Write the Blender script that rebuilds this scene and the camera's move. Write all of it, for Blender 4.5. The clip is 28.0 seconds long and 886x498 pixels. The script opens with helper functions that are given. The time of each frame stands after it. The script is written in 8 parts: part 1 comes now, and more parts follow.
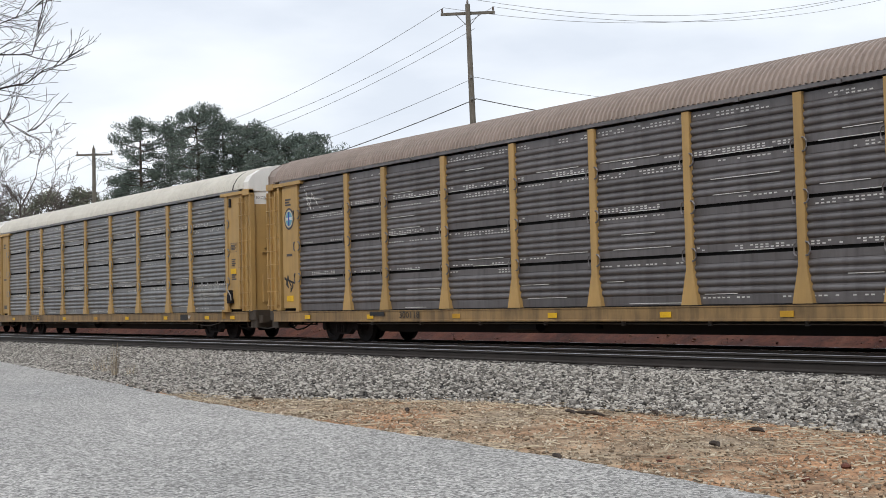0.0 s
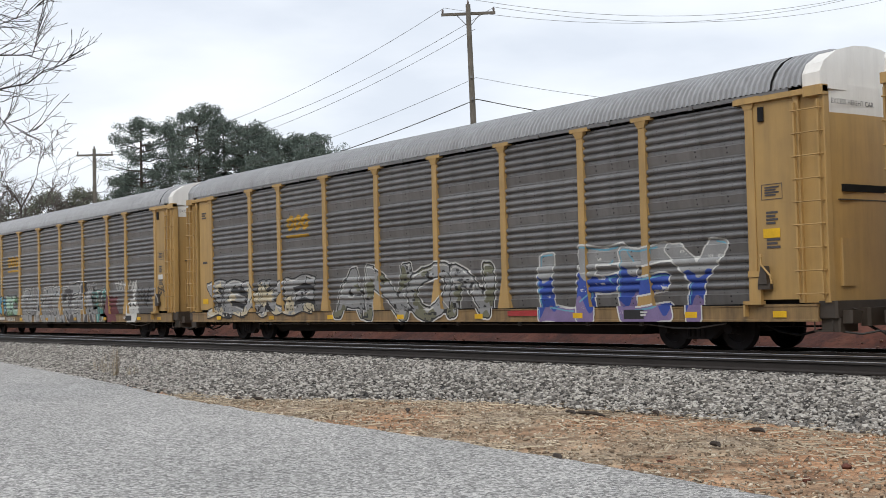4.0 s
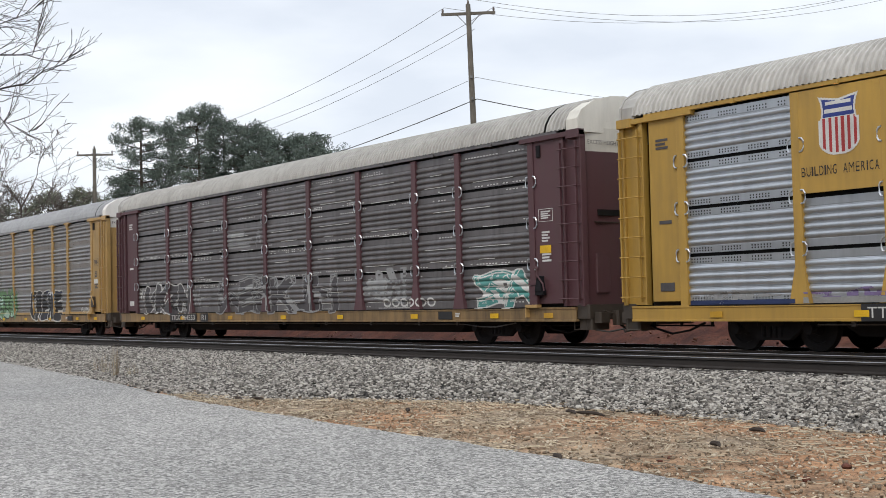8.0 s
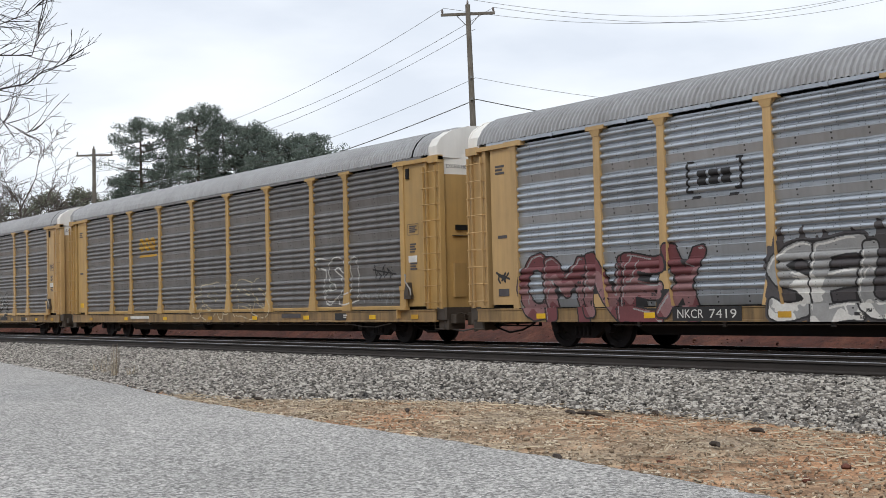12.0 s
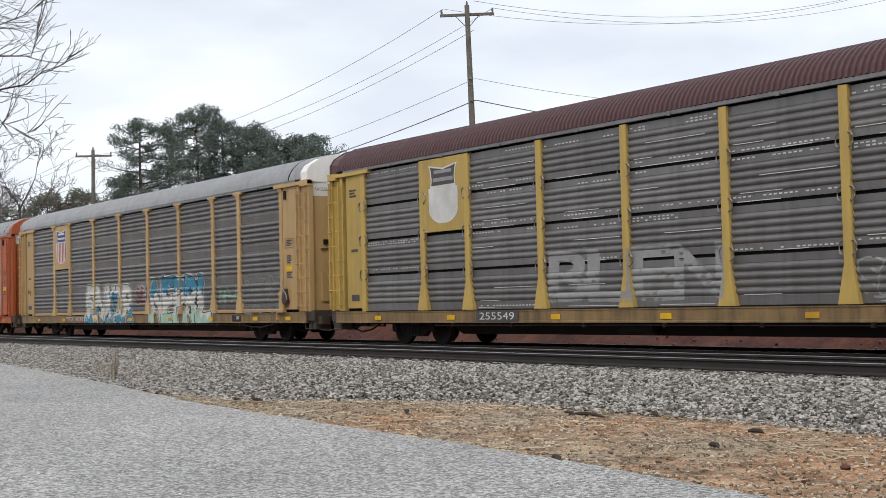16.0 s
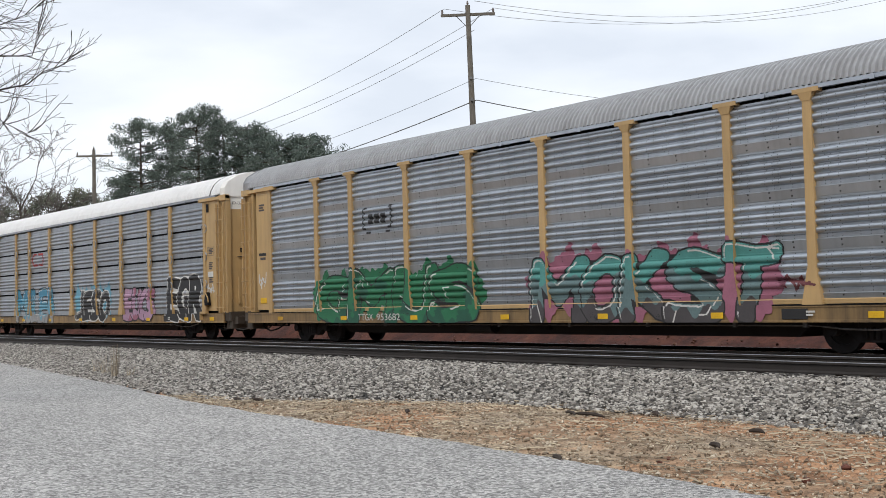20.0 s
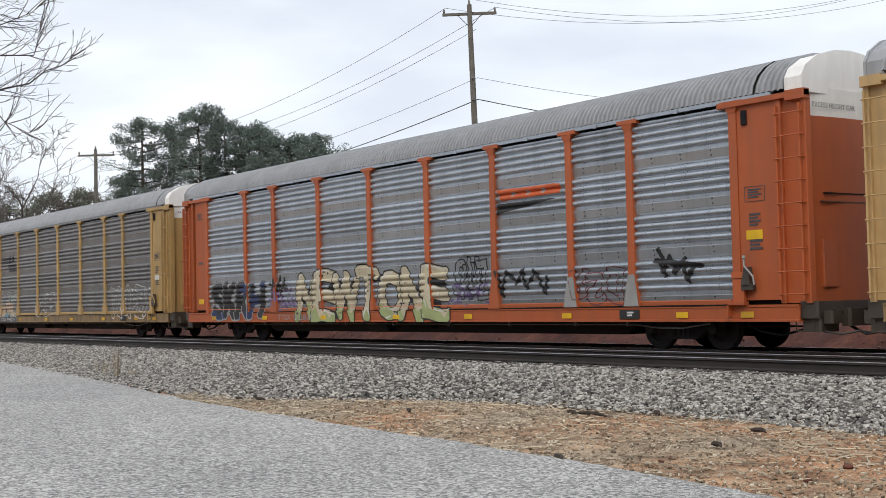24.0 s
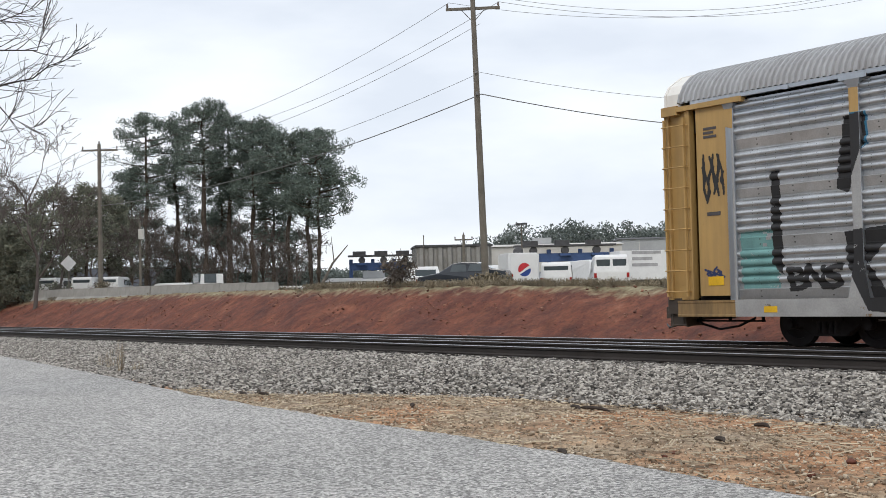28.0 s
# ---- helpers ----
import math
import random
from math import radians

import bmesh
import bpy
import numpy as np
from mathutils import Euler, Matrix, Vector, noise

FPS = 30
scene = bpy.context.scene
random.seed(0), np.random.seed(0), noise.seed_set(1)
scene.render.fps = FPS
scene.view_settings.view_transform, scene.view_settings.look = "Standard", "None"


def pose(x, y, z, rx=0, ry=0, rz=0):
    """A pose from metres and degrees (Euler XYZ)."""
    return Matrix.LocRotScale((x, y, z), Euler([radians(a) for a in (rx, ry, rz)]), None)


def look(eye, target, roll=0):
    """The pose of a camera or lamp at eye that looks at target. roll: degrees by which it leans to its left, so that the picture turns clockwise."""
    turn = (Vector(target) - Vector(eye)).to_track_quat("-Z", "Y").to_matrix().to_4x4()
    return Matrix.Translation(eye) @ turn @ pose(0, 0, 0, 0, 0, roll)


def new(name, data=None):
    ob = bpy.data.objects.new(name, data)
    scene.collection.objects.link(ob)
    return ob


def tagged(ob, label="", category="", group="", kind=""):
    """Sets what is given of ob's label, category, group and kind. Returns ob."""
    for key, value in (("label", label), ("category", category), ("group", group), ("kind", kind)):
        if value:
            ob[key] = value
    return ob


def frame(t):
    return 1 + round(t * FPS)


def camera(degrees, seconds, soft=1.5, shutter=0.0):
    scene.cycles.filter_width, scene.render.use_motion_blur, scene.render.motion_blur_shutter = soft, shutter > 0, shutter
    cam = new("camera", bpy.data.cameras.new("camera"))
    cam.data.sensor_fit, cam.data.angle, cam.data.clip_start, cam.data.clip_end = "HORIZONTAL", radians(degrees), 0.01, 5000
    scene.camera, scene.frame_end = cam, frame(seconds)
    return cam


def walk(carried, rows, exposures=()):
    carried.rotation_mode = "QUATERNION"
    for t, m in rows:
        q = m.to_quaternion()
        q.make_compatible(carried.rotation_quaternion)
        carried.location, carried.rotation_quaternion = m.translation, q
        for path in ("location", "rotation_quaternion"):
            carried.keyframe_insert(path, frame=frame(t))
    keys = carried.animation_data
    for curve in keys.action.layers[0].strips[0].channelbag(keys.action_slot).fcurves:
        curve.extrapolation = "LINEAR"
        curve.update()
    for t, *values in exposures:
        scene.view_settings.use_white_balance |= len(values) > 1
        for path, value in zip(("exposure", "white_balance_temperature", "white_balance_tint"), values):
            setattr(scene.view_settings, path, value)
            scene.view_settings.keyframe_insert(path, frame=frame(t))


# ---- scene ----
# World: x runs along the track in the train's direction, y away from the camera,
# z up from the rail head of the train's track. The near side of the train is y = 0.
EYE = Vector((0.0, -19.32, 1.123))
YAW, PITCH, ROLL = 53.62, 2.401, -1.3
FOCAL = 2211.0


def view(left, down):
    """The camera's pose, turned to its left and down by small angles given in units of 1/2211 rad."""
    yaw = radians(YAW) + left / FOCAL
    pitch = radians(PITCH) - down / FOCAL
    way = Vector((-math.sin(yaw) * math.cos(pitch), math.cos(yaw) * math.cos(pitch), math.sin(pitch)))
    return look(EYE, EYE + way * 20, ROLL)


cam = camera(39.05, 28.0, soft=0.6)
walk(cam, [(t, view(a, b)) for t, a, b in (
    (0, 0, 0), (0.5, 1, 0), (1, 1, 0), (2, -0.3, 0), (3, 0.7, -0.3), (5.5, 0.8, -1), (7, 1.6, -1), (8, 0.9, -0.3),
    (9, 0.3, -0.7), (10, -0.8, -1), (11, -1.8, -1), (12, 0.2, -1), (13.5, -0.8, -1), (15, -0.4, -1.2), (16, -1.2, -2.3),
    (17, -0.9, -2.2), (18, -0.5, -1.8), (19, 0, -2.2), (20, 0.1, -2.2), (21, 1.2, -1.8), (22.5, 2.4, -1.4), (24, 3, -1),
    (25, 3.3, -1), (25.5, 3.6, -0.4), (26, 6, 2), (26.5, 7.5, 4), (27, 7.7, 5.3), (27.5, 7.8, 6.7), (28, 9.2, 8))])

# Overcast daylight: a Nishita sky veiled by a bright cloud layer, and one soft weak sun.
SUN_TURN, SUN_HEIGHT = radians(146), radians(48)
world = bpy.data.worlds.new("sky")
scene.world = world
world.use_nodes = True
wn, wl = world.node_tree.nodes, world.node_tree.links
wn.clear()
sky = wn.new("ShaderNodeTexSky")
sky.sky_type, sky.sun_disc = "NISHITA", False
sky.sun_elevation, sky.sun_rotation = SUN_HEIGHT, SUN_TURN
sky_dim = wn.new("ShaderNodeVectorMath")
sky_dim.operation = "SCALE"
sky_dim.inputs["Scale"].default_value = 0.10
coord = wn.new("ShaderNodeTexCoord")
sep = wn.new("ShaderNodeSeparateXYZ")
flat = wn.new("ShaderNodeMapping")
flat.inputs["Scale"].default_value = (2.2, 2.2, 7.0)
cloud = wn.new("ShaderNodeTexNoise")
cloud.inputs["Scale"].default_value, cloud.inputs["Detail"].default_value, cloud.inputs["Roughness"].default_value = 1.3, 6, 0.5
ramp = wn.new("ShaderNodeValToRGB")
ramp.color_ramp.elements[0].position, ramp.color_ramp.elements[0].color = 0.38, (0.66, 0.71, 0.79, 1)
ramp.color_ramp.elements[1].position, ramp.color_ramp.elements[1].color = 0.66, (0.90, 0.935, 0.98, 1)
veil = wn.new("ShaderNodeMixRGB")
veil.inputs[0].default_value = 0.93
back = wn.new("ShaderNodeBackground")
out = wn.new("ShaderNodeOutputWorld")
for a, b in ((coord.outputs["Generated"], flat.inputs[0]), (flat.outputs[0], cloud.inputs["Vector"]), (cloud.outputs["Fac"], ramp.inputs[0]),
             (sky.outputs[0], sky_dim.inputs[0]), (sky_dim.outputs[0], veil.inputs[1]), (ramp.outputs[0], veil.inputs[2]),
             (veil.outputs[0], back.inputs[0]), (back.outputs[0], out.inputs[0])):
    wl.new(a, b)
back.inputs[1].default_value = 1.0
sun = new("sun", bpy.data.lights.new("sun", "SUN"))
sun.data.energy, sun.data.angle, sun.data.color = 1.25, radians(25), (1.0, 0.93, 0.83)
sun.matrix_basis = look((0, 0, 50), (-math.sin(SUN_TURN) * 45, -math.cos(SUN_TURN) * 45, 0))
scene.view_settings.exposure = 0.29
# ---- materials ----
def nodes(name, rough=0.6, metal=0.0):
    m = bpy.data.materials.new(name)
    m.use_nodes = True
    n, l = m.node_tree.nodes, m.node_tree.links
    b = n["Principled BSDF"]
    b.inputs["Roughness"].default_value, b.inputs["Metallic"].default_value = rough, metal
    return m, n, l, b


def noise_node(n, l, scale, detail=4, rough=0.55, stretch=None, space="Object"):
    tc = n.new("ShaderNodeTexCoord")
    t = n.new("ShaderNodeTexNoise")
    t.inputs["Scale"].default_value, t.inputs["Detail"].default_value, t.inputs["Roughness"].default_value = scale, detail, rough
    src = tc.outputs[space]
    if stretch:
        mp = n.new("ShaderNodeMapping")
        mp.inputs["Scale"].default_value = stretch
        l.new(src, mp.inputs[0])
        src = mp.outputs[0]
    l.new(src, t.inputs["Vector"])
    return t


def ramp_node(n, l, fac, stops):
    r = n.new("ShaderNodeValToRGB")
    e = r.color_ramp.elements
    while len(e) < len(stops):
        e.new(0.5)
    for k, (p, c) in enumerate(stops):
        e[k].position = p
        e[k].color = (*c, 1) if len(c) == 3 else c
    l.new(fac, r.inputs[0])
    return r


def mix_node(n, l, fac, a, b, mode="MIX"):
    m = n.new("ShaderNodeMixRGB")
    m.blend_type = mode
    for k, v in ((0, fac), (1, a), (2, b)):
        if isinstance(v, (int, float)):
            m.inputs[k].default_value = v
        elif isinstance(v, tuple):
            m.inputs[k].default_value = (*v, 1)
        else:
            l.new(v, m.inputs[k])
    return m


def bump_node(n, l, b, height, strength=0.3, distance=0.01):
    k = n.new("ShaderNodeBump")
    k.inputs["Strength"].default_value, k.inputs["Distance"].default_value = strength, distance
    l.new(height, k.inputs["Height"])
    l.new(k.outputs[0], b.inputs["Normal"])


def plain(name, rgb, rough=0.6, metal=0.0, vary=0.25, scale=3.0, bump=0.0, fine=40.0):
    """A surface with blotches at a large and a small scale."""
    m, n, l, b = nodes(name, rough, metal)
    big = noise_node(n, l, scale, 5)
    small = noise_node(n, l, fine, 3)
    lo = tuple(c * (1 - vary) for c in rgb)
    hi = tuple(min(1, c * (1 + vary)) for c in rgb)
    r = ramp_node(n, l, big.outputs["Fac"], ((0.3, lo), (0.7, hi)))
    r2 = ramp_node(n, l, small.outputs["Fac"], ((0.3, (0.85,) * 3), (0.7, (1.0,) * 3)))
    l.new(mix_node(n, l, 1.0, r.outputs[0], r2.outputs[0], "MULTIPLY").outputs[0], b.inputs["Base Color"])
    if bump:
        bump_node(n, l, b, small.outputs["Fac"], bump)
    return m


def car_paint(name, rgb, grime=0.35, rust=0.15, rough=0.55, metal=0.0, dirt_rgb=(0.07, 0.055, 0.045)):
    """Weathered car paint: upright streaks of road film, blotches and a little rust, different on every object."""
    m, n, l, b = nodes(name, rough, metal)
    info = n.new("ShaderNodeObjectInfo")
    streak = noise_node(n, l, 1.0, 5, 0.6, (5.0, 5.0, 0.55))
    blotch = noise_node(n, l, 0.9, 5, 0.6)
    speck = noise_node(n, l, 26.0, 4, 0.7)
    s = ramp_node(n, l, streak.outputs["Fac"], ((0.42, (0, 0, 0)), (0.72, (1, 1, 1))))
    g = ramp_node(n, l, blotch.outputs["Fac"], ((0.35, (0, 0, 0)), (0.75, (1, 1, 1))))
    both = mix_node(n, l, 0.5, s.outputs[0], g.outputs[0])
    amount = n.new("ShaderNodeMath")
    amount.operation = "MULTIPLY"
    l.new(both.outputs[0], amount.inputs[0])
    amount.inputs[1].default_value = grime
    c = mix_node(n, l, amount.outputs[0], rgb, dirt_rgb)
    rs = ramp_node(n, l, speck.outputs["Fac"], ((0.62, (0, 0, 0)), (0.75, (rust,) * 3)))
    c = mix_node(n, l, rs.outputs[0], c.outputs[0], (0.16, 0.06, 0.03))
    tone = n.new("ShaderNodeMapRange")
    tone.inputs["To Min"].default_value, tone.inputs["To Max"].default_value = 0.88, 1.08
    l.new(info.outputs["Random"], tone.inputs["Value"])
    hsv = n.new("ShaderNodeHueSaturation")
    l.new(tone.outputs[0], hsv.inputs["Value"])
    l.new(c.outputs[0], hsv.inputs["Color"])
    l.new(hsv.outputs[0], b.inputs["Base Color"])
    bump_node(n, l, b, speck.outputs["Fac"], 0.12, 0.004)
    return m
# ---- mesh helpers ----
def mesh_of(verts, faces, name="mesh", smooth=False):
    me = bpy.data.meshes.new(name)
    me.from_pydata(verts, [], faces)
    if smooth:
        me.shade_smooth()
    me.update()
    return me


class Build:
    """Collects boxes, tubes and sheets into one mesh."""

    def __init__(self):
        self.v, self.f = [], []

    def add(self, verts, faces):
        o = len(self.v)
        self.v.extend(verts)
        self.f.extend(tuple(i + o for i in f) for f in faces)
        return self

    def box(self, x0, x1, y0, y1, z0, z1, m=None, c=0.0):
        """A box with its upright edges cut off by c."""
        if c:
            ring = [(x0 + c, y0), (x1 - c, y0), (x1, y0 + c), (x1, y1 - c), (x1 - c, y1), (x0 + c, y1), (x0, y1 - c), (x0, y0 + c)]
        else:
            ring = [(x0, y0), (x1, y0), (x1, y1), (x0, y1)]
        return self.prism(ring, z0, z1, m)

    def prism(self, ring, z0, z1, m=None, ring2=None):
        k = len(ring)
        v = [(x, y, z0) for x, y in ring] + [(x, y, z1) for x, y in (ring2 or ring)]
        f = [tuple(reversed(range(k))), tuple(range(k, 2 * k))] + [(i, (i + 1) % k, k + (i + 1) % k, k + i) for i in range(k)]
        if m is not None:
            v = [tuple(m @ Vector(p)) for p in v]
        return self.add(v, f)

    def tube(self, points, radii, sides=6, cap=True):
        """A tube through points; radii is one number or one for each point."""
        if isinstance(radii, (int, float)):
            radii = [radii] * len(points)
        pts = [Vector(p) for p in points]
        v, f = [], []
        for i, p in enumerate(pts):
            d = (pts[min(i + 1, len(pts) - 1)] - pts[max(i - 1, 0)]).normalized()
            a = d.cross(Vector((0, 0, 1)))
            if a.length < 0.05:
                a = d.cross(Vector((1, 0, 0)))
            a.normalize()
            b = d.cross(a)
            for k in range(sides):
                w = 2 * math.pi * k / sides
                v.append(tuple(p + (a * math.cos(w) + b * math.sin(w)) * radii[i]))
        for i in range(len(pts) - 1):
            for k in range(sides):
                f.append((i * sides + k, i * sides + (k + 1) % sides, (i + 1) * sides + (k + 1) % sides, (i + 1) * sides + k))
        if cap:
            f.append(tuple(reversed(range(sides))))
            f.append(tuple(range((len(pts) - 1) * sides, len(pts) * sides)))
        return self.add(v, f)

    def disc(self, c, axis, r, depth, sides=20):
        """A drum at c along the axis 'x', 'y' or 'z', depth thick."""
        e = {"x": Vector((1, 0, 0)), "y": Vector((0, 1, 0)), "z": Vector((0, 0, 1))}[axis] * depth / 2
        return self.tube([Vector(c) - e, Vector(c) + e], r, sides)

    def sweep(self, profile, xs, close=False):
        """A profile of (y, z) points drawn along x at the stations xs."""
        k = len(profile)
        v = [(x, y, z) for x in xs for y, z in profile]
        f = []
        for i in range(len(xs) - 1):
            for j in range(k if close else k - 1):
                a, b = i * k + j, i * k + (j + 1) % k
                f.append((a, b, b + k, a + k))
        if close:
            f += [tuple(reversed(range(k))), tuple(range((len(xs) - 1) * k, len(xs) * k))]
        return self.add(v, f)

    def mesh(self, name="mesh", smooth=False):
        me = mesh_of(self.v, self.f, name, smooth)
        bm = bmesh.new()
        bm.from_mesh(me)
        bmesh.ops.recalc_face_normals(bm, faces=bm.faces)
        bm.to_mesh(me)
        bm.free()
        if smooth:
            me.shade_smooth()
        return me


def part(name, shape, material, parent=None, label="", at=None):
    """Links a mesh as one object, of its own material, under a thing or a part."""
    me = shape.mesh(name) if isinstance(shape, Build) else shape
    if not me.materials:
        me.materials.append(None)
    ob = new(name, me)
    ob.material_slots[0].link = "OBJECT"
    ob.material_slots[0].material = material
    if parent is not None:
        ob.parent = parent
    if at is not None:
        ob.matrix_basis = at
    if label:
        ob["label"] = label
    return ob


def empty(name, at=None):
    ob = new(name)
    ob.empty_display_size = 0.3
    if at is not None:
        ob.matrix_basis = at
    return ob


def text_mesh(words, size, squash=1.0, align="CENTER"):
    """Writing in the built-in font as a flat mesh in the plane x, z, facing -y, standing on z = 0."""
    cu = bpy.data.curves.new("writing", "FONT")
    cu.body, cu.size, cu.align_x, cu.resolution_u = words, size, align, 3
    ob = bpy.data.objects.new("writing", cu)
    me = bpy.data.meshes.new_from_object(ob)
    bpy.data.objects.remove(ob)
    bpy.data.curves.remove(cu)
    me.transform(Matrix(((squash, 0, 0, 0), (0, 0, -1, 0), (0, 1, 0, 0), (0, 0, 0, 1))))
    return me
# ---- ground, road and tracks ----
ROAD_Z = -0.55


def lerp_table(table, x):
    if x <= table[0][0]:
        return table[0][1]
    for (a, u), (b, v) in zip(table, table[1:]):
        if x <= b:
            return u + (v - u) * (x - a) / (b - a)
    return table[-1][1]


ROAD_EDGE = ((-400, 40.0), (-120, 6.0), (-70, -1.6), (-55, -4.0), (-40.6, -6.5), (-30, -8.1), (-21, -9.6), (-17, -10.0), (-10, -10.5), (-7, -10.95), (0, -11.6), (40, -14.0), (400, -30.0))
BALLAST_FOOT = ((-400, -5.6), (-60, -5.4), (-42, -6.4), (-28, -8.3), (-21.5, -9.25), (-19.6, -8.8), (-17.6, -7.3), (-16.1, -6.35), (-12.3, -6.15), (-9.3, -6.4), (400, -6.4))
ROAD_EDGE = tuple((a, min(b, -5.6)) for a, b in ROAD_EDGE)
BANK_TOP = ((-400, 1.45), (-90, 1.45), (-60, 1.65), (-45, 1.6), (-35, 1.45), (-27, 1.25), (0, 1.2), (400, 1.2))


def ground_z(x, y):
    """Height of the ground sheet."""
    edge, foot = lerp_table(ROAD_EDGE, x), lerp_table(BALLAST_FOOT, x)
    if y < edge:
        return ROAD_Z - 0.02
    if y < foot:
        s = (y - edge) / max(0.2, foot - edge)
        return ROAD_Z - 0.01 + 0.05 * math.sin(s * math.pi) * (1 if foot - edge > 1 else 0.2)
    if y < -4.0:
        return ROAD_Z + (y - foot) / (-4.0 - foot) * (-0.17 - ROAD_Z)
    if y < 4.0:
        return -0.17
    if y < 5.2:
        return -0.17 - (y - 4.0) * 0.25
    top = lerp_table(BANK_TOP, x)
    if y < 9.2:
        s = (y - 5.2) / 4.0
        return -0.47 + (top + 0.47) * (s * 0.8 + 0.2 * (3 * s * s - 2 * s ** 3))
    near = top + (1.5 - top) * min(1.0, (y - 9.2) / 9.0)
    if y < 20:
        return near
    if x < -75:
        return near + (0.55 - near) * min(1.0, (y - 20) / 8)
    east = min(1.0, max(0.0, (x + 75) / 15))
    return near + (1.05 - near) * east * min(1.0, (y - 20) / 5.0)


def frange(*steps):
    """Stations from stretches (from, to, step)."""
    r = []
    for a, b, s in steps:
        n = max(1, round((b - a) / s))
        r += [a + (b - a) * k / n for k in range(n)]
    return r + [steps[-1][1]]


gx = frange((-1500, -200, 100), (-200, -90, 5), (-90, -50, 0.8), (-50, -2, 0.35), (-2, 40, 3), (40, 1500, 120))
gy = frange((-1500, -60, 120), (-60, -14, 4), (-14, -4, 0.22), (-4, 4, 1), (4, 5.2, 0.3), (5.2, 9.4, 0.3), (9.4, 40, 2.5), (40, 200, 20), (200, 1500, 130))
gv, gf = [], []
for x in gx:
    for y in gy:
        z = ground_z(x, y)
        if -95 < x < 0 and lerp_table(ROAD_EDGE, x) < y < lerp_table(BALLAST_FOOT, x):
            z += 0.03 * noise.noise((x * 1.3, y * 1.3, 0)) + 0.015 * noise.noise((x * 4, y * 4, 3))
        if -110 < x < 20 and 5.4 < y < 9.2:
            z += (0.16 * noise.noise((x * 0.45 + y * 0.5, y * 0.5, 1)) + 0.07 * noise.noise((x * 1.6 + y, y * 1.4, 5)))
        gv.append((x, y, z))
ny = len(gy)
for i in range(len(gx) - 1):
    for j in range(ny - 1):
        gf.append((i * ny + j, (i + 1) * ny + j, (i + 1) * ny + j + 1, i * ny + j + 1))


def soil_material():
    """Tan gravelly dirt by the road, red clay on the bank, dry grass beyond it."""
    m, n, l, b = nodes("soil", 0.95)
    geo = n.new("ShaderNodeNewGeometry")
    sep = n.new("ShaderNodeSeparateXYZ")
    l.new(geo.outputs["Position"], sep.inputs[0])
    big = noise_node(n, l, 0.35, 5, 0.6)
    mid = noise_node(n, l, 2.2, 5, 0.65)
    fine = noise_node(n, l, 28, 4, 0.7)
    tan = ramp_node(n, l, mid.outputs["Fac"], ((0.30, (0.13, 0.098, 0.07)), (0.44, (0.275, 0.215, 0.155)), (0.56, (0.38, 0.315, 0.24)), (0.72, (0.47, 0.395, 0.30))))
    warm = ramp_node(n, l, big.outputs["Fac"], ((0.36, (0.97, 0.96, 0.94)), (0.47, (1.05, 0.94, 0.82)), (0.58, (1.16, 0.78, 0.55))))
    tan = mix_node(n, l, 1.0, tan.outputs[0], warm.outputs[0], "MULTIPLY")
    speck = ramp_node(n, l, fine.outputs["Fac"], ((0.34, (0.45,) * 3), (0.5, (0.95,) * 3), (0.68, (1.35,) * 3)))
    tan = mix_node(n, l, 1.0, tan.outputs[0], speck.outputs[0], "MULTIPLY")
    streak = noise_node(n, l, 1.0, 6, 0.7, (0.75, 0.45, 0.5))
    clay = ramp_node(n, l, streak.outputs["Fac"], ((0.3, (0.06, 0.021, 0.015)), (0.46, (0.125, 0.038, 0.023)), (0.60, (0.18, 0.060, 0.032)), (0.70, (0.25, 0.108, 0.064))))
    clay2 = ramp_node(n, l, mid.outputs["Fac"], ((0.3, (0.6,) * 3), (0.7, (1.2,) * 3)))
    clay = mix_node(n, l, 1.0, clay.outputs[0], clay2.outputs[0], "MULTIPLY")
    pebble = noise_node(n, l, 9, 4, 0.75)
    peb = ramp_node(n, l, pebble.outputs["Fac"], ((0.32, (0.45,) * 3), (0.5, (1.0,) * 3), (0.72, (1.0,) * 3), (0.78, (1.9, 1.8, 1.7))))
    clay = mix_node(n, l, 1.0, clay.outputs[0], peb.outputs[0], "MULTIPLY")
    grass = ramp_node(n, l, mid.outputs["Fac"], ((0.3, (0.10, 0.095, 0.05)), (0.55, (0.22, 0.19, 0.115)), (0.7, (0.30, 0.26, 0.17))))

    def step(at, wide, bend):
        mm = n.new("ShaderNodeMath")
        mm.operation = "MULTIPLY_ADD"
        l.new(mid.outputs["Fac"], mm.inputs[0])
        mm.inputs[1].default_value = bend
        l.new(sep.outputs["Y"], mm.inputs[2])
        r = n.new("ShaderNodeMapRange")
        r.inputs["From Min"].default_value, r.inputs["From Max"].default_value = at - wide, at + wide
        l.new(mm.outputs[0], r.inputs["Value"])
        return r.outputs[0]

    c = mix_node(n, l, step(3.5, 0.5, 0.5), tan.outputs[0], clay.outputs[0])
    c = mix_node(n, l, step(10.0, 0.35, 2.2), c.outputs[0], grass.outputs[0])
    l.new(c.outputs[0], b.inputs["Base Color"])
    bump_node(n, l, b, fine.outputs["Fac"], 0.6, 0.03)
    return m


ground = part("ground", mesh_of(gv, gf, "ground", True), soil_material())
tagged(ground, "tan gravelly dirt verge and bare red clay bank", "ground", kind="structure")


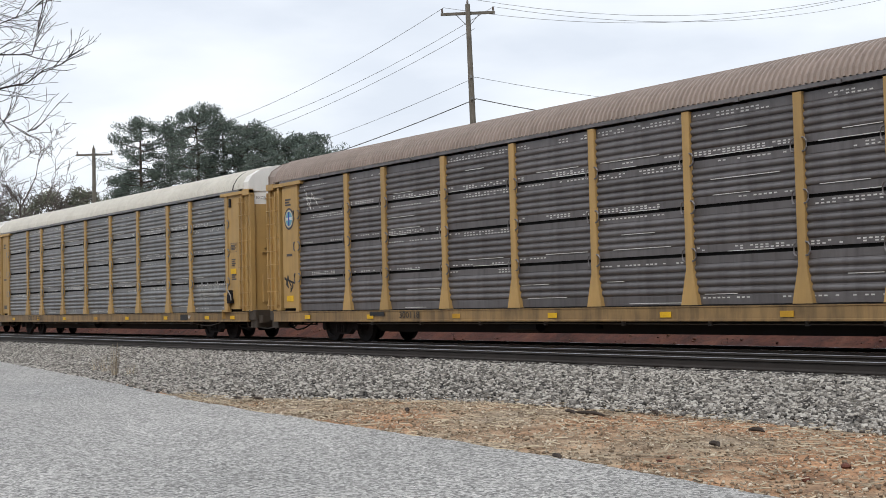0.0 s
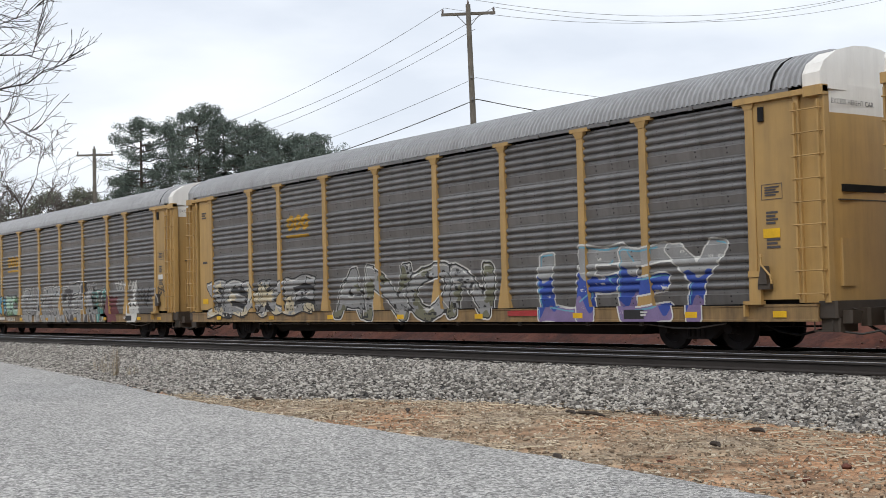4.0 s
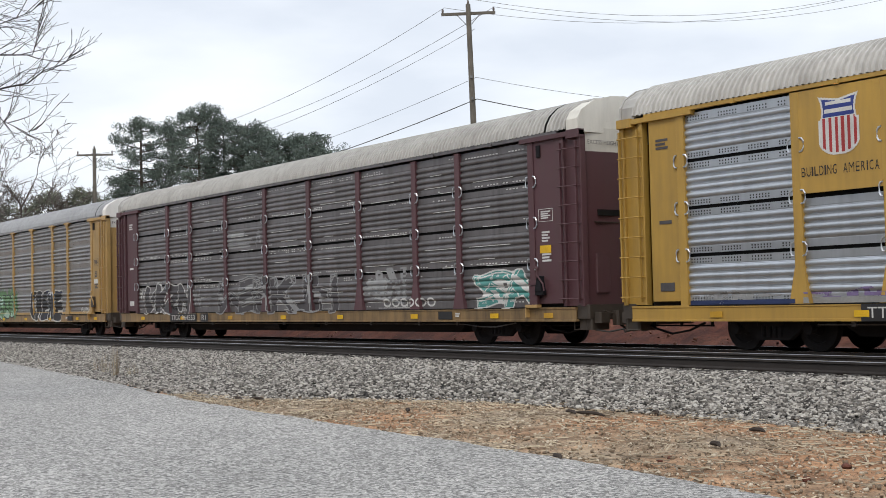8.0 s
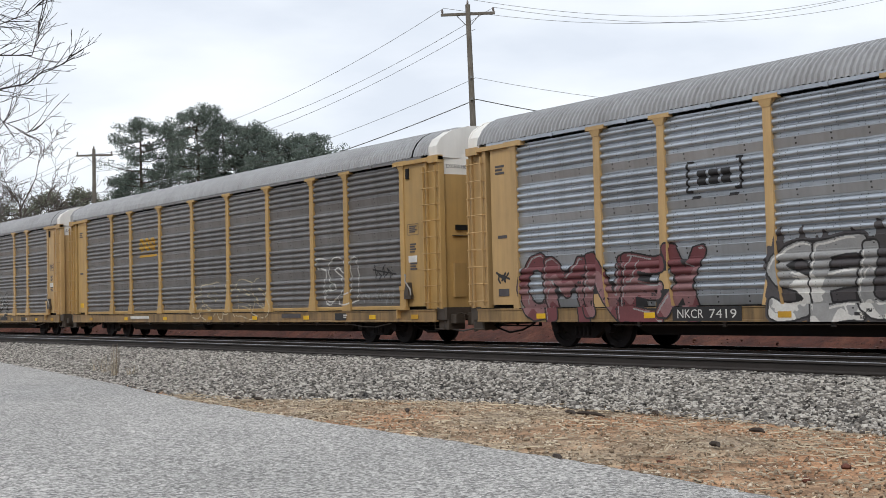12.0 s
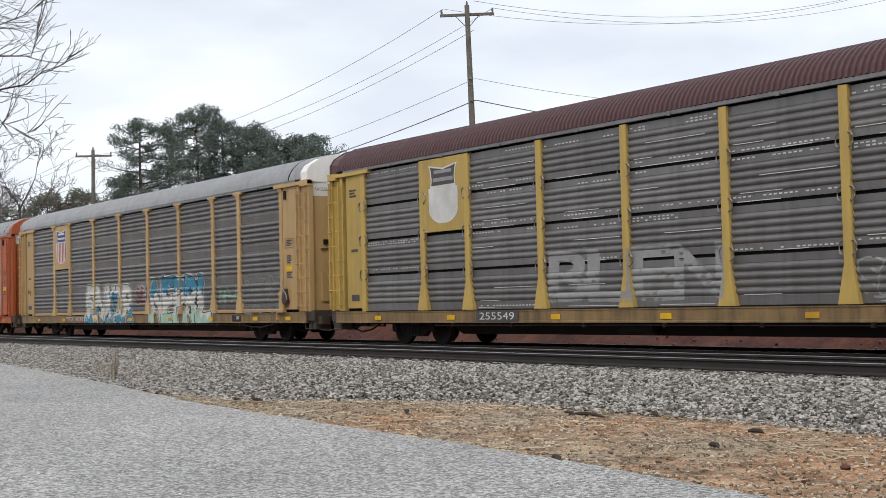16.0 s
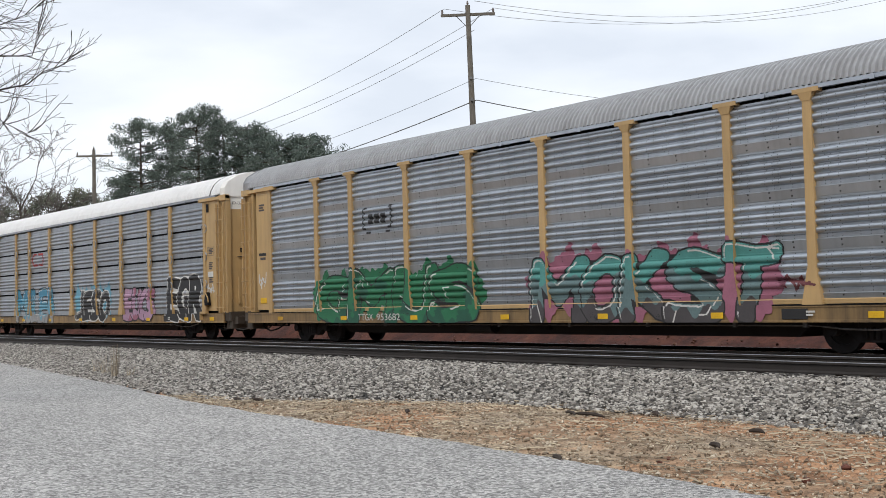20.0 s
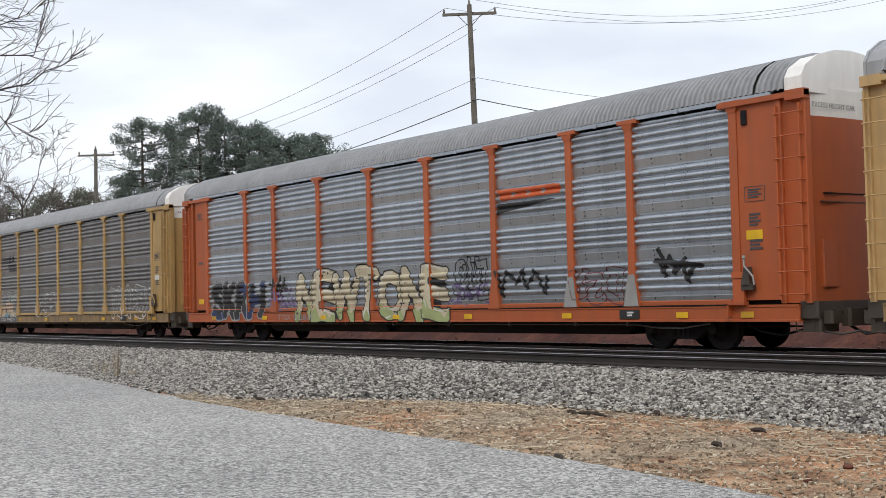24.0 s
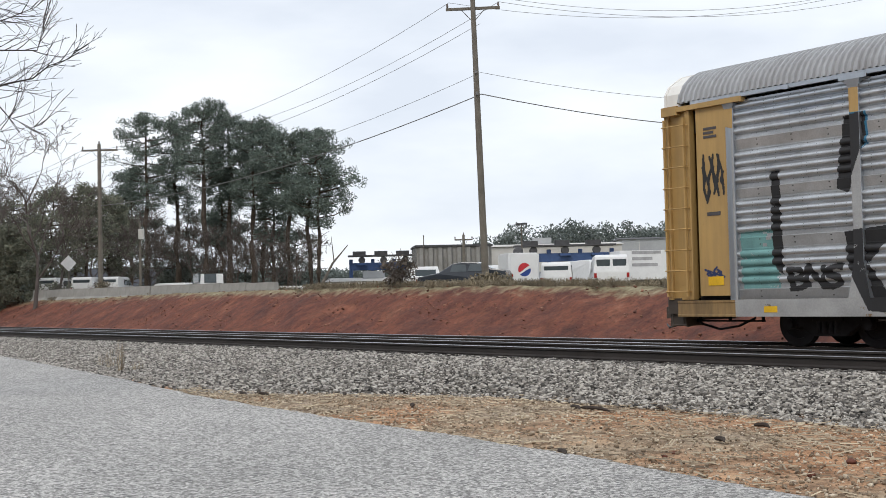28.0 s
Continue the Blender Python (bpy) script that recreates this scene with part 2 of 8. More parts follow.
def asphalt_material():
    m, n, l, b = nodes("old_asphalt", 0.9)
    big = noise_node(n, l, 0.4, 5, 0.6)
    stone = noise_node(n, l, 60, 3, 0.8)
    vor = n.new("ShaderNodeTexVoronoi")
    tc = n.new("ShaderNodeTexCoord")
    l.new(tc.outputs["Object"], vor.inputs["Vector"])
    vor.inputs["Scale"].default_value = 34
    a = ramp_node(n, l, big.outputs["Fac"], ((0.3, (0.285, 0.28, 0.27)), (0.7, (0.36, 0.352, 0.34))))
    s = ramp_node(n, l, stone.outputs["Fac"], ((0.3, (0.45,) * 3), (0.52, (1.0,) * 3), (0.72, (1.7,) * 3)))
    v = n.new("ShaderNodeRGBToBW")
    l.new(vor.outputs["Color"], v.inputs[0])
    s2 = ramp_node(n, l, v.outputs[0], ((0.2, (0.42,) * 3), (0.5, (0.95,) * 3), (0.8, (1.65,) * 3)))
    c = mix_node(n, l, 1.0, a.outputs[0], s.outputs[0], "MULTIPLY")
    c = mix_node(n, l, 1.0, c.outputs[0], s2.outputs[0], "MULTIPLY")
    l.new(c.outputs[0], b.inputs["Base Color"])
    bump_node(n, l, b, stone.outputs["Fac"], 0.5, 0.01)
    return m


def near_edge(x):
    return lerp_table(((-400, -12.0), (-40, -12.6), (-21, -15.6), (-11.6, -17.6), (-8, -18.8), (0, -22.5), (30, -24), (400, -40)), x)


ASPHALT = asphalt_material()
rb = Build()
rxs = frange((-400, -90, 10), (-90, -45, 1.0), (-45, 0, 0.2), (0, 400, 10))
ring = []
for x in rxs:
    e = lerp_table(ROAD_EDGE, x) - 0.05
    if -90 < x < 0:
        e += 0.10 * noise.noise((x * 0.7, 0, 0)) + 0.05 * noise.noise((x * 3.1, 0, 7)) + 0.03 * noise.noise((x * 9, 0, 2))
    ring.append(e)
v = []
for x, e in zip(rxs, ring):
    v += [(x, e, ROAD_Z - 0.06), (x, e, ROAD_Z + 0.012), (x, e - 0.12, ROAD_Z + 0.022), (x, near_edge(x), ROAD_Z + 0.022), (x, near_edge(x), ROAD_Z - 0.06)]
f = [(i * 5 + j, i * 5 + j + 1, (i + 1) * 5 + j + 1, (i + 1) * 5 + j) for i in range(len(rxs) - 1) for j in range(4)]
road = part("road", rb.add(v, f), ASPHALT)
tagged(road, "worn light grey asphalt road with a crumbled edge", "road", kind="structure")

# Rails: the train's track and a second, slightly higher one in front of it.
RUST = plain("rail_rust", (0.027, 0.022, 0.02), 0.8, 0.0, 0.3, 2.0, 0.2)
SHINE = plain("rail_head", (0.42, 0.42, 0.43), 0.25, 1.0, 0.1, 2.0)
TIE = plain("old_tie", (0.03, 0.025, 0.022), 0.95, 0.0, 0.4, 2.5, 0.6)
TRACKS = ((1.5, 0.0), (-2.5, 0.085))
rail_profile = [(-0.070, -0.18), (0.070, -0.18), (0.070, -0.165), (0.012, -0.14), (0.010, -0.055), (0.036, -0.04), (0.036, -0.006), (0.030, -0.001), (-0.030, -0.001), (-0.036, -0.006), (-0.036, -0.04), (-0.010, -0.055), (-0.012, -0.14), (-0.070, -0.165)]
rail_mesh = Build().sweep(rail_profile, frange((-400, 300, 50)), True).mesh("rail")
head_mesh = Build().sweep([(-0.0365, -0.007), (-0.034, -0.002), (-0.027, 0.0015), (0.027, 0.0015), (0.034, -0.002), (0.0365, -0.007), (0.03, -0.006), (-0.03, -0.006)], frange((-400, 300, 50)), True).mesh("rail_head")
tie_mesh = Build().box(-0.115, 0.115, -1.3, 1.3, -0.36, -0.185, c=0.02).mesh("tie")
plate_mesh = Build().box(-0.10, 0.10, -0.18, 0.18, -0.19, -0.172).box(-0.06, -0.03, 0.08, 0.11, -0.175, -0.13).box(0.03, 0.06, -0.11, -0.08, -0.175, -0.13).mesh("tie_plate")
for name, (cy, z) in zip(("track_rear", "track_front"), TRACKS):
    t = empty(name, pose(0, cy, z))
    tagged(t, "steel rails on dark timber ties in grey ballast", "railway track", kind="structure")
    for s in (-0.7535, 0.7535):
        r = part("rail", rail_mesh, RUST, t, "rusty rail with a bright head", pose(0, s, 0))
        part("rail_head", head_mesh, SHINE, r)
    tie_far = Build()
    for k in range(-200, 120):
        x = k * 0.54 + 0.1 * noise.noise((k * 0.7, cy, 0))
        if -65 < x < -5:
            o = part("tie", tie_mesh, TIE, t, at=pose(x, 0.06 * noise.noise((k * 1.7, cy, 4)), 0, 0, 0, 1.5 * noise.noise((k, 0, cy))))
        else:
            tie_far.box(x - 0.115, x + 0.115, -1.3, 1.3, -0.36, -0.185)
    tagged(part("tie_row", tie_far, TIE, t), kind="stuff")

BALLAST = plain("ballast_bed", (0.05, 0.048, 0.046), 0.95, 0.0, 0.35, 6.0, 0.8, 30)
# Ballast: a bed under both tracks with loose broken stone over it.
def ballast_z(x, y):
    foot = lerp_table(BALLAST_FOOT, x)
    if y < -4.3:
        return ROAD_Z - 0.03 + max(0.0, (y - foot) / (-4.3 - foot)) ** 0.8 * (-0.13 - ROAD_Z)
    if y < 3.3:
        return -0.16 if y < -3.3 else -0.2
    return -0.2 - (y - 3.3) * 0.3


bx = frange((-400, -70, 30), (-70, -3, 0.5), (-3, 300, 30))
by = frange((-9.6, -3.3, 0.19), (-3.2, 3.3, 1.0), (3.3, 4.9, 0.4))
v = [(x, y, ballast_z(x, y) - (0.10 if y < lerp_table(BALLAST_FOOT, x) else 0) + 0.02 * noise.noise((x * 3, y * 3, 0))) for x in bx for y in by]
k = len(by)
f = [(i * k + j, (i + 1) * k + j, (i + 1) * k + j + 1, i * k + j + 1) for i in range(len(bx) - 1) for j in range(k - 1)]
bed = part("ballast", mesh_of(v, f, "ballast", True), BALLAST)
tagged(bed, "bed of crushed grey stone under the tracks", "ballast", kind="structure")


def stone_material(name, dark, mid, light):
    m, n, l, b = nodes(name, 0.9)
    geo = n.new("ShaderNodeNewGeometry")
    r = ramp_node(n, l, geo.outputs["Random Per Island"], ((0.0, dark), (0.5, mid), (0.85, light), (1.0, tuple(c * 1.15 for c in light))))
    t = noise_node(n, l, 45, 3)
    q = ramp_node(n, l, t.outputs["Fac"], ((0.3, (0.75,) * 3), (0.7, (1.1,) * 3)))
    l.new(mix_node(n, l, 1.0, r.outputs[0], q.outputs[0], "MULTIPLY").outputs[0], b.inputs["Base Color"])
    return m


def scatter_stones(name, label, material, places, rng):
    """Broken stones as squashed, twisted eight-cornered lumps at rows of (x, y, z, size), in one mesh."""
    p = np.array(places)
    cube = np.array([(x, y, z) for x in (-1, 1) for y in (-1, 1) for z in (-1, 1)], float)
    faces = np.array([(0, 1, 3, 2), (4, 6, 7, 5), (0, 4, 5, 1), (2, 3, 7, 6), (0, 2, 6, 4), (1, 5, 7, 3)])
    k = len(p)
    c = cube[None] * (1 + rng.uniform(-0.45, 0.25, (k, 8, 3))) * rng.uniform(0.55, 1.2, (k, 1, 3)) * p[:, None, 3:4] * 0.5
    a, e = rng.uniform(0, 6.28, (2, k))
    e = e * 0.12
    ca, sa, ce, se = np.cos(a)[:, None], np.sin(a)[:, None], np.cos(e)[:, None], np.sin(e)[:, None]
    x, y, z = c[..., 0], c[..., 1], c[..., 2] * 0.62
    x, z = x * ce - z * se, x * se + z * ce
    x, y = x * ca - y * sa, x * sa + y * ca
    v = np.stack([x, y, z], -1) + p[:, None, :3]
    f = faces[None] + 8 * np.arange(k)[:, None, None]
    me = bpy.data.meshes.new(name)
    me.vertices.add(k * 8)
    me.vertices.foreach_set("co", v.reshape(-1))
    me.loops.add(k * 24)
    me.loops.foreach_set("vertex_index", f.reshape(-1))
    me.polygons.add(k * 6)
    me.polygons.foreach_set("loop_start", np.arange(0, k * 24, 4))
    me.update(calc_edges=True)
    ob = part(name, me, material)
    return tagged(ob, label, "stones", kind="stuff")


GREY_STONE = stone_material("crushed_stone", (0.035, 0.032, 0.03), (0.24, 0.222, 0.20), (0.49, 0.465, 0.425))
TAN_STONE = stone_material("tan_gravel", (0.16, 0.115, 0.08), (0.33, 0.255, 0.175), (0.60, 0.52, 0.41))
rng = np.random.default_rng(4)
rows = []
for k in range(96000):
    x = -62 + 58 * rng.random() ** 0.75
    foot = lerp_table(BALLAST_FOOT, x)
    y = foot - 0.25 + (-3.42 - foot + 0.25) * rng.random()
    if y < foot and rng.random() < 0.6:
        continue
    rows.append((x, y, ballast_z(x, max(y, foot)) + 0.012 + (0.02 if y > foot else 0.035), rng.uniform(0.03, 0.072)))
scatter_stones("ballast_stones", "loose angular grey ballast stones", GREY_STONE, rows, rng)
rows = []
for k in range(9000):
    x, y = rng.uniform(-62, -3), rng.uniform(-3.2, 4.2)
    if any(abs(y - cy - s) < 0.1 for cy, _ in TRACKS for s in (-0.75, 0.75)):
        continue
    rows.append((x, y, ballast_z(x, y) + 0.02, rng.uniform(0.035, 0.075)))
scatter_stones("track_stones", "grey ballast stones between the rails", GREY_STONE, rows, rng)
rows = []
for k in range(17000):
    x = -34 + 30 * rng.random() ** 0.7
    a, b = lerp_table(ROAD_EDGE, x), lerp_table(BALLAST_FOOT, x)
    if b - a < 0.3:
        continue
    u = rng.random()
    y = a - 0.1 + (b - a + 0.2) * (u if rng.random() < 0.7 else u * u)
    rows.append((x, y, ground_z(x, y) + 0.012, 0.012 + 0.035 * rng.random() ** 3))
scatter_stones("verge_gravel", "small tan and pale stones on the dirt verge", TAN_STONE, rows, rng)
CLAY_STONE = stone_material("clay_lumps", (0.07, 0.028, 0.02), (0.15, 0.056, 0.034), (0.28, 0.15, 0.10))
rows = []
for k in range(9000):
    x = -95 + 85 * rng.random()
    y = rng.uniform(4.6, 9.6)
    if noise.noise((x * 0.25, y * 0.8, 2)) < rng.uniform(-0.5, 0.4):
        continue
    rows.append((x, y, ground_z(x, y) + 0.015, 0.02 + 0.085 * rng.random() ** 4))
scatter_stones("bank_rubble", "small lumps of red clay and stone on the bank", CLAY_STONE, rows, rng)
# ---- the train ----
PITCH_CAR = 28.7
EAVE, SILL0, SILL1 = 4.93, 0.60, 0.90
HALF = 13.72
POSTS = (-11.95, -9.03, -7.07, -4.25, -1.41, 1.41, 4.25, 7.07, 9.03, 11.95)
TIERS = (0.94, 1.96, 2.94, 3.92, 4.90)
RES = 0.0125


def panel_depth(z, slots):
    """How far the side panel lies behind the outer face at height z: four half-round ribs a tier and a flat band."""
    for a, b in zip(TIERS, TIERS[1:]):
        if z <= b or b == TIERS[-1]:
            s = (z - a) / (b - a)
            break
    if slots:
        lo, hi = 0.19, 0.81
    else:
        lo, hi = 0.285, 0.955
    if lo <= s <= hi:
        w = (s - lo) / (hi - lo) * 4
        w -= math.floor(w)
        q = (w - 0.5) / 0.40
        return 0.094 - ((0.042 if slots else 0.064) * math.sqrt(1 - q * q) if abs(q) < 1 else 0.0)
    if not slots and s < 0.20:
        return 0.085 - 0.17 * s
    return 0.088


def zgrid(a, b):
    i, j = math.ceil(a / RES + 0.001), math.floor(b / RES - 0.001)
    return [a] + [k * RES for k in range(i, j + 1)] + [b]


panel_store = {}


def panel_mesh(width, tier, slots):
    key = (round(width, 2), tier, slots)
    if key not in panel_store:
        a, b = TIERS[tier], TIERS[tier + 1]
        if slots:
            a, b = a + (0.036 if tier else 0), b - (0.036 if tier < 3 else 0)
        zs = zgrid(a, b)
        prof = [(-1.5 + panel_depth(z, slots), z - a) for z in zs]
        bd = Build().sweep(prof, (-width / 2, width / 2))
        back = [(-1.5 + 0.10, 0.0), (-1.5 + 0.10, b - a)]
        bd.add([(x, y, z) for x in (-width / 2, width / 2) for y, z in back], [(0, 1, 3, 2)])
        n = len(prof)
        bd.add([(-width / 2, prof[0][0], 0), (width / 2, prof[0][0], 0), (width / 2, -1.4, 0), (-width / 2, -1.4, 0)], [(0, 1, 2, 3)])
        bd.add([(-width / 2, prof[-1][0], b - a), (width / 2, prof[-1][0], b - a), (width / 2, -1.4, b - a), (-width / 2, -1.4, b - a)], [(0, 1, 2, 3)])
        panel_store[key] = (bd.mesh("panel"), a)
    return panel_store[key]


def post_meshes():
    """Side posts: a plain one, one with a flared foot, each with or without a cap plate at the eave."""
    r = {}
    for flared in (False, True):
        for cap in (False, True):
            b = Build()
            w = 0.10
            if flared:
                b.box(-w, w, -1.5, -1.38, 1.62, 4.92, c=0.012)
                b.prism([(-w, -1.5), (w, -1.5), (w, -1.38), (-w, -1.38)], 1.62, 0.93, ring2=[(-0.23, -1.525), (0.23, -1.525), (0.23, -1.38), (-0.23, -1.38)])
            else:
                b.box(-w, w, -1.5, -1.38, 0.93, 4.92, c=0.012)
            if cap:
                b.box(-0.30, 0.30, -1.535, -1.38, 4.90, 4.985, c=0.015)
                b.prism([(-w, -1.51), (w, -1.51), (w, -1.38), (-w, -1.38)], 4.75, 4.90, ring2=[(-0.17, -1.53), (0.17, -1.53), (0.17, -1.38), (-0.17, -1.38)])
            r[flared, cap] = b.mesh("post")
    return r


POST = post_meshes()
ROOF_LINE = [(-1.50, 5.03), (-1.455, 5.20), (-1.33, 5.40), (-1.12, 5.58), (-0.85, 5.71), (-0.5, 5.79), (0, 5.82)]
ROOF_LINE = ROOF_LINE + [(-y, z) for y, z in reversed(ROOF_LINE[:-1])]


def roof_mesh():
    xs, ups = [], []
    x = -13.3
    while x < 13.2:
        for dx, up in ((0, 0), (0.022, 0.048), (0.060, 0.048), (0.082, 0)):
            xs.append(x + dx)
            ups.append(up)
        x += 0.14
    v, f = [], []
    n = len(ROOF_LINE)
    for x, up in zip(xs, ups):
        for y, z in ROOF_LINE:
            d = Vector((y, z - 4.6)).normalized() * up
            v.append((x, y + d.x, z + d.y))
    for i in range(len(xs) - 1):
        for j in range(n - 1):
            f.append((i * n + j, (i + 1) * n + j, (i + 1) * n + j + 1, i * n + j + 1))
    return mesh_of(v, f, "roof")


HOOD_LINE = [(-1.49, 4.93), (-1.49, 5.24), (-1.36, 5.44), (-0.98, 5.67), (-0.45, 5.80), (0, 5.83)]
HOOD_LINE = HOOD_LINE + [(-y, z) for y, z in reversed(HOOD_LINE[:-1])]


def roof_end_mesh(sign):
    """The plain faceted hood over the end doors, with a rim along its outer edge."""
    b = Build()
    b.sweep(HOOD_LINE, (13.26, 13.66), True)
    b.sweep([(y * 1.012, 4.6 + (z - 4.6) * 1.016) for y, z in HOOD_LINE], (13.62, 13.675), True)
    if sign < 0:
        b.v = [(-x, -y, z) for x, y, z in b.v]
    return b.mesh("roof_end")


ROOF = roof_mesh()
ROOF_END = {s: roof_end_mesh(s) for s in (1, -1)}
EDGE_SEAM = Build().tube([(13.02, y * 1.015, 4.6 + (z - 4.6) * 1.02) for y, z in ROOF_LINE], 0.022, 5).mesh("roof_seam")


def eave_rail():
    b = Build()
    b.box(-12.95, 12.95, -1.515, -1.40, 4.95, 5.03)
    for k in range(9):
        x = (POSTS[k] + POSTS[k + 1]) / 2
        b.box(x - 0.05, x + 0.05, -1.545, -1.5, 4.93, 5.0)
    return b.mesh("eave_rail")


EAVE_RAIL = eave_rail()


def sill_mesh():
    b = Build()
    prof = [(-1.52, 0.60), (-1.40, 0.60), (-1.40, 0.64), (-1.47, 0.66), (-1.47, 0.86), (-1.40, 0.88), (-1.40, 0.93), (-1.52, 0.93), (-1.52, 0.885), (-1.505, 0.875), (-1.505, 0.65), (-1.52, 0.64)]
    b.sweep(prof, (-13.45, 13.45), True)
    return b.mesh("side_sill")


SILL = sill_mesh()


def underframe_mesh():
    b = Build()
    b.box(-13.5, 13.5, -1.40, 1.40, 0.78, 0.93)
    b.prism([(-8.9, -0.95), (8.9, -0.95), (8.9, 0.95), (-8.9, 0.95)], 0.78, 0.30, ring2=[(-8.2, -0.85), (8.2, -0.85), (8.2, 0.85), (-8.2, 0.85)])
    b.box(-13.6, 13.6, -0.34, 0.34, 0.62, 0.79)
    for x in (-6.5, -4, -1.4, 1.4, 4, 6.5):
        b.box(x - 0.06, x + 0.06, -1.40, 1.40, 0.62, 0.79)
    for x in (-10.06, 10.06):
        b.box(x - 0.35, x + 0.35, -1.25, 1.25, 0.66, 0.79)
    return b.mesh("underframe")


def brake_mesh():
    b = Build()
    b.tube([(-1.9, -1.12, 0.50), (-0.9, -1.12, 0.50)], 0.17, 12)
    return b.mesh("air_reservoir")


def train_line():
    """The air pipe under the sill on its hangers."""
    b = Build().tube([(-8.8, -1.30, 0.535), (-2, -1.30, 0.55), (8.9, -1.30, 0.535), (9.6, -1.32, 0.47), (10.3, -1.34, 0.46), (11.1, -1.34, 0.56)], 0.017, 5)
    for x in (-8, -5.6, -3, -0.5, 2.1, 4.6, 7.0, 8.7):
        b.box(x - 0.045, x + 0.045, -1.34, -1.27, 0.50, 0.60, c=0.01)
    return b.mesh("air_pipe")


PIPE = train_line()
# Thin black strip along the upper edge of the sill.
SILL_STRIP = Build().box(-11.8, 11.8, -1.5235, -1.45, 0.912, 0.932).mesh("sill_dark_strip")


UNDER, BRAKE = underframe_mesh(), brake_mesh()
VALVE = Build().box(0.3, 1.0, -1.05, -0.75, 0.42, 0.70, c=0.05).mesh("brake_valve")


def end_panel(sign):
    """The plain sheet between the door post and the car's corner."""
    b = Build()
    a, c = sorted((sign * 12.05, sign * (13.03 if sign > 0 else 12.86)))
    b.box(a, c, -1.47, -1.40, 1.02, 4.90, c=0.01)
    return b.mesh("end_panel")


def end_post(sign):
    b = Build()
    a, c = sorted((sign * 13.02, sign * 13.72))
    b.box(a, a + 0.12, -1.50, -1.32, 0.95, 4.88, c=0.015)
    b.box(c - 0.12, c, -1.50, -1.32, 0.95, 4.88, c=0.015)
    b.box(a + 0.1, c - 0.1, -1.42, -1.37, 0.95, 4.88)
    return b.mesh("corner_post")


def eave_bracket(sign):
    b = Build()
    a, c = sorted((sign * 11.6, sign * 13.74))
    b.box(a, c, -1.55, -1.36, 4.86, 4.965, c=0.02)
    e, g = sorted((sign * 13.3, sign * 13.74))
    b.box(e, g, -1.57, -1.36, 4.80, 4.99, c=0.02)
    return b.mesh("eave_bracket")


def ladder(sign):
    b = Build()
    a, c = sorted((sign * 13.10, sign * 13.64))
    for x in (a, c):
        b.box(x - 0.02, x + 0.02, -1.60, -1.54, 1.02, 4.72)
    return b.mesh("ladder")


def rung_mesh(sign):
    a, c = sorted((sign * 13.06, sign * 13.68))
    return Build().tube([(a, -1.50, 0), (a, -1.61, 0), (c, -1.61, 0), (c, -1.50, 0)], 0.014, 5).mesh("rung")


END_PANEL = {s: end_panel(s) for s in (1, -1)}
END_POST = {s: end_post(s) for s in (1, -1)}
BRACKET = {s: eave_bracket(s) for s in (1, -1)}
LADDER = {s: ladder(s) for s in (1, -1)}
RUNG = {s: rung_mesh(s) for s in (1, -1)}


def end_door_mesh(sign, top):
    """Bowed end doors; top: the white upper part under the roof."""
    b = Build()
    ys = [-1.38 + 2.76 * k / 16 for k in range(17)]
    bow = [(13.60 + 0.10 * math.cos(y / 1.38 * math.pi / 2) ** 0.8 if abs(y) < 1.379 else 13.60) for y in ys]
    z0, z1 = (4.50, 5.05) if top else (0.98, 4.50)
    v = [(x, y, z) for z in (z0, z1) for x, y in zip(bow, ys)]
    v += [(x - 0.06, y, z) for z in (z0, z1) for x, y in zip(bow, ys)]
    f = []
    for k in range(16):
        f += [(k, k + 1, 18 + k, 17 + k), (34 + k, 51 + k, 52 + k, 35 + k), (17 + k, 18 + k, 52 + k, 51 + k), (k, 34 + k, 35 + k, k + 1)]
    b.add(v, f)
    if sign < 0:
        b.v = [(-x, -y, z) for x, y, z in b.v]
    return b.mesh("end_door")


END_DOOR = {(s, t): end_door_mesh(s, t) for s in (1, -1) for t in (False, True)}


def end_platform(sign):
    b = Build()
    a, c = sorted((sign * 13.40, sign * 13.82))
    b.box(a, c, -1.45, 1.45, 0.66, 0.98, c=0.04)
    e, g = sorted((sign * 13.80, sign * 14.02))
    b.box(e, g, -0.75, 0.75, 0.50, 0.84, c=0.05)
    b.box(e, g, -1.30, -0.95, 0.56, 0.80, c=0.04)
    b.box(a, c, -1.38, -0.8, 0.40, 0.68, c=0.03)
    b.tube([(sign * 13.70, -1.42, 0.72), (sign * 13.70, -1.42, 0.42), (sign * 13.30, -1.42, 0.42), (sign * 13.30, -1.42, 0.72)], 0.016, 5)
    b.tube([(sign * 13.75, -1.2, 0.9), (sign * 13.92, -0.6, 0.72), (sign * 14.0, -0.2, 0.7)], 0.018, 5)
    return b.mesh("end_platform")


def coupler(sign):
    b = Build()
    a, c = sorted((sign * 13.6, sign * 14.22))
    b.box(a, c, -0.09, 0.09, 0.60, 0.80, c=0.02)
    a, c = sorted((sign * 14.05, sign * 14.36))
    b.box(a, c, -0.19, 0.13, 0.55, 0.86, c=0.06)
    return b.mesh("coupler")


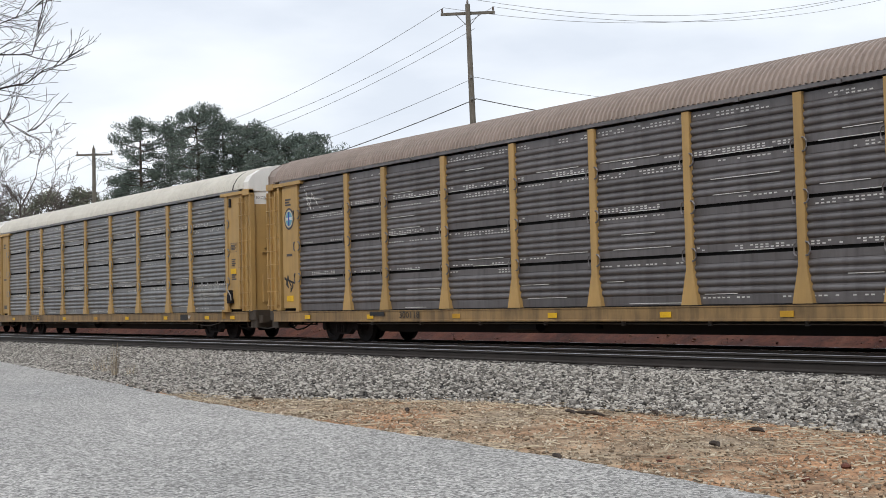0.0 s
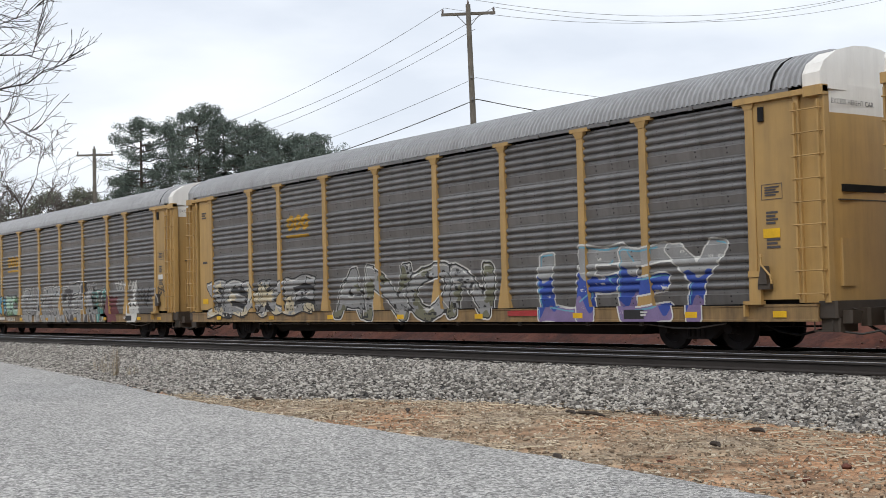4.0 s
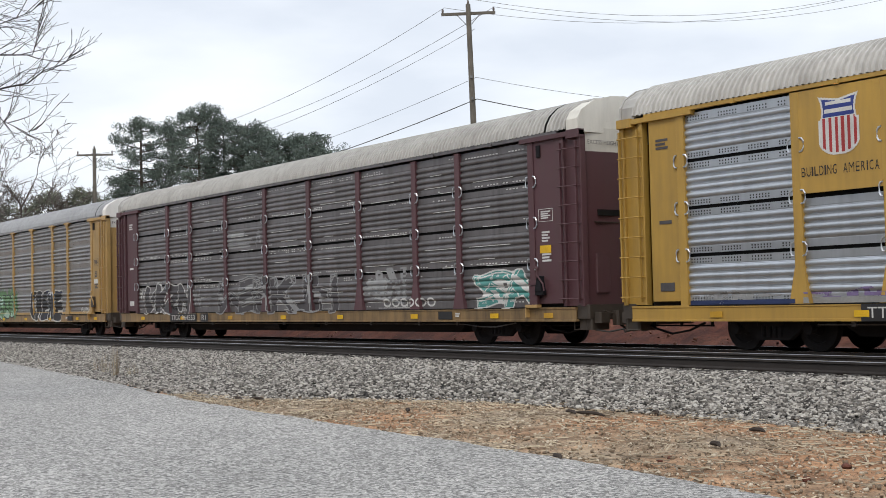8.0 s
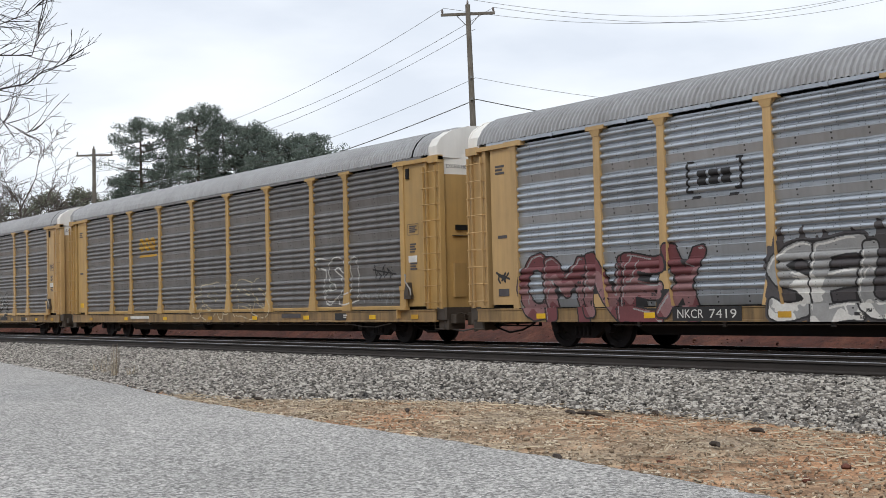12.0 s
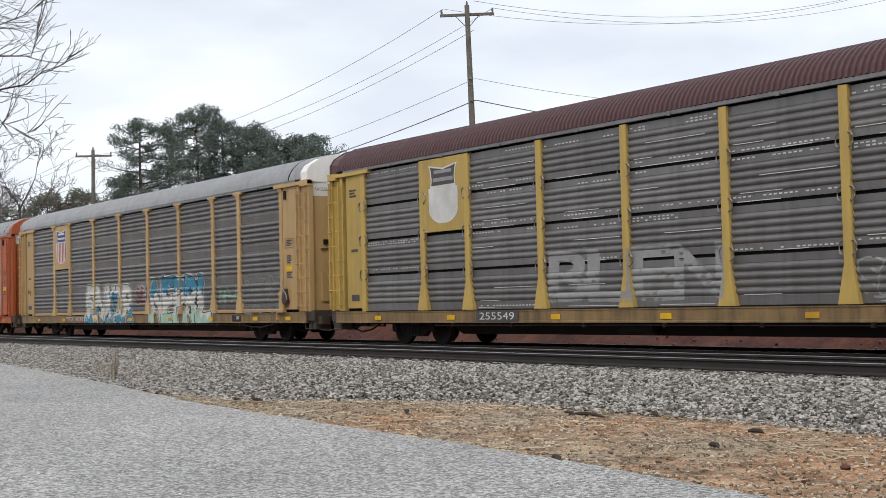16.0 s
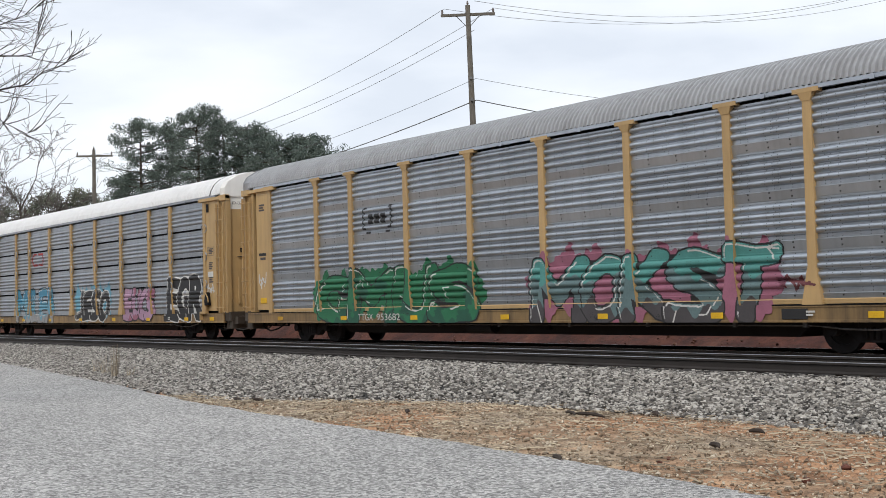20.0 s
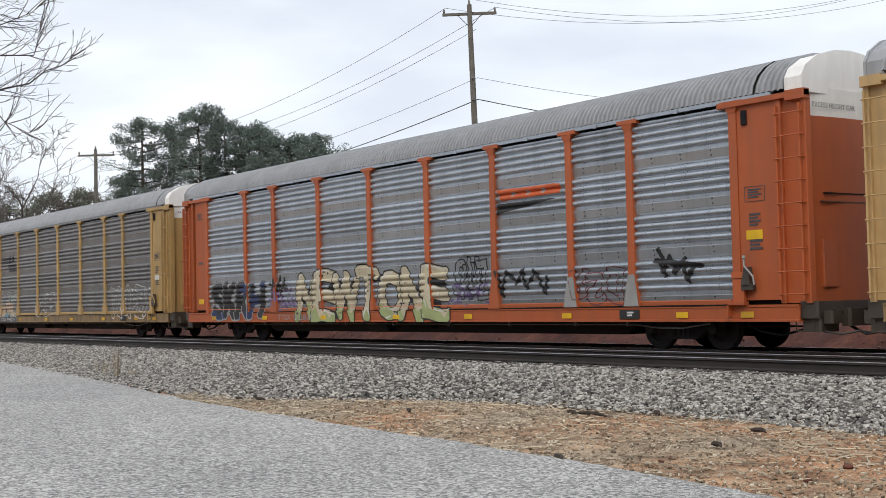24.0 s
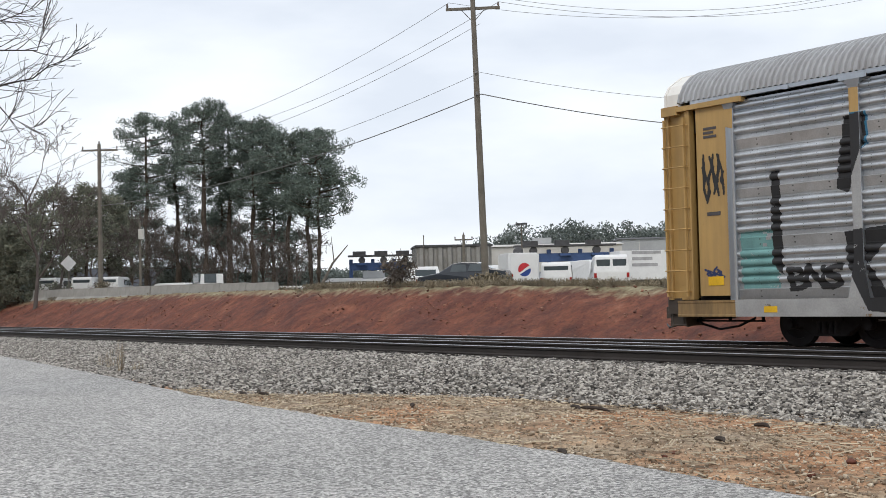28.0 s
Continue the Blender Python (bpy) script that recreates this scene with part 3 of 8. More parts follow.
def air_hose(sign):
    b = Build()
    b.tube([(sign * 13.5, -1.25, 0.52), (sign * 13.8, -1.22, 0.40), (sign * 14.1, -1.1, 0.36), (sign * 14.35, -0.9, 0.42)], 0.022, 6)
    b.tube([(sign * 13.6, -0.42, 0.66), (sign * 13.8, -0.45, 0.50), (sign * 14.0, -0.45, 0.40), (sign * 14.2, -0.42, 0.37), (sign * 14.35, -0.38, 0.40)], 0.028, 6)
    return b.mesh("air_hose")


def hose_trolley(sign):
    b = Build()
    b.tube([(sign * 11.6, -1.0, 0.50), (sign * 13.4, -1.0, 0.50)], 0.02, 5)
    b.tube([(sign * 11.8, -1.05, 0.56), (sign * 12.2, -1.08, 0.40), (sign * 12.7, -1.08, 0.33), (sign * 13.2, -1.05, 0.44), (sign * 13.6, -0.9, 0.58)], 0.026, 6)
    for x in (11.65, 12.5, 13.3):
        b.box(min(sign * x, sign * x) - 0.02, sign * x + 0.02, -1.03, -0.97, 0.48, 0.75)
    return b.mesh("hose_trolley")


PLATFORM = {s: end_platform(s) for s in (1, -1)}
COUPLER = {s: coupler(s) for s in (1, -1)}
HOSE = {s: air_hose(s) for s in (1, -1)}
TROLLEY = {s: hose_trolley(s) for s in (1, -1)}
WHEEL_R, WHEEL_BASE, TRUCK_X = 0.45, 1.778, 10.06


def side_frame_mesh():
    """Cast side frame of a three-piece truck with its spring nest."""
    b = Build()
    outer = [(-1.12, 0.50), (-1.12, 0.62), (-0.66, 0.66), (-0.40, 0.74), (0.40, 0.74), (0.66, 0.66), (1.12, 0.62), (1.12, 0.50), (0.72, 0.46), (0.38, 0.22), (-0.38, 0.22), (-0.72, 0.46)]
    v = [(x, y, z) for y in (-1.06, -0.90) for x, z in outer]
    n = len(outer)
    f = [tuple(reversed(range(n))), tuple(range(n, 2 * n))] + [(i, (i + 1) % n, n + (i + 1) % n, n + i) for i in range(n)]
    b.add(v, f)
    for s in (-1, 1):
        b.disc((s * WHEEL_BASE / 2, -1.06, WHEEL_R), "y", 0.115, 0.16, 14)
        b.box(s * 0.889 - 0.16, s * 0.889 + 0.16, -1.09, -0.92, 0.52, 0.62, c=0.02)
    for x in (-0.2, -0.07, 0.07, 0.2):
        b.tube([(x, -1.07, 0.28), (x, -1.07, 0.50)], 0.055, 8)
    b.box(-0.34, 0.34, -1.12, -0.92, 0.50, 0.58, c=0.02)
    return b.mesh("side_frame")


def wheelset_mesh():
    b = Build()
    prof = [(-0.815, 0.30), (-0.815, WHEEL_R), (-0.72, WHEEL_R + 0.004), (-0.705, WHEEL_R + 0.026), (-0.685, WHEEL_R + 0.02), (-0.68, 0.35), (-0.73, 0.30), (-0.745, 0.16), (-0.70, 0.12), (-0.70, 0.09)]
    for sgn in (1, -1):
        n, v, f = 26, [], []
        p = prof if sgn > 0 else [(-y, r) for y, r in prof]
        front = [(-0.79 * sgn, 0.29), (-0.775 * sgn, 0.14), (-0.84 * sgn, 0.12), (-0.84 * sgn, 0.0001)]
        p = list(reversed(front)) + p
        for k in range(n):
            a = 2 * math.pi * k / n
            v += [(math.cos(a) * r, y, math.sin(a) * r) for y, r in p]
        m = len(p)
        for k in range(n):
            for j in range(m - 1):
                f.append((k * m + j, k * m + j + 1, ((k + 1) % n) * m + j + 1, ((k + 1) % n) * m + j))
        b.add(v, f)
    b.tube([(0, -0.72, 0), (0, 0.72, 0)], 0.085, 10)
    return b.mesh("wheelset")


SIDE_FRAME = side_frame_mesh()
WHEELSET = wheelset_mesh()
BOLSTER = Build().box(-0.2, 0.2, -0.98, 0.98, 0.42, 0.66, c=0.03).mesh("bolster")
YELLOW = car_paint("rack_yellow", (0.44, 0.28, 0.10), 0.42, 0.3)
BRIGHT_YELLOW = car_paint("rack_bright_yellow", (0.43, 0.262, 0.05), 0.4, 0.2)
LEMON = car_paint("rack_lemon", (0.50, 0.345, 0.09), 0.36, 0.3)
PALE_YELLOW = car_paint("rack_pale_yellow", (0.49, 0.325, 0.145), 0.35, 0.2)
MAROON = car_paint("rack_maroon", (0.085, 0.034, 0.043), 0.35, 0.1)
ORANGE = car_paint("rack_orange", (0.42, 0.092, 0.022), 0.32, 0.15)
WHITE = car_paint("rack_white", (0.78, 0.77, 0.74), 0.22, 0.25)
GALV = car_paint("galvanised", (0.485, 0.52, 0.565), 0.30, 0.06, 0.33, 0.85, (0.07, 0.072, 0.078))
GALV_MID = car_paint("galvanised_mid", (0.37, 0.395, 0.43), 0.40, 0.06, 0.36, 0.75, (0.06, 0.062, 0.068))
GALV_WORN = car_paint("galvanised_worn", (0.30, 0.295, 0.295), 0.45, 0.10, 0.40, 0.6, (0.055, 0.05, 0.048))
GALV_BRIGHT = car_paint("galvanised_bright", (0.54, 0.57, 0.61), 0.26, 0.05, 0.32, 0.8, (0.06, 0.06, 0.062))
GALV_DIRTY = car_paint("galvanised_dirty", (0.235, 0.23, 0.23), 0.5, 0.10, 0.42, 0.6, (0.05, 0.046, 0.044))
GALV_SOOT = car_paint("galvanised_sooty", (0.25, 0.254, 0.26), 0.5, 0.12, 0.42, 0.6, (0.045, 0.042, 0.04))
GALV_BROWN = car_paint("galvanised_brown", (0.188, 0.178, 0.182), 0.6, 0.12, 0.42, 0.55, (0.035, 0.031, 0.03))
SILL_YELLOW = car_paint("sill_yellow", (0.31, 0.20, 0.085), 1.0, 0.7, dirt_rgb=(0.035, 0.027, 0.022))
END_GRIME = car_paint("end_grime", (0.045, 0.036, 0.028), 0.8, 0.4)
PIPE_GREY = plain("pipe_grey", (0.075, 0.078, 0.085), 0.6)
ROOF_GREY = car_paint("roof_galvanised", (0.36, 0.37, 0.385), 0.4, 0.1, 0.5, 0.25)
ROOF_WHITE = car_paint("roof_white", (0.74, 0.745, 0.75), 0.2, 0.1)
ROOF_CREAM = car_paint("roof_cream", (0.66, 0.64, 0.58), 0.3, 0.3)
ROOF_PALE = car_paint("roof_pale_grey", (0.50, 0.49, 0.465), 0.5, 0.2)
ROOF_BROWN = car_paint("roof_rusty_grey", (0.29, 0.235, 0.205), 0.5, 0.9)
ROOF_OXIDE = car_paint("roof_oxide_red", (0.08, 0.034, 0.038), 0.35, 0.1)
# Black for the shade behind panel gaps, also used for slots, seams and strips.
SLOT_BLACK = plain("gap_shade_and_seam_black", (0.012, 0.012, 0.012), 0.9, 0.0, 0.2)
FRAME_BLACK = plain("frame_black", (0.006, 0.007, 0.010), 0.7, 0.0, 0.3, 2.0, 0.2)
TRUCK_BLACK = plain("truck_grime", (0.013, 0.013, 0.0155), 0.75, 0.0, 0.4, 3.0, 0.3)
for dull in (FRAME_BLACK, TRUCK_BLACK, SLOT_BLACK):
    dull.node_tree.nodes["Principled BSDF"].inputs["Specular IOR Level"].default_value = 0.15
HOSE_BLACK = plain("rubber_hose", (0.02, 0.02, 0.02), 0.6)

# A black box added inside the car paints the interior shade seen through the gaps.
INNER = Build().box(-12.95, 12.95, -1.36, 1.36, 0.94, 4.93).mesh("interior_shade")
CLIP = {s: Build().tube([(s * 0.095, -1.505, 0.13), (s * 0.15, -1.50, 0.12), (s * 0.185, -1.49, 0.06), (s * 0.185, -1.49, -0.06), (s * 0.15, -1.50, -0.12), (s * 0.095, -1.505, -0.13)], 0.02, 5).mesh("clip") for s in (1, -1)}

# One row a car from the head of the train: posts, panels, roof, roof end, kind of side, label.
CARS = (
    (YELLOW, GALV_BROWN, ROOF_BROWN, WHITE, "slots", "yellow autorack with sooty panels and a rusty brown-grey roof"),
    (YELLOW, GALV_SOOT, ROOF_CREAM, WHITE, "slots", "yellow autorack with dark grey slotted panels and a cream roof"),
    (YELLOW, GALV_BROWN, ROOF_WHITE, WHITE, "slots", "yellow autorack with slotted dark panels, white roof and graffiti"),
    (YELLOW, GALV_DIRTY, ROOF_GREY, WHITE, "smooth", "yellow autorack with dirty grey panels and blue graffiti"),
    (YELLOW, GALV_DIRTY, ROOF_GREY, WHITE, "smooth", "yellow autorack with ribbed grey panels and a row of graffiti"),
    (BRIGHT_YELLOW, GALV_BRIGHT, ROOF_PALE, WHITE, "slots", "clean bright yellow autorack with bright perforated panels"),
    (MAROON, GALV_BROWN, ROOF_PALE, ROOF_CREAM, "slots", "maroon autorack with sooty slotted panels on a yellow sill"),
    (YELLOW, GALV_WORN, ROOF_GREY, WHITE, "smooth", "yellow autorack with grey panels and round white graffiti"),
    (PALE_YELLOW, GALV, ROOF_GREY, WHITE, "smooth", "pale yellow autorack with clean ribbed panels and red graffiti"),
    (YELLOW, GALV_DIRTY, ROOF_GREY, WHITE, "smooth", "yellow autorack with dirty panels and thin white graffiti"),
    (PALE_YELLOW, GALV_DIRTY, ROOF_GREY, WHITE, "smooth", "pale yellow autorack with a shield plate and faint graffiti"),
    (LEMON, GALV_DIRTY, ROOF_OXIDE, WHITE, "slots", "yellow autorack with slotted panels and a dark red roof"),
    (PALE_YELLOW, GALV_DIRTY, ROOF_GREY, WHITE, "smooth", "pale yellow autorack with a shield plate and blue graffiti"),
    (ORANGE, GALV_MID, ROOF_GREY, WHITE, "orange", "orange autorack with framed grey panels and blue graffiti"),
    (PALE_YELLOW, GALV, ROOF_GREY, WHITE, "smooth", "pale yellow autorack with clean ribbed panels and green graffiti"),
    (PALE_YELLOW, GALV_MID, ROOF_WHITE, WHITE, "slots", "pale yellow autorack with slotted panels and a white roof"),
    (PALE_YELLOW, GALV_DIRTY, ROOF_GREY, WHITE, "smooth", "pale yellow autorack with a large shield plate and white graffiti"),
    (ORANGE, GALV, ROOF_GREY, WHITE, "smooth", "orange autorack with ribbed grey panels and pale green graffiti"),
    (YELLOW, GALV_DIRTY, ROOF_GREY, WHITE, "smooth", "yellow autorack with sooty panels and pastel graffiti"),
    (YELLOW, GALV, ROOF_GREY, WHITE, "smooth", "last autorack, overpainted silver with huge black letters"),
)

PLATED = (5, 10, 11, 12, 16)
STRIPPED = (7, 9, 10, 12, 14, 17, 18)
strip_store = {}


def foot_strip(width):
    """The painted ledge along the foot of one side panel."""
    key = round(width, 2)
    if key not in strip_store:
        strip_store[key] = Build().sweep([(-1.40, 0.945), (-1.462, 0.945), (-1.462, 1.025), (-1.45, 1.04), (-1.40, 1.05)], (-width / 2 + 0.06, width / 2 - 0.06), True).mesh("foot_strip")
    return strip_store[key]


def make_truck(car, x):
    t = empty("truck", pose(x, 0, 0))
    t.parent = car
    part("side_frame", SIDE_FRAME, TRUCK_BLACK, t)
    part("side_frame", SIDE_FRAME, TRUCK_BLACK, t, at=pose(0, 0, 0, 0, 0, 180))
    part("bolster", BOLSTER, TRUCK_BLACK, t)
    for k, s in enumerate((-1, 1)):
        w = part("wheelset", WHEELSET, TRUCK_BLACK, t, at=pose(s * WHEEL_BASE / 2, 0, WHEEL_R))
        WHEELS[k].append(w)


WHEELS = ([], [])
AUTORACKS = []
for number, (paint, skin, roof, cap, kind, label) in enumerate(CARS):
    car = empty("autorack", pose(-36.3 - PITCH_CAR * number + PITCH_CAR / 2, 1.5, 0))
    tagged(car, label, "railroad car", "cars of the train")
    AUTORACKS.append(car)
    slots = kind == "slots"
    sill_paint = SILL_YELLOW if paint in (MAROON, YELLOW, PALE_YELLOW, LEMON) else paint
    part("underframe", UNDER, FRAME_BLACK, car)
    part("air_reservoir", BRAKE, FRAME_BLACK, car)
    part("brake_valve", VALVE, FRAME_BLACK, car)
    part("air_pipe", PIPE, PIPE_GREY, car)
    part("sill_dark_strip", SILL_STRIP, SLOT_BLACK, car)
    part("interior_shade", INNER, SLOT_BLACK, car)
    for s in (1, -1):
        part("side_sill", SILL, sill_paint, car, at=pose(0, 0, 0, 0, 0, 0 if s == 1 else 180))
        part("eave_rail", EAVE_RAIL, paint if slots and paint is BRIGHT_YELLOW else skin, car, at=pose(0, 0, 0, 0, 0, 0 if s == 1 else 180))
    part("roof", ROOF, roof, car)
    for s in (1, -1):
        part("roof_end", ROOF_END[s], ORANGE if number == 13 else cap if s > 0 or number in (1, 2, 8, 19) else roof, car)
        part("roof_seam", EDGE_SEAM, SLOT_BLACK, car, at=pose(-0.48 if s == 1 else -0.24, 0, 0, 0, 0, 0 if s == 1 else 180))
        for side in (0, 180):
            e = s if side == 0 else -s
            part("end_panel", END_PANEL[e], paint, car, at=pose(0, 0, 0, 0, 0, side))
            part("corner_post", END_POST[e], paint, car, at=pose(0, 0, 0, 0, 0, side))
            part("eave_bracket", BRACKET[e], paint, car, at=pose(0, 0, 0, 0, 0, side))
            lad = part("ladder", LADDER[e], paint, car, at=pose(0, 0, 0, 0, 0, side))
            for k in range(9):
                part("rung", RUNG[e], paint, lad, at=pose(0, 0, 1.12 + 0.43 * k))
        part("end_door", END_DOOR[s, False], paint, car)
        part("end_door_top", END_DOOR[s, True], cap, car, "white upper part of the end door")
        part("end_platform", PLATFORM[s], END_GRIME, car)
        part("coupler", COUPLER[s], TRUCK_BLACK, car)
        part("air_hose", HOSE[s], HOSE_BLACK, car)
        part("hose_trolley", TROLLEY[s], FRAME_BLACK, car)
        make_truck(car, s * TRUCK_X)
    for k, x in enumerate(POSTS):
        post_paint = GALV if number == 19 else paint
        for side in (0, 180):
            xx = x if side == 0 else -x
            p = part("post", POST[1 <= k <= 8 and kind != "orange", kind == "smooth"], post_paint, car, at=Matrix.Translation((xx, 0, 0)) @ pose(0, 0, 0, 0, 0, side))
            if slots and side == 0:
                for z in (1.96, 2.94, 3.92):
                    for e in (1, -1):
                        part("clip", CLIP[e], GALV_BRIGHT if number == 6 else skin, p, at=pose(0, 0, z))
    for k in range(9):
        a, b = POSTS[k] + 0.10, POSTS[k + 1] - 0.10
        for tier in range(4):
            me, z = panel_mesh(b - a, tier, slots)
            plated = (kind == "orange" and k in (1, 7)) or (number in PLATED and k == 1 and tier > 1)
            if plated:
                if tier in (0, 2):
                    low, high = (0.94, 4.92) if kind == "orange" else (2.99, 4.92)
                    if kind == "orange" and tier == 2:
                        continue
                    part("cover_plate", Build().box(a - 0.02, b + 0.02, -1.492, -1.44, low, high, c=0.01).mesh("cover_plate"), paint, car)
            else:
                part("panel", me, skin, car, at=pose((a + b) / 2, 0, z))
            part("panel", me, skin, car, at=pose(-(a + b) / 2, 0, z, 0, 0, 180))
        if number in STRIPPED:
            part("foot_strip", foot_strip(b - a), paint, car, at=pose((a + b) / 2, 0, 0))
# ---- writing, emblems and spray paint on the cars ----
def spray(name, rgb, rough=0.6, metal=0.0):
    """Sprayed paint, a little patchy and worn."""
    return plain(name, rgb, rough, metal, 0.14, 2.5, 0.0, 30)


SP = {
    "white": spray("spray_white", (0.60, 0.60, 0.585)), "black": spray("spray_black", (0.018, 0.018, 0.02)), "grey": spray("spray_grey", (0.28, 0.28, 0.275)),
    "silver": spray("spray_silver", (0.29, 0.295, 0.30)), "chrome": spray("spray_chrome", (0.53, 0.545, 0.565), 0.33, 0.75), "blue": spray("spray_blue", (0.03, 0.07, 0.33)), "navy": spray("spray_navy", (0.02, 0.035, 0.11)),
    "sky": spray("spray_sky", (0.13, 0.34, 0.46)), "teal": spray("spray_teal", (0.08, 0.27, 0.25)), "mint": spray("spray_mint", (0.36, 0.52, 0.43)), "green": spray("spray_green", (0.02, 0.16, 0.075)),
    "slate": spray("spray_slate", (0.12, 0.19, 0.20)), "deep_green": spray("spray_deep_green", (0.016, 0.095, 0.06)), "rose_pink": spray("spray_rose_pink", (0.42, 0.23, 0.29)), "azure": spray("spray_azure", (0.05, 0.23, 0.36)), "lime": spray("spray_lime", (0.33, 0.38, 0.17)), "pink": spray("spray_pink", (0.32, 0.12, 0.18)), "purple": spray("spray_purple", (0.20, 0.15, 0.30)), "red": spray("spray_red", (0.36, 0.03, 0.03)),
    "maroon": spray("spray_maroon", (0.15, 0.045, 0.052)), "rose": spray("spray_rose", (0.24, 0.125, 0.132)), "cream": spray("spray_cream", (0.52, 0.46, 0.33)), "yellow": spray("spray_yellow", (0.55, 0.42, 0.09)), "gold": spray("emblem_gold", (0.50, 0.28, 0.02)),
    "khaki": spray("spray_khaki", (0.15, 0.15, 0.10)), "dark": spray("spray_dark", (0.065, 0.06, 0.065)), "orange": spray("emblem_orange", (0.55, 0.10, 0.025)), "shield_blue": spray("emblem_blue", (0.02, 0.04, 0.21)),
    "ash": spray("spray_ash", (0.33, 0.335, 0.34)), "sea": spray("spray_sea", (0.16, 0.33, 0.33)), "rack": YELLOW, "sage": spray("spray_sage", (0.13, 0.25, 0.12)), "lilac": spray("spray_lilac", (0.40, 0.25, 0.36)),
    "petrol": spray("spray_petrol", (0.03, 0.17, 0.30)), "peach": spray("spray_peach", (0.50, 0.36, 0.26)), "reflector": spray("reflector_yellow", (0.70, 0.42, 0.01)),
}
CELL = 0.0125
glyph_store = {}


def glyph(ch):
    """A letter of the built-in font as a bitmap, 96 rows for a capital's height."""
    if ch not in glyph_store:
        me = text_mesh(ch, 1.0, 1.0, "LEFT")
        me.calc_loop_triangles()
        co = np.array([v.co for v in me.vertices])
        if not len(co):
            glyph_store[ch] = np.zeros((96, 44), bool)
            return glyph_store[ch]
        p = co[:, [0, 2]]
        lo, hi = p.min(0), p.max(0)
        k = 96 / (hi[1] - lo[1])
        w = max(4, int((hi[0] - lo[0]) * k))
        X, Z = np.meshgrid(lo[0] + (np.arange(w) + 0.5) / k, lo[1] + (np.arange(96) + 0.5) / k)
        bit = np.zeros((96, w), bool)
        for tri in me.loop_triangles:
            (ax, az), (bx, bz), (cx, cz) = (p[i] for i in tri.vertices)
            d = (bz - cz) * (ax - cx) + (cx - bx) * (az - cz)
            if abs(d) < 1e-12:
                continue
            u = ((bz - cz) * (X - cx) + (cx - bx) * (Z - cz)) / d
            v = ((cz - az) * (X - cx) + (ax - cx) * (Z - cz)) / d
            bit |= (u >= -1e-6) & (v >= -1e-6) & (u + v <= 1 + 1e-6)
        bpy.data.meshes.remove(me)
        glyph_store[ch] = bit
    return glyph_store[ch]


def grown(mask, r):
    """The mask made fatter by r steps of about 2.2 cm."""
    r *= 1.8
    out, n = mask.copy(), int(math.ceil(r))
    for dz in range(-n, n + 1):
        for dx in range(-n, n + 1):
            if dx * dx + dz * dz <= r * r and (dx or dz):
                a = mask[max(0, -dz):mask.shape[0] - max(0, dz), max(0, -dx):mask.shape[1] - max(0, dx)]
                out[max(0, dz):max(0, dz) + a.shape[0], max(0, dx):max(0, dx) + a.shape[1]] |= a
    return out


def squared(mask, r):
    """The mask made fatter by r steps, with sharp corners kept."""
    n = int(round(r * 1.6))
    for axis in (0, 1):
        out = mask.copy()
        for d in range(1, n + 1):
            if axis:
                out[:, d:] |= mask[:, :-d]
                out[:, :-d] |= mask[:, d:]
            else:
                out[d:] |= mask[:-d]
                out[:-d] |= mask[d:]
        mask = out
    return mask


ANGULAR = str.maketrans("OSCGUDQBPRJ", "XZKAVHMEFKL")


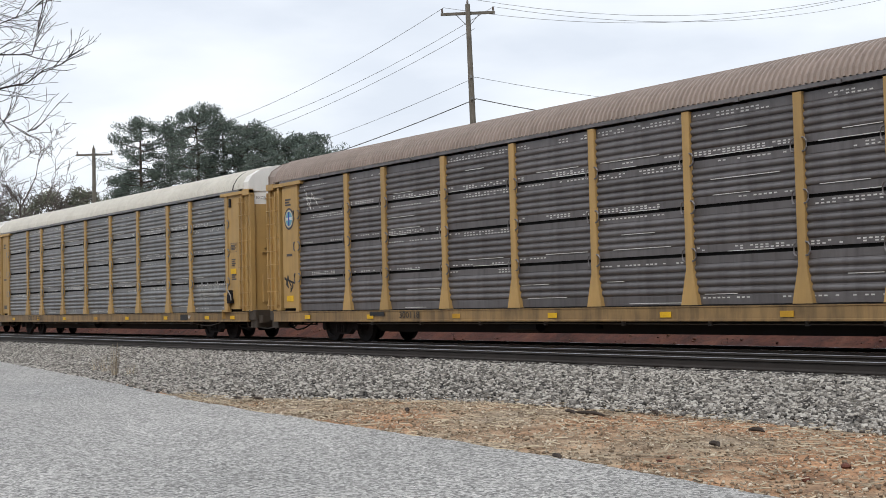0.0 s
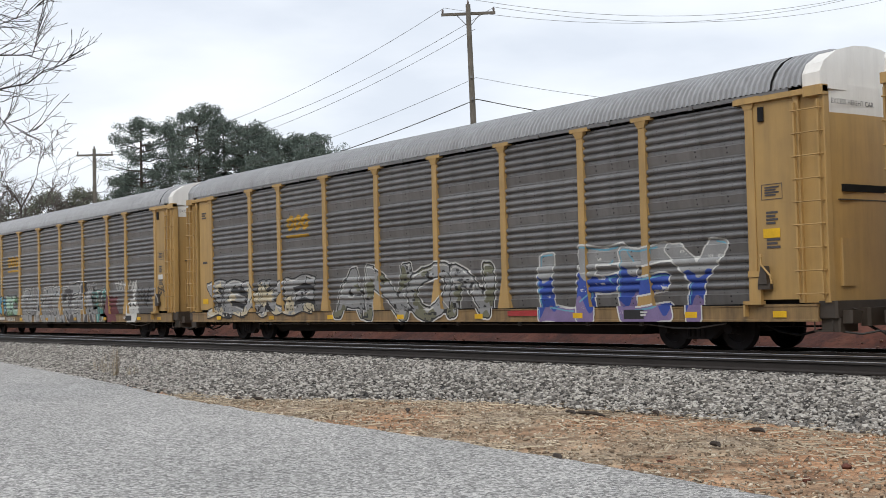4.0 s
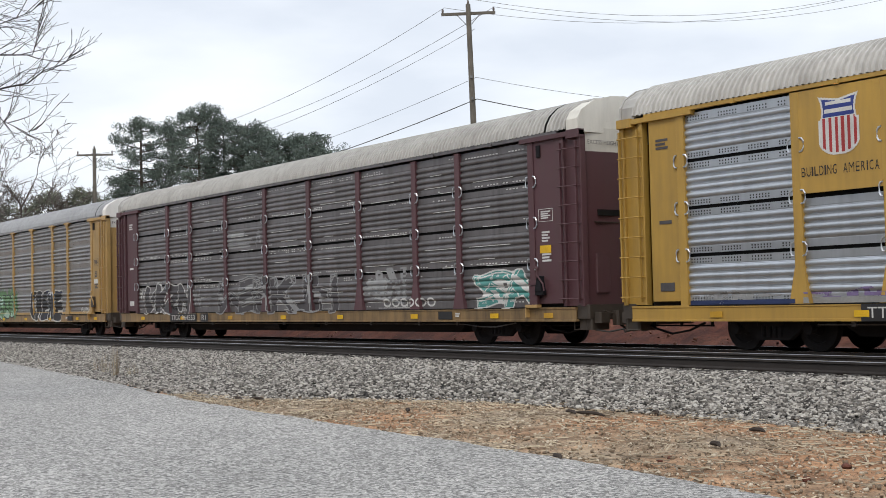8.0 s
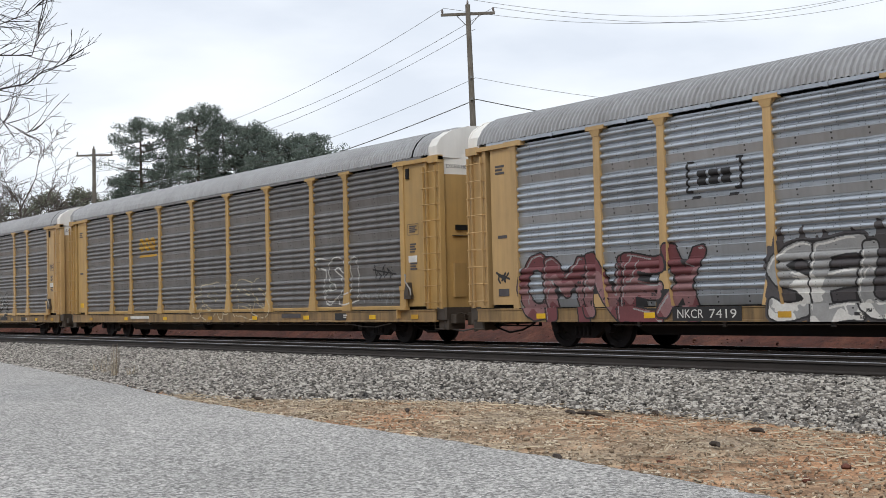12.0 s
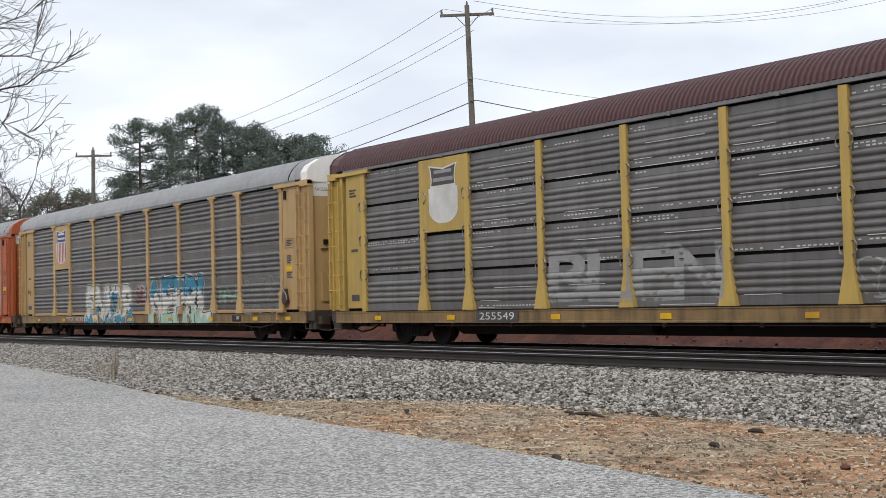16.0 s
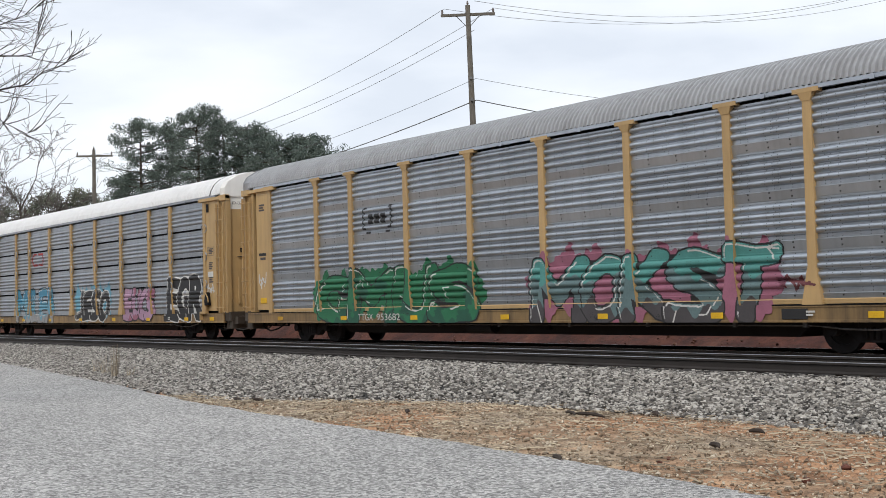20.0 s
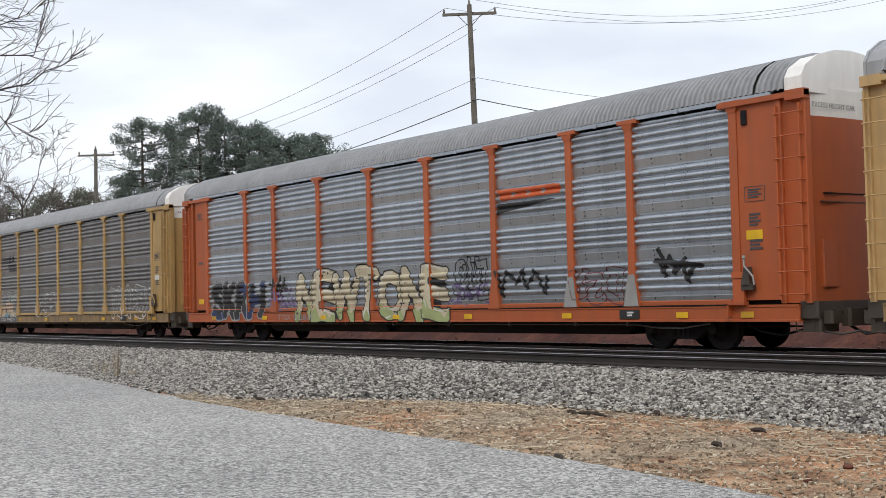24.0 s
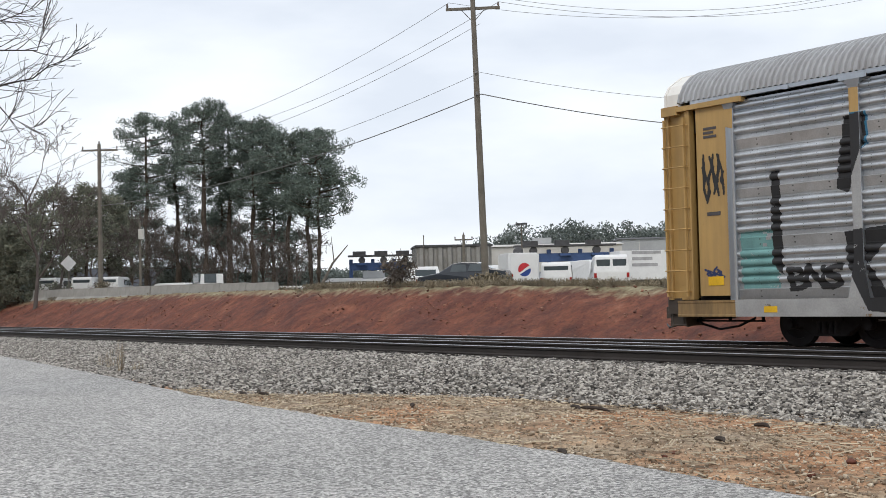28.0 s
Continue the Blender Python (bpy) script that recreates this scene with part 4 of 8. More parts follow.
class Canvas:
    """A patch of a car's side, in cells of 1.25 cm, to paint masks on; the paint follows the ribs, posts and sill."""

    def __init__(self, number, x0, x1, z0, z1):
        self.number, self.slots, self.kind = number, CARS[number][4] == "slots", CARS[number][4]
        self.i0, self.j0 = math.floor(x0 / CELL), math.floor(z0 / RES)
        self.nx, self.nz = math.ceil(x1 / CELL) - self.i0, math.ceil(z1 / RES) - self.j0
        self.x = (self.i0 + np.arange(self.nx) + 0.5) * CELL
        self.z = (self.j0 + np.arange(self.nz) + 0.5) * RES

    def blank(self):
        return np.zeros((self.nz, self.nx), bool)

    def letters(self, words, x0, x1, z0, z1, seed=0, wild=1.0, slant=0.0):
        """Letters side by side in a box, as one mask."""
        out = self.blank()
        for m in self.letter_list(words, x0, x1, z0, z1, seed, wild, slant):
            out |= m
        return out

    def letter_list(self, words, x0, x1, z0, z1, seed=0, wild=1.0, slant=0.0, lap=0.0):
        """Letters side by side in a box, each with its own tilt, size and wobble; with lap they overlap, some turned about, past reading."""
        rng = np.random.default_rng(seed + 100)
        out = []
        X, Z = np.meshgrid(self.x, self.z)
        n = len(words)
        wide = np.array([1.25 if c in "MW" else 0.5 if c in "I1!" else 1.0 for c in words]) * rng.uniform(1 - 0.15 * wild, 1 + 0.15 * wild, n)
        ends = x0 + (x1 - x0) * np.concatenate([[0], np.cumsum(wide) / wide.sum()])
        for k, ch in enumerate(words):
            if ch == " ":
                continue
            b = glyph(ch)
            a, c = ends[k] - 0.02 * wild, ends[k + 1] - 0.03 * (1 - wild * 0.8)
            if lap:
                turn = rng.integers(0, 4)
                b = b[::-1] if turn & 1 else b
                b = b[:, ::-1] if turn & 2 else b
                a, c = a - lap * (c - a) * rng.random(), c + lap * (c - a) * rng.random()
            lo = z0 + (z1 - z0) * 0.10 * wild * rng.random()
            hi = z1 - (z1 - z0) * 0.12 * wild * rng.random()
            sh = slant + 0.12 * wild * rng.uniform(-1, 1)
            u = (X - a - sh * (Z - lo) + 0.05 * wild * np.sin(Z * 5 + k)) / (c - a)
            w = (Z - lo + 0.06 * wild * np.sin(X * 4 + 2 * k)) / (hi - lo)
            u = u + 0.10 * wild * (w - 0.5) ** 2 * (1 if k % 2 else -1)
            ok = (u >= 0) & (u < 1) & (w >= 0) & (w < 1)
            iu = np.clip((u * b.shape[1]).astype(int), 0, b.shape[1] - 1)
            iw = np.clip((w * 96).astype(int), 0, 95)
            out.append(ok & b[iw, iu])
        return out

    def stroke(self, pts, r):
        X, Z = np.meshgrid(self.x, self.z)
        out = self.blank()
        for (ax, az), (bx, bz) in zip(pts, pts[1:]):
            dx, dz = bx - ax, bz - az
            t = np.clip(((X - ax) * dx + (Z - az) * dz) / max(1e-9, dx * dx + dz * dz), 0, 1)
            out |= (X - ax - t * dx) ** 2 + (Z - az - t * dz) ** 2 <= r * r
        return out

    def blob(self, cx, cz, rx, rz, seed=0, rough=0.25):
        X, Z = np.meshgrid(self.x, self.z)
        a = np.arctan2((Z - cz) / rz, (X - cx) / rx)
        d = np.hypot((X - cx) / rx, (Z - cz) / rz)
        return d < 1 + rough * (np.sin(5 * a + seed) * 0.5 + np.sin(9 * a + 2 * seed) * 0.3 + np.sin(14 * a + seed) * 0.2)

    def poly(self, *points):
        """A freehand shape through (x, z) points."""
        X, Z = np.meshgrid(self.x, self.z)
        out = self.blank()
        for (ax, az), (bx, bz) in zip(points, points[1:] + points[:1]):
            if az != bz:
                out ^= ((Z < az) != (Z < bz)) & (X < ax + (Z - az) * (bx - ax) / (bz - az))
        return out

    def rect(self, x0, x1, z0, z1):
        X, Z = np.meshgrid(self.x, self.z)
        return (X >= x0) & (X <= x1) & (Z >= z0) & (Z <= z1)

    def worn(self, mask, amount, seed=0):
        """The mask with grains flaked away."""
        rng = np.random.default_rng(seed + 7)
        h, w = mask.shape
        patch = np.kron(rng.random((h // 5 + 1, w // 10 + 1)), np.ones((5, 10)))[:h, :w]
        wide = np.kron(rng.random((h // 22 + 1, w // 44 + 1)), np.ones((22, 44)))[:h, :w]
        return mask & (0.6 * patch + 0.4 * wide + 0.1 * rng.random(mask.shape) > amount * 1.15 + 0.08 * (amount > 0))

    def code(self):
        """What each cell lies on: 0 panel, 1 post, 2 flared foot, 3 sill, 4 end sheet, 5 cover plate, 6 foot strip, -1 nothing."""
        X, Z = np.meshgrid(self.x, self.z)
        c = np.zeros(X.shape, int)
        flare = self.kind != "orange"
        for k, p in enumerate(POSTS):
            c[(abs(X - p) < 0.10)] = 1
            if flare and 1 <= k <= 8:
                c[(Z < 1.62) & (abs(X - p) < 0.10 + 0.13 * (1.62 - Z) / 0.69)] = 2
        c[(abs(X) > 12.05)] = 4
        if self.number in PLATED:
            c[(X > -8.93) & (X < -7.17) & (Z > 2.99)] = 5
        if self.kind == "orange":
            c[((X > -8.93) & (X < -7.17)) | ((X > 7.17) & (X < 8.93))] = 5
        if self.number in STRIPPED:
            c[(c == 0) & (Z < 1.03)] = 6
        c[Z < 0.94] = 3
        c[(Z < 0.60) | (abs(X) > 12.86) | (Z > 4.9)] = -1
        return c

    def depth(self, code, z):
        if code == 0:
            return -1.5 + panel_depth(z, self.slots) - 0.006
        if code == 2:
            return -1.5 - 0.025 * (1.62 - z) / 0.69 - 0.006
        return {1: -1.506, 3: -1.526, 4: -1.476, 5: -1.498, 6: -1.468}[code]

    def put(self, layers, name="graffiti", label=""):
        """Lays the masks, first on top, on the car as thin coats."""
        car, code = AUTORACKS[self.number], self.code()
        taken = self.blank()
        table = {}
        for mask, colour in layers:
            m = mask & ~taken & (code >= 0)
            taken |= mask
            v, f = [], []
            key = np.where(m, code, -9)
            for j in range(self.nz):
                row = key[j]
                if (row == -9).all():
                    continue
                cut = np.flatnonzero(np.diff(row)) + 1
                ends = np.concatenate([[0], cut, [self.nx]])
                za, zb = (self.j0 + j) * RES, (self.j0 + j + 1) * RES
                for a, b in zip(ends, ends[1:]):
                    q = row[a]
                    if q == -9:
                        continue
                    for zz in (za, zb):
                        if (q, zz) not in table:
                            table[q, zz] = self.depth(q, zz)
                    ya, yb = table[q, za], table[q, zb]
                    xa, xb = (self.i0 + a) * CELL, (self.i0 + b) * CELL
                    o = len(v)
                    v += [(xa, ya, za), (xb, ya, za), (xb, yb, zb), (xa, yb, zb)]
                    f.append((o, o + 1, o + 2, o + 3))
            if f:
                ob = part(name, mesh_of(v, f, name), SP[colour], car, label)
                if name in ("graffiti", "paint_patch"):
                    ob["kind"] = "stuff"


def piece(number, words, x0, x1, z0, z1, fill, line="black", rim=None, low=None, bold=1.5, seed=0, wild=1.0, wear=0.04, shine=None, cloud=None, slant=0.0, top=None, style="sharp"):
    """One painted piece: fat letters with an outline, and perhaps a rim, tones for foot and head, light edges and a cloud behind.
    style: sharp and past reading, round and past reading, read, or bubble, fat and round."""
    c = Canvas(number, x0 - 0.35, x1 + 0.35, max(0.60, z0 - 0.25), z1 + 0.35)
    body, edge = c.blank(), c.blank()
    rng = np.random.default_rng(seed + 500)
    X, Z = np.meshgrid(c.x, c.z)
    ink, light = c.blank(), c.blank()
    if style == "sharp":
        words = words.translate(ANGULAR)
    pad = 0.13 if style == "bubble" else 0.0
    for one in c.letter_list(words, x0 + pad, x1 - pad, z0 + pad, z1 - pad, seed, wild, slant, 0.22 if style in ("sharp", "round") else 0.0):
        fat = squared(one, bold * 0.8 + 1.6) if style == "sharp" else grown(one, bold + {"round": 2.6, "bubble": 2.3}.get(style, 2.1))
        u0, u1 = X[fat].min(), X[fat].max()
        for k in range(6 if style == "sharp" else 2):
            ax, az = rng.uniform(u0, u1), rng.uniform(z0, z1)
            bx, bz = ax + rng.uniform(-0.35, 0.35), az + rng.uniform(-0.5, 0.5)
            (ink if k > 1 else light)[:] |= c.stroke([(ax, az), (bx, bz), (bx + rng.uniform(-0.2, 0.3), bz + rng.uniform(-0.3, 0.1))], 0.018) & fat
        if rng.random() < 0.8 and style == "sharp":
            ax, az = rng.uniform(u0, u1), rng.uniform(z0, z1)
            d = rng.uniform(0.5, 2.0) * (1 if k % 2 else -1)
            wedge = (np.abs(X - ax + d * (Z - az)) < 0.10 + 0.12 * rng.random()) & (Z < az) & (Z > az - rng.uniform(0.2, 0.6))
            ink |= wedge & fat
        ring = grown(fat, 2.4 if style == "bubble" else 1.9)
        body = (body & ~ring) | fat
        edge = (edge & ~fat) | (ring & ~fat)
    edge |= body
    shut = ~squared(~squared(edge, 3), 3)
    shut[:7], shut[-7:], shut[:, :7], shut[:, -7:] = False, False, False, False
    edge |= shut
    inner = body & ~grown(~body, 1.6)
    rise = c.blank()
    rise[:-3, 2:] = ~inner[3:, :-2]
    light |= inner & rise & (np.sin(X * 2.3 + seed) + np.sin(Z * 3.1 + X) > -0.3)
    layers = [(c.worn(light & body, 0.04, seed + 9), shine or ("white" if fill not in ("white", "cream") else line or "grey"))]
    if line:
        layers.append((ink & body, line))
    if top:
        layers.append((c.worn(body & (Z > z0 + (z1 - z0) * (0.66 + 0.07 * np.sin(X * 4 + seed) + 0.04 * np.sin(X * 13))), wear, seed), top))
    if low:
        patch = c.blank()
        for k in range(int((x1 - x0) * 1.6) + 1 if not top else 0):
            patch |= c.blob(rng.uniform(x0, x1), rng.uniform(z0, z1), rng.uniform(0.15, 0.45), rng.uniform(0.12, 0.3), k, 0.3)
        layers.append((c.worn(body & (patch | (Z < z0 + (z1 - z0) * ((0.22 if top else 0.08) + 0.1 * np.sin(X * 3 + seed) + 0.08 * np.sin(X * 11)))), wear, seed), low))
    layers.append((c.worn(body, wear, seed), fill))
    if line:
        layers.append((edge, line))
    if rim:
        layers.append((grown(edge, 2.0), rim))
    if cloud:
        cl = c.blank()
        rng = np.random.default_rng(seed)
        for k in range(9):
            cl |= c.blob(x0 + (x1 - x0) * (k + 0.5) / 9, (z0 + z1) / 2 + rng.uniform(0.0, 0.25), (x1 - x0) / 12, (z1 - z0) * 0.50, k, 0.25)
        layers.append((cl, cloud))
    c.put(layers)


def outline_word(number, words, x0, x1, z0, z1, colour, seed=0, wide=1.0, bold=1.6, wear=0.10, fill=None):
    """A word in outline alone."""
    c = Canvas(number, x0 - 0.3, x1 + 0.3, max(0.60, z0 - 0.2), z1 + 0.3)
    body, ring = c.blank(), c.blank()
    for one in c.letter_list(words, x0, x1, z0, z1, seed, 1.0, 0.0, 0.12):
        fat = grown(one, bold + 1.0)
        rim = grown(fat, 1.2 + wide)
        ring = (ring & ~fat) | (rim & ~fat)
        body = (body & ~rim) | fat
    layers = [(c.worn(ring, wear, seed), colour)]
    if fill:
        layers.append((c.worn(body, wear, seed + 3), fill))
    c.put(layers)


def tag(number, x0, x1, z0, z1, colour, seed=0, r=0.022, turns=9):
    """A quick scribbled signature that cannot be read."""
    rng = np.random.default_rng(seed)
    c = Canvas(number, x0 - 0.1, x1 + 0.1, max(0.6, z0 - 0.1), z1 + 0.1)
    pts = [(x0 + (x1 - x0) * (k + 0.5 * rng.random()) / turns, z0 + (z1 - z0) * (rng.random() * 0.4 if k % 2 else 0.6 + 0.4 * rng.random())) for k in range(turns)]
    smooth = []
    for k in range(len(pts) - 1):
        (ax, az), (bx, bz) = pts[k], pts[k + 1]
        for s in (0, 0.33, 0.66):
            smooth.append((ax + (bx - ax) * s + 0.06 * math.sin(k * 2 + s * 5), az + (bz - az) * s))
    m = c.stroke(smooth, r) | c.stroke([(x0, (z0 + z1) / 2 + 0.1), (x1, (z0 + z1) / 2 - 0.05)][: 2 if seed % 2 else 1] or smooth, r)
    c.put([(m, colour)])


def flat_text(number, words, x, z, height, colour, width, back=None):
    """Stencilled characters on the sill or an end sheet, each group of them a part."""
    y = -1.531 if z < 0.95 else -1.478
    groups = words.split(" ")
    total = len(words) - 0.2 * (len(groups) - 1)
    at = x - width / 2
    for one in groups:
        w = width * len(one) / total
        me = text_mesh(one, height / 0.7)
        xs = [v.co.x for v in me.vertices]
        me.transform(Matrix.Diagonal((w / max(0.01, max(xs) - min(xs)) * 0.97, 1, 1, 1)))
        part("lettering", me, SP[colour], AUTORACKS[number], at=pose(at + w / 2, y, z))
        at += w + width * 0.8 / total
    if back:
        part("lettering_patch", Build().box(x - width / 2 - 0.12, x + width / 2 + 0.12, y + 0.002, y + 0.008, z - 0.06, z + height + 0.05), SP[back], AUTORACKS[number])


def bars(number, x0, x1, z0, z1, colour, rows=1, y=None):
    """Writing that is not lettered: plain bars."""
    y = y if y is not None else (-1.531 if z0 < 0.95 else -1.478)
    h = (z1 - z0) / (rows * 1.6)
    for k in range(rows):
        z = z1 - (k + 1) * h * 1.6 + 0.6 * h
        w = x1 - (x1 - x0) * 0.22 * (k % 2)
        part("lettering_bar", Build().box(x0, w, y - 0.003, y, z, z + h), SP[colour], AUTORACKS[number])


def shield(number, cx, cz, w, h, worn_out=False):
    """A plain shield emblem: dark top and upright stripes below, pale edge."""
    c = Canvas(number, cx - w, cx + w, cz - h, cz + h)
    X, Z = np.meshgrid((c.x - cx) / (w / 2), (c.z - cz) / (h / 2))
    half = np.where(Z > 0.78, 0.86 + 0.5 * (Z - 0.78), np.where(Z > 0.2, 0.80 + 0.2 * np.abs(Z - 0.5), np.where(Z > -0.5, 0.98 - 0.1 * (Z + 0.1) ** 2, 0.98 * np.sqrt(np.clip(1 - ((-Z - 0.5) / 0.5) ** 2 * 0.92, 0, 1)))))
    inside = (np.abs(X) < half) & (Z < 0.86 + 0.14 * np.abs(X)) & (Z > -1)
    core = inside & ~grown(~inside, 2)
    top = core & (Z > 0.28)
    bar = grown(c.rect(cx - w * 0.30, cx + w * 0.30, cz + h * 0.34, cz + h * 0.40), 0) | c.rect(cx - w * 0.34, cx + w * 0.34, cz + h * 0.21, cz + h * 0.27)
    stripes = core & (Z <= 0.24) & (np.mod((X + 1.0) * 3.35 + 0.25, 1) < 0.5)
    if worn_out:
        layers = [(bar & top, "grey"), (top, "dark"), (inside, "white")]
    else:
        layers = [(bar & top, "white"), (top, "shield_blue"), (stripes, "red"), (inside, "white")]
    c.put(layers, "emblem")


def bracket_emblem(number, cx, cz, w, h, colour):
    """A plain framed emblem: brackets round three blocks."""
    c = Canvas(number, cx - w, cx + w, cz - h, cz + h)
    for s in (-1, 1):
        c.put([(c.stroke([(cx + s * w * 0.40, cz + h * 0.48), (cx + s * w * 0.49, cz + h * 0.48), (cx + s * w * 0.49, cz - h * 0.30), (cx + s * w * 0.40, cz - h * 0.30)], 0.03), colour)], "emblem_bracket")
        c.put([(c.rect(cx + s * w * 0.34 - 0.12, cx + s * w * 0.34 + 0.12, cz - h * 0.5, cz - h * 0.42), colour)], "emblem_mark")
    for k in (-1, 0, 1):
        c.put([(c.rect(cx + k * w * 0.22 - w * 0.085, cx + k * w * 0.22 + w * 0.085, cz - h * 0.14, cz + h * 0.24), colour)], "emblem_block")


def block_emblem(number, cx, cz, w, h, colour):
    """Three plain blocks over a line."""
    c = Canvas(number, cx - w, cx + w, cz - h, cz + h)
    c.put([(c.rect(cx - w / 2, cx + w / 2, cz - h * 0.5, cz - h * 0.38), colour)], "emblem_line")
    for k in (-1, 0, 1):
        c.put([(c.blob(cx + k * w * 0.33, cz + h * 0.12, w * 0.15, h * 0.33, 0, 0.0) & ~c.blob(cx + k * w * 0.33, cz + h * 0.12, w * 0.06, h * 0.12, 0, 0.0), colour)], "emblem_block")


def stripe_emblem(number, x0, x1, z0, z1, colour):
    """Speed stripes with bars of lettering under them."""
    c = Canvas(number, x0 - 0.2, x1 + 0.2, z0 - 0.1, z1 + 0.1)
    h, w = z1 - z0, x1 - x0
    m = c.rect(x0 + w * 0.5, x0 + w * 0.64, z1 - h * 0.46, z1 - h * 0.02)
    for k in range(4):
        m |= c.rect(x0, x0 + w * 0.62, z1 - h * (0.16 + 0.11 * k), z1 - h * (0.10 + 0.11 * k))
    c.put([(m, colour)], "emblem")
    c.put([(c.rect(x0 + w * 0.70, x0 + w * 0.84, z1 - h * 0.40, z1 - h * 0.02), colour)], "emblem_block")
    for z in (z0 + h * 0.26, z0):
        c.put([(c.rect(x0 + w * 0.45, x1, z, z + h * 0.16), colour)], "lettering_bar")


def swoosh_emblem(number, x0, x1, z0, z1):
    """An orange slanted bar with a dark underline."""
    c = Canvas(number, x0 - 0.2, x1 + 0.2, z0 - 0.1, z1 + 0.1)
    X, Z = np.meshgrid(c.x, c.z)
    u, h = (X - x0) / (x1 - x0), z1 - z0
    top = (u > 0.0) & (u < 1.0) & (Z > z0 + h * 0.52 + 0.04 * u) & (Z < z1 - 0.02 * u) & (X - x0 > (z1 - Z) * 0.6)
    gap = (Z > z0 + h * 0.66) & (Z < z1 - h * 0.14) & (np.mod(u * 4.2, 1) < 0.22) & (u > 0.06) & (u < 0.92)
    under = (u > 0.0) & (u < 0.92) & (Z < z0 + h * 0.42) & (Z > z0 + h * 0.42 - h * 0.42 * (1 - u))
    c.put([(gap & top, "silver"), (top, "orange"), (under, "black")], "emblem")


def round_emblem(number, cx, cz, r, faded):
    """A round emblem with a pale cross on the end sheet."""
    y = -1.478
    car = AUTORACKS[number]

    def ring(radius, lift, colour, n=28):
        part("emblem", mesh_of([(cx + math.cos(a * 2 * math.pi / n) * radius, y - lift, cz + math.sin(a * 2 * math.pi / n) * radius * 1.15) for a in range(n)], [tuple(range(n))]), SP[colour], car)

    ring(r, 0.0, "grey" if faded else "dark")
    ring(r * 0.80, 0.003, "cream" if not faded else "grey")
    ring(r * 0.66, 0.006, "blue" if faded else "sky")
    part("emblem", Build().box(cx - r * 0.62, cx + r * 0.62, y - 0.009, y - 0.0075, cz - r * 0.14, cz + r * 0.14), SP["white"], car)
    part("emblem", Build().box(cx - r * 0.12, cx + r * 0.12, y - 0.0115, y - 0.010, cz - r * 0.72, cz + r * 0.72), SP["blue" if not faded else "white"], car)


LEVER_BRACKET = Build().box(-0.36, -0.02, -1.60, -1.48, -0.16, -0.04, c=0.02).prism([(-0.34, -1.58), (-0.06, -1.58), (-0.06, -1.5), (-0.34, -1.5)], -0.62, -0.17).mesh("lever_bracket")
LEVER_HOUSING = Build().prism([(-0.13, -1.62), (0.10, -1.62), (0.10, -1.47), (-0.13, -1.47)], -0.30, 0.05, ring2=[(-0.06, -1.60), (0.04, -1.60), (0.04, -1.47), (-0.06, -1.47)]).box(-0.16, 0.14, -1.60, -1.47, -0.40, -0.28, c=0.02).mesh("lever_housing")
BRAKE_LEVER = Build().tube([(-0.02, -1.63, 0.22), (-0.01, -1.65, 0.08), (0.10, -1.64, -0.04), (0.19, -1.63, -0.14), (0.21, -1.62, -0.30)], 0.02, 6).tube([(-0.02, -1.63, 0.22), (-0.03, -1.63, 0.28)], [0.04, 0.03], 6).mesh("brake_lever")
STEP_BRACKET = Build().box(-0.22, 0.22, -1.62, -1.48, 0.93, 1.0).box(-0.22, -0.18, -1.62, -1.48, 0.70, 0.95).mesh("step")
REFLECTOR = Build().box(-0.16, 0.16, -1.530, -1.523, -0.06, 0.06).mesh("reflector")
DATA_BOX = Build().box(-0.3, 0.3, -1.530, -1.522, -0.10, 0.10).mesh("data_panel")
PLACARD = Build().box(-0.2, 0.2, -1.482, -1.476, -0.09, 0.09).mesh("placard")
STENCIL = Build().box(-0.25, 0.25, -1.480, -1.476, -0.15, -0.14).box(-0.25, 0.25, -1.480, -1.476, 0.14, 0.15).box(-0.25, -0.24, -1.480, -1.476, -0.14, 0.14).box(0.24, 0.25, -1.480, -1.476, -0.14, 0.14).mesh("stencil_frame")
LATCH = Build().box(-0.07, 0.07, -1.52, -1.46, -0.14, 0.14, c=0.02).mesh("latch")
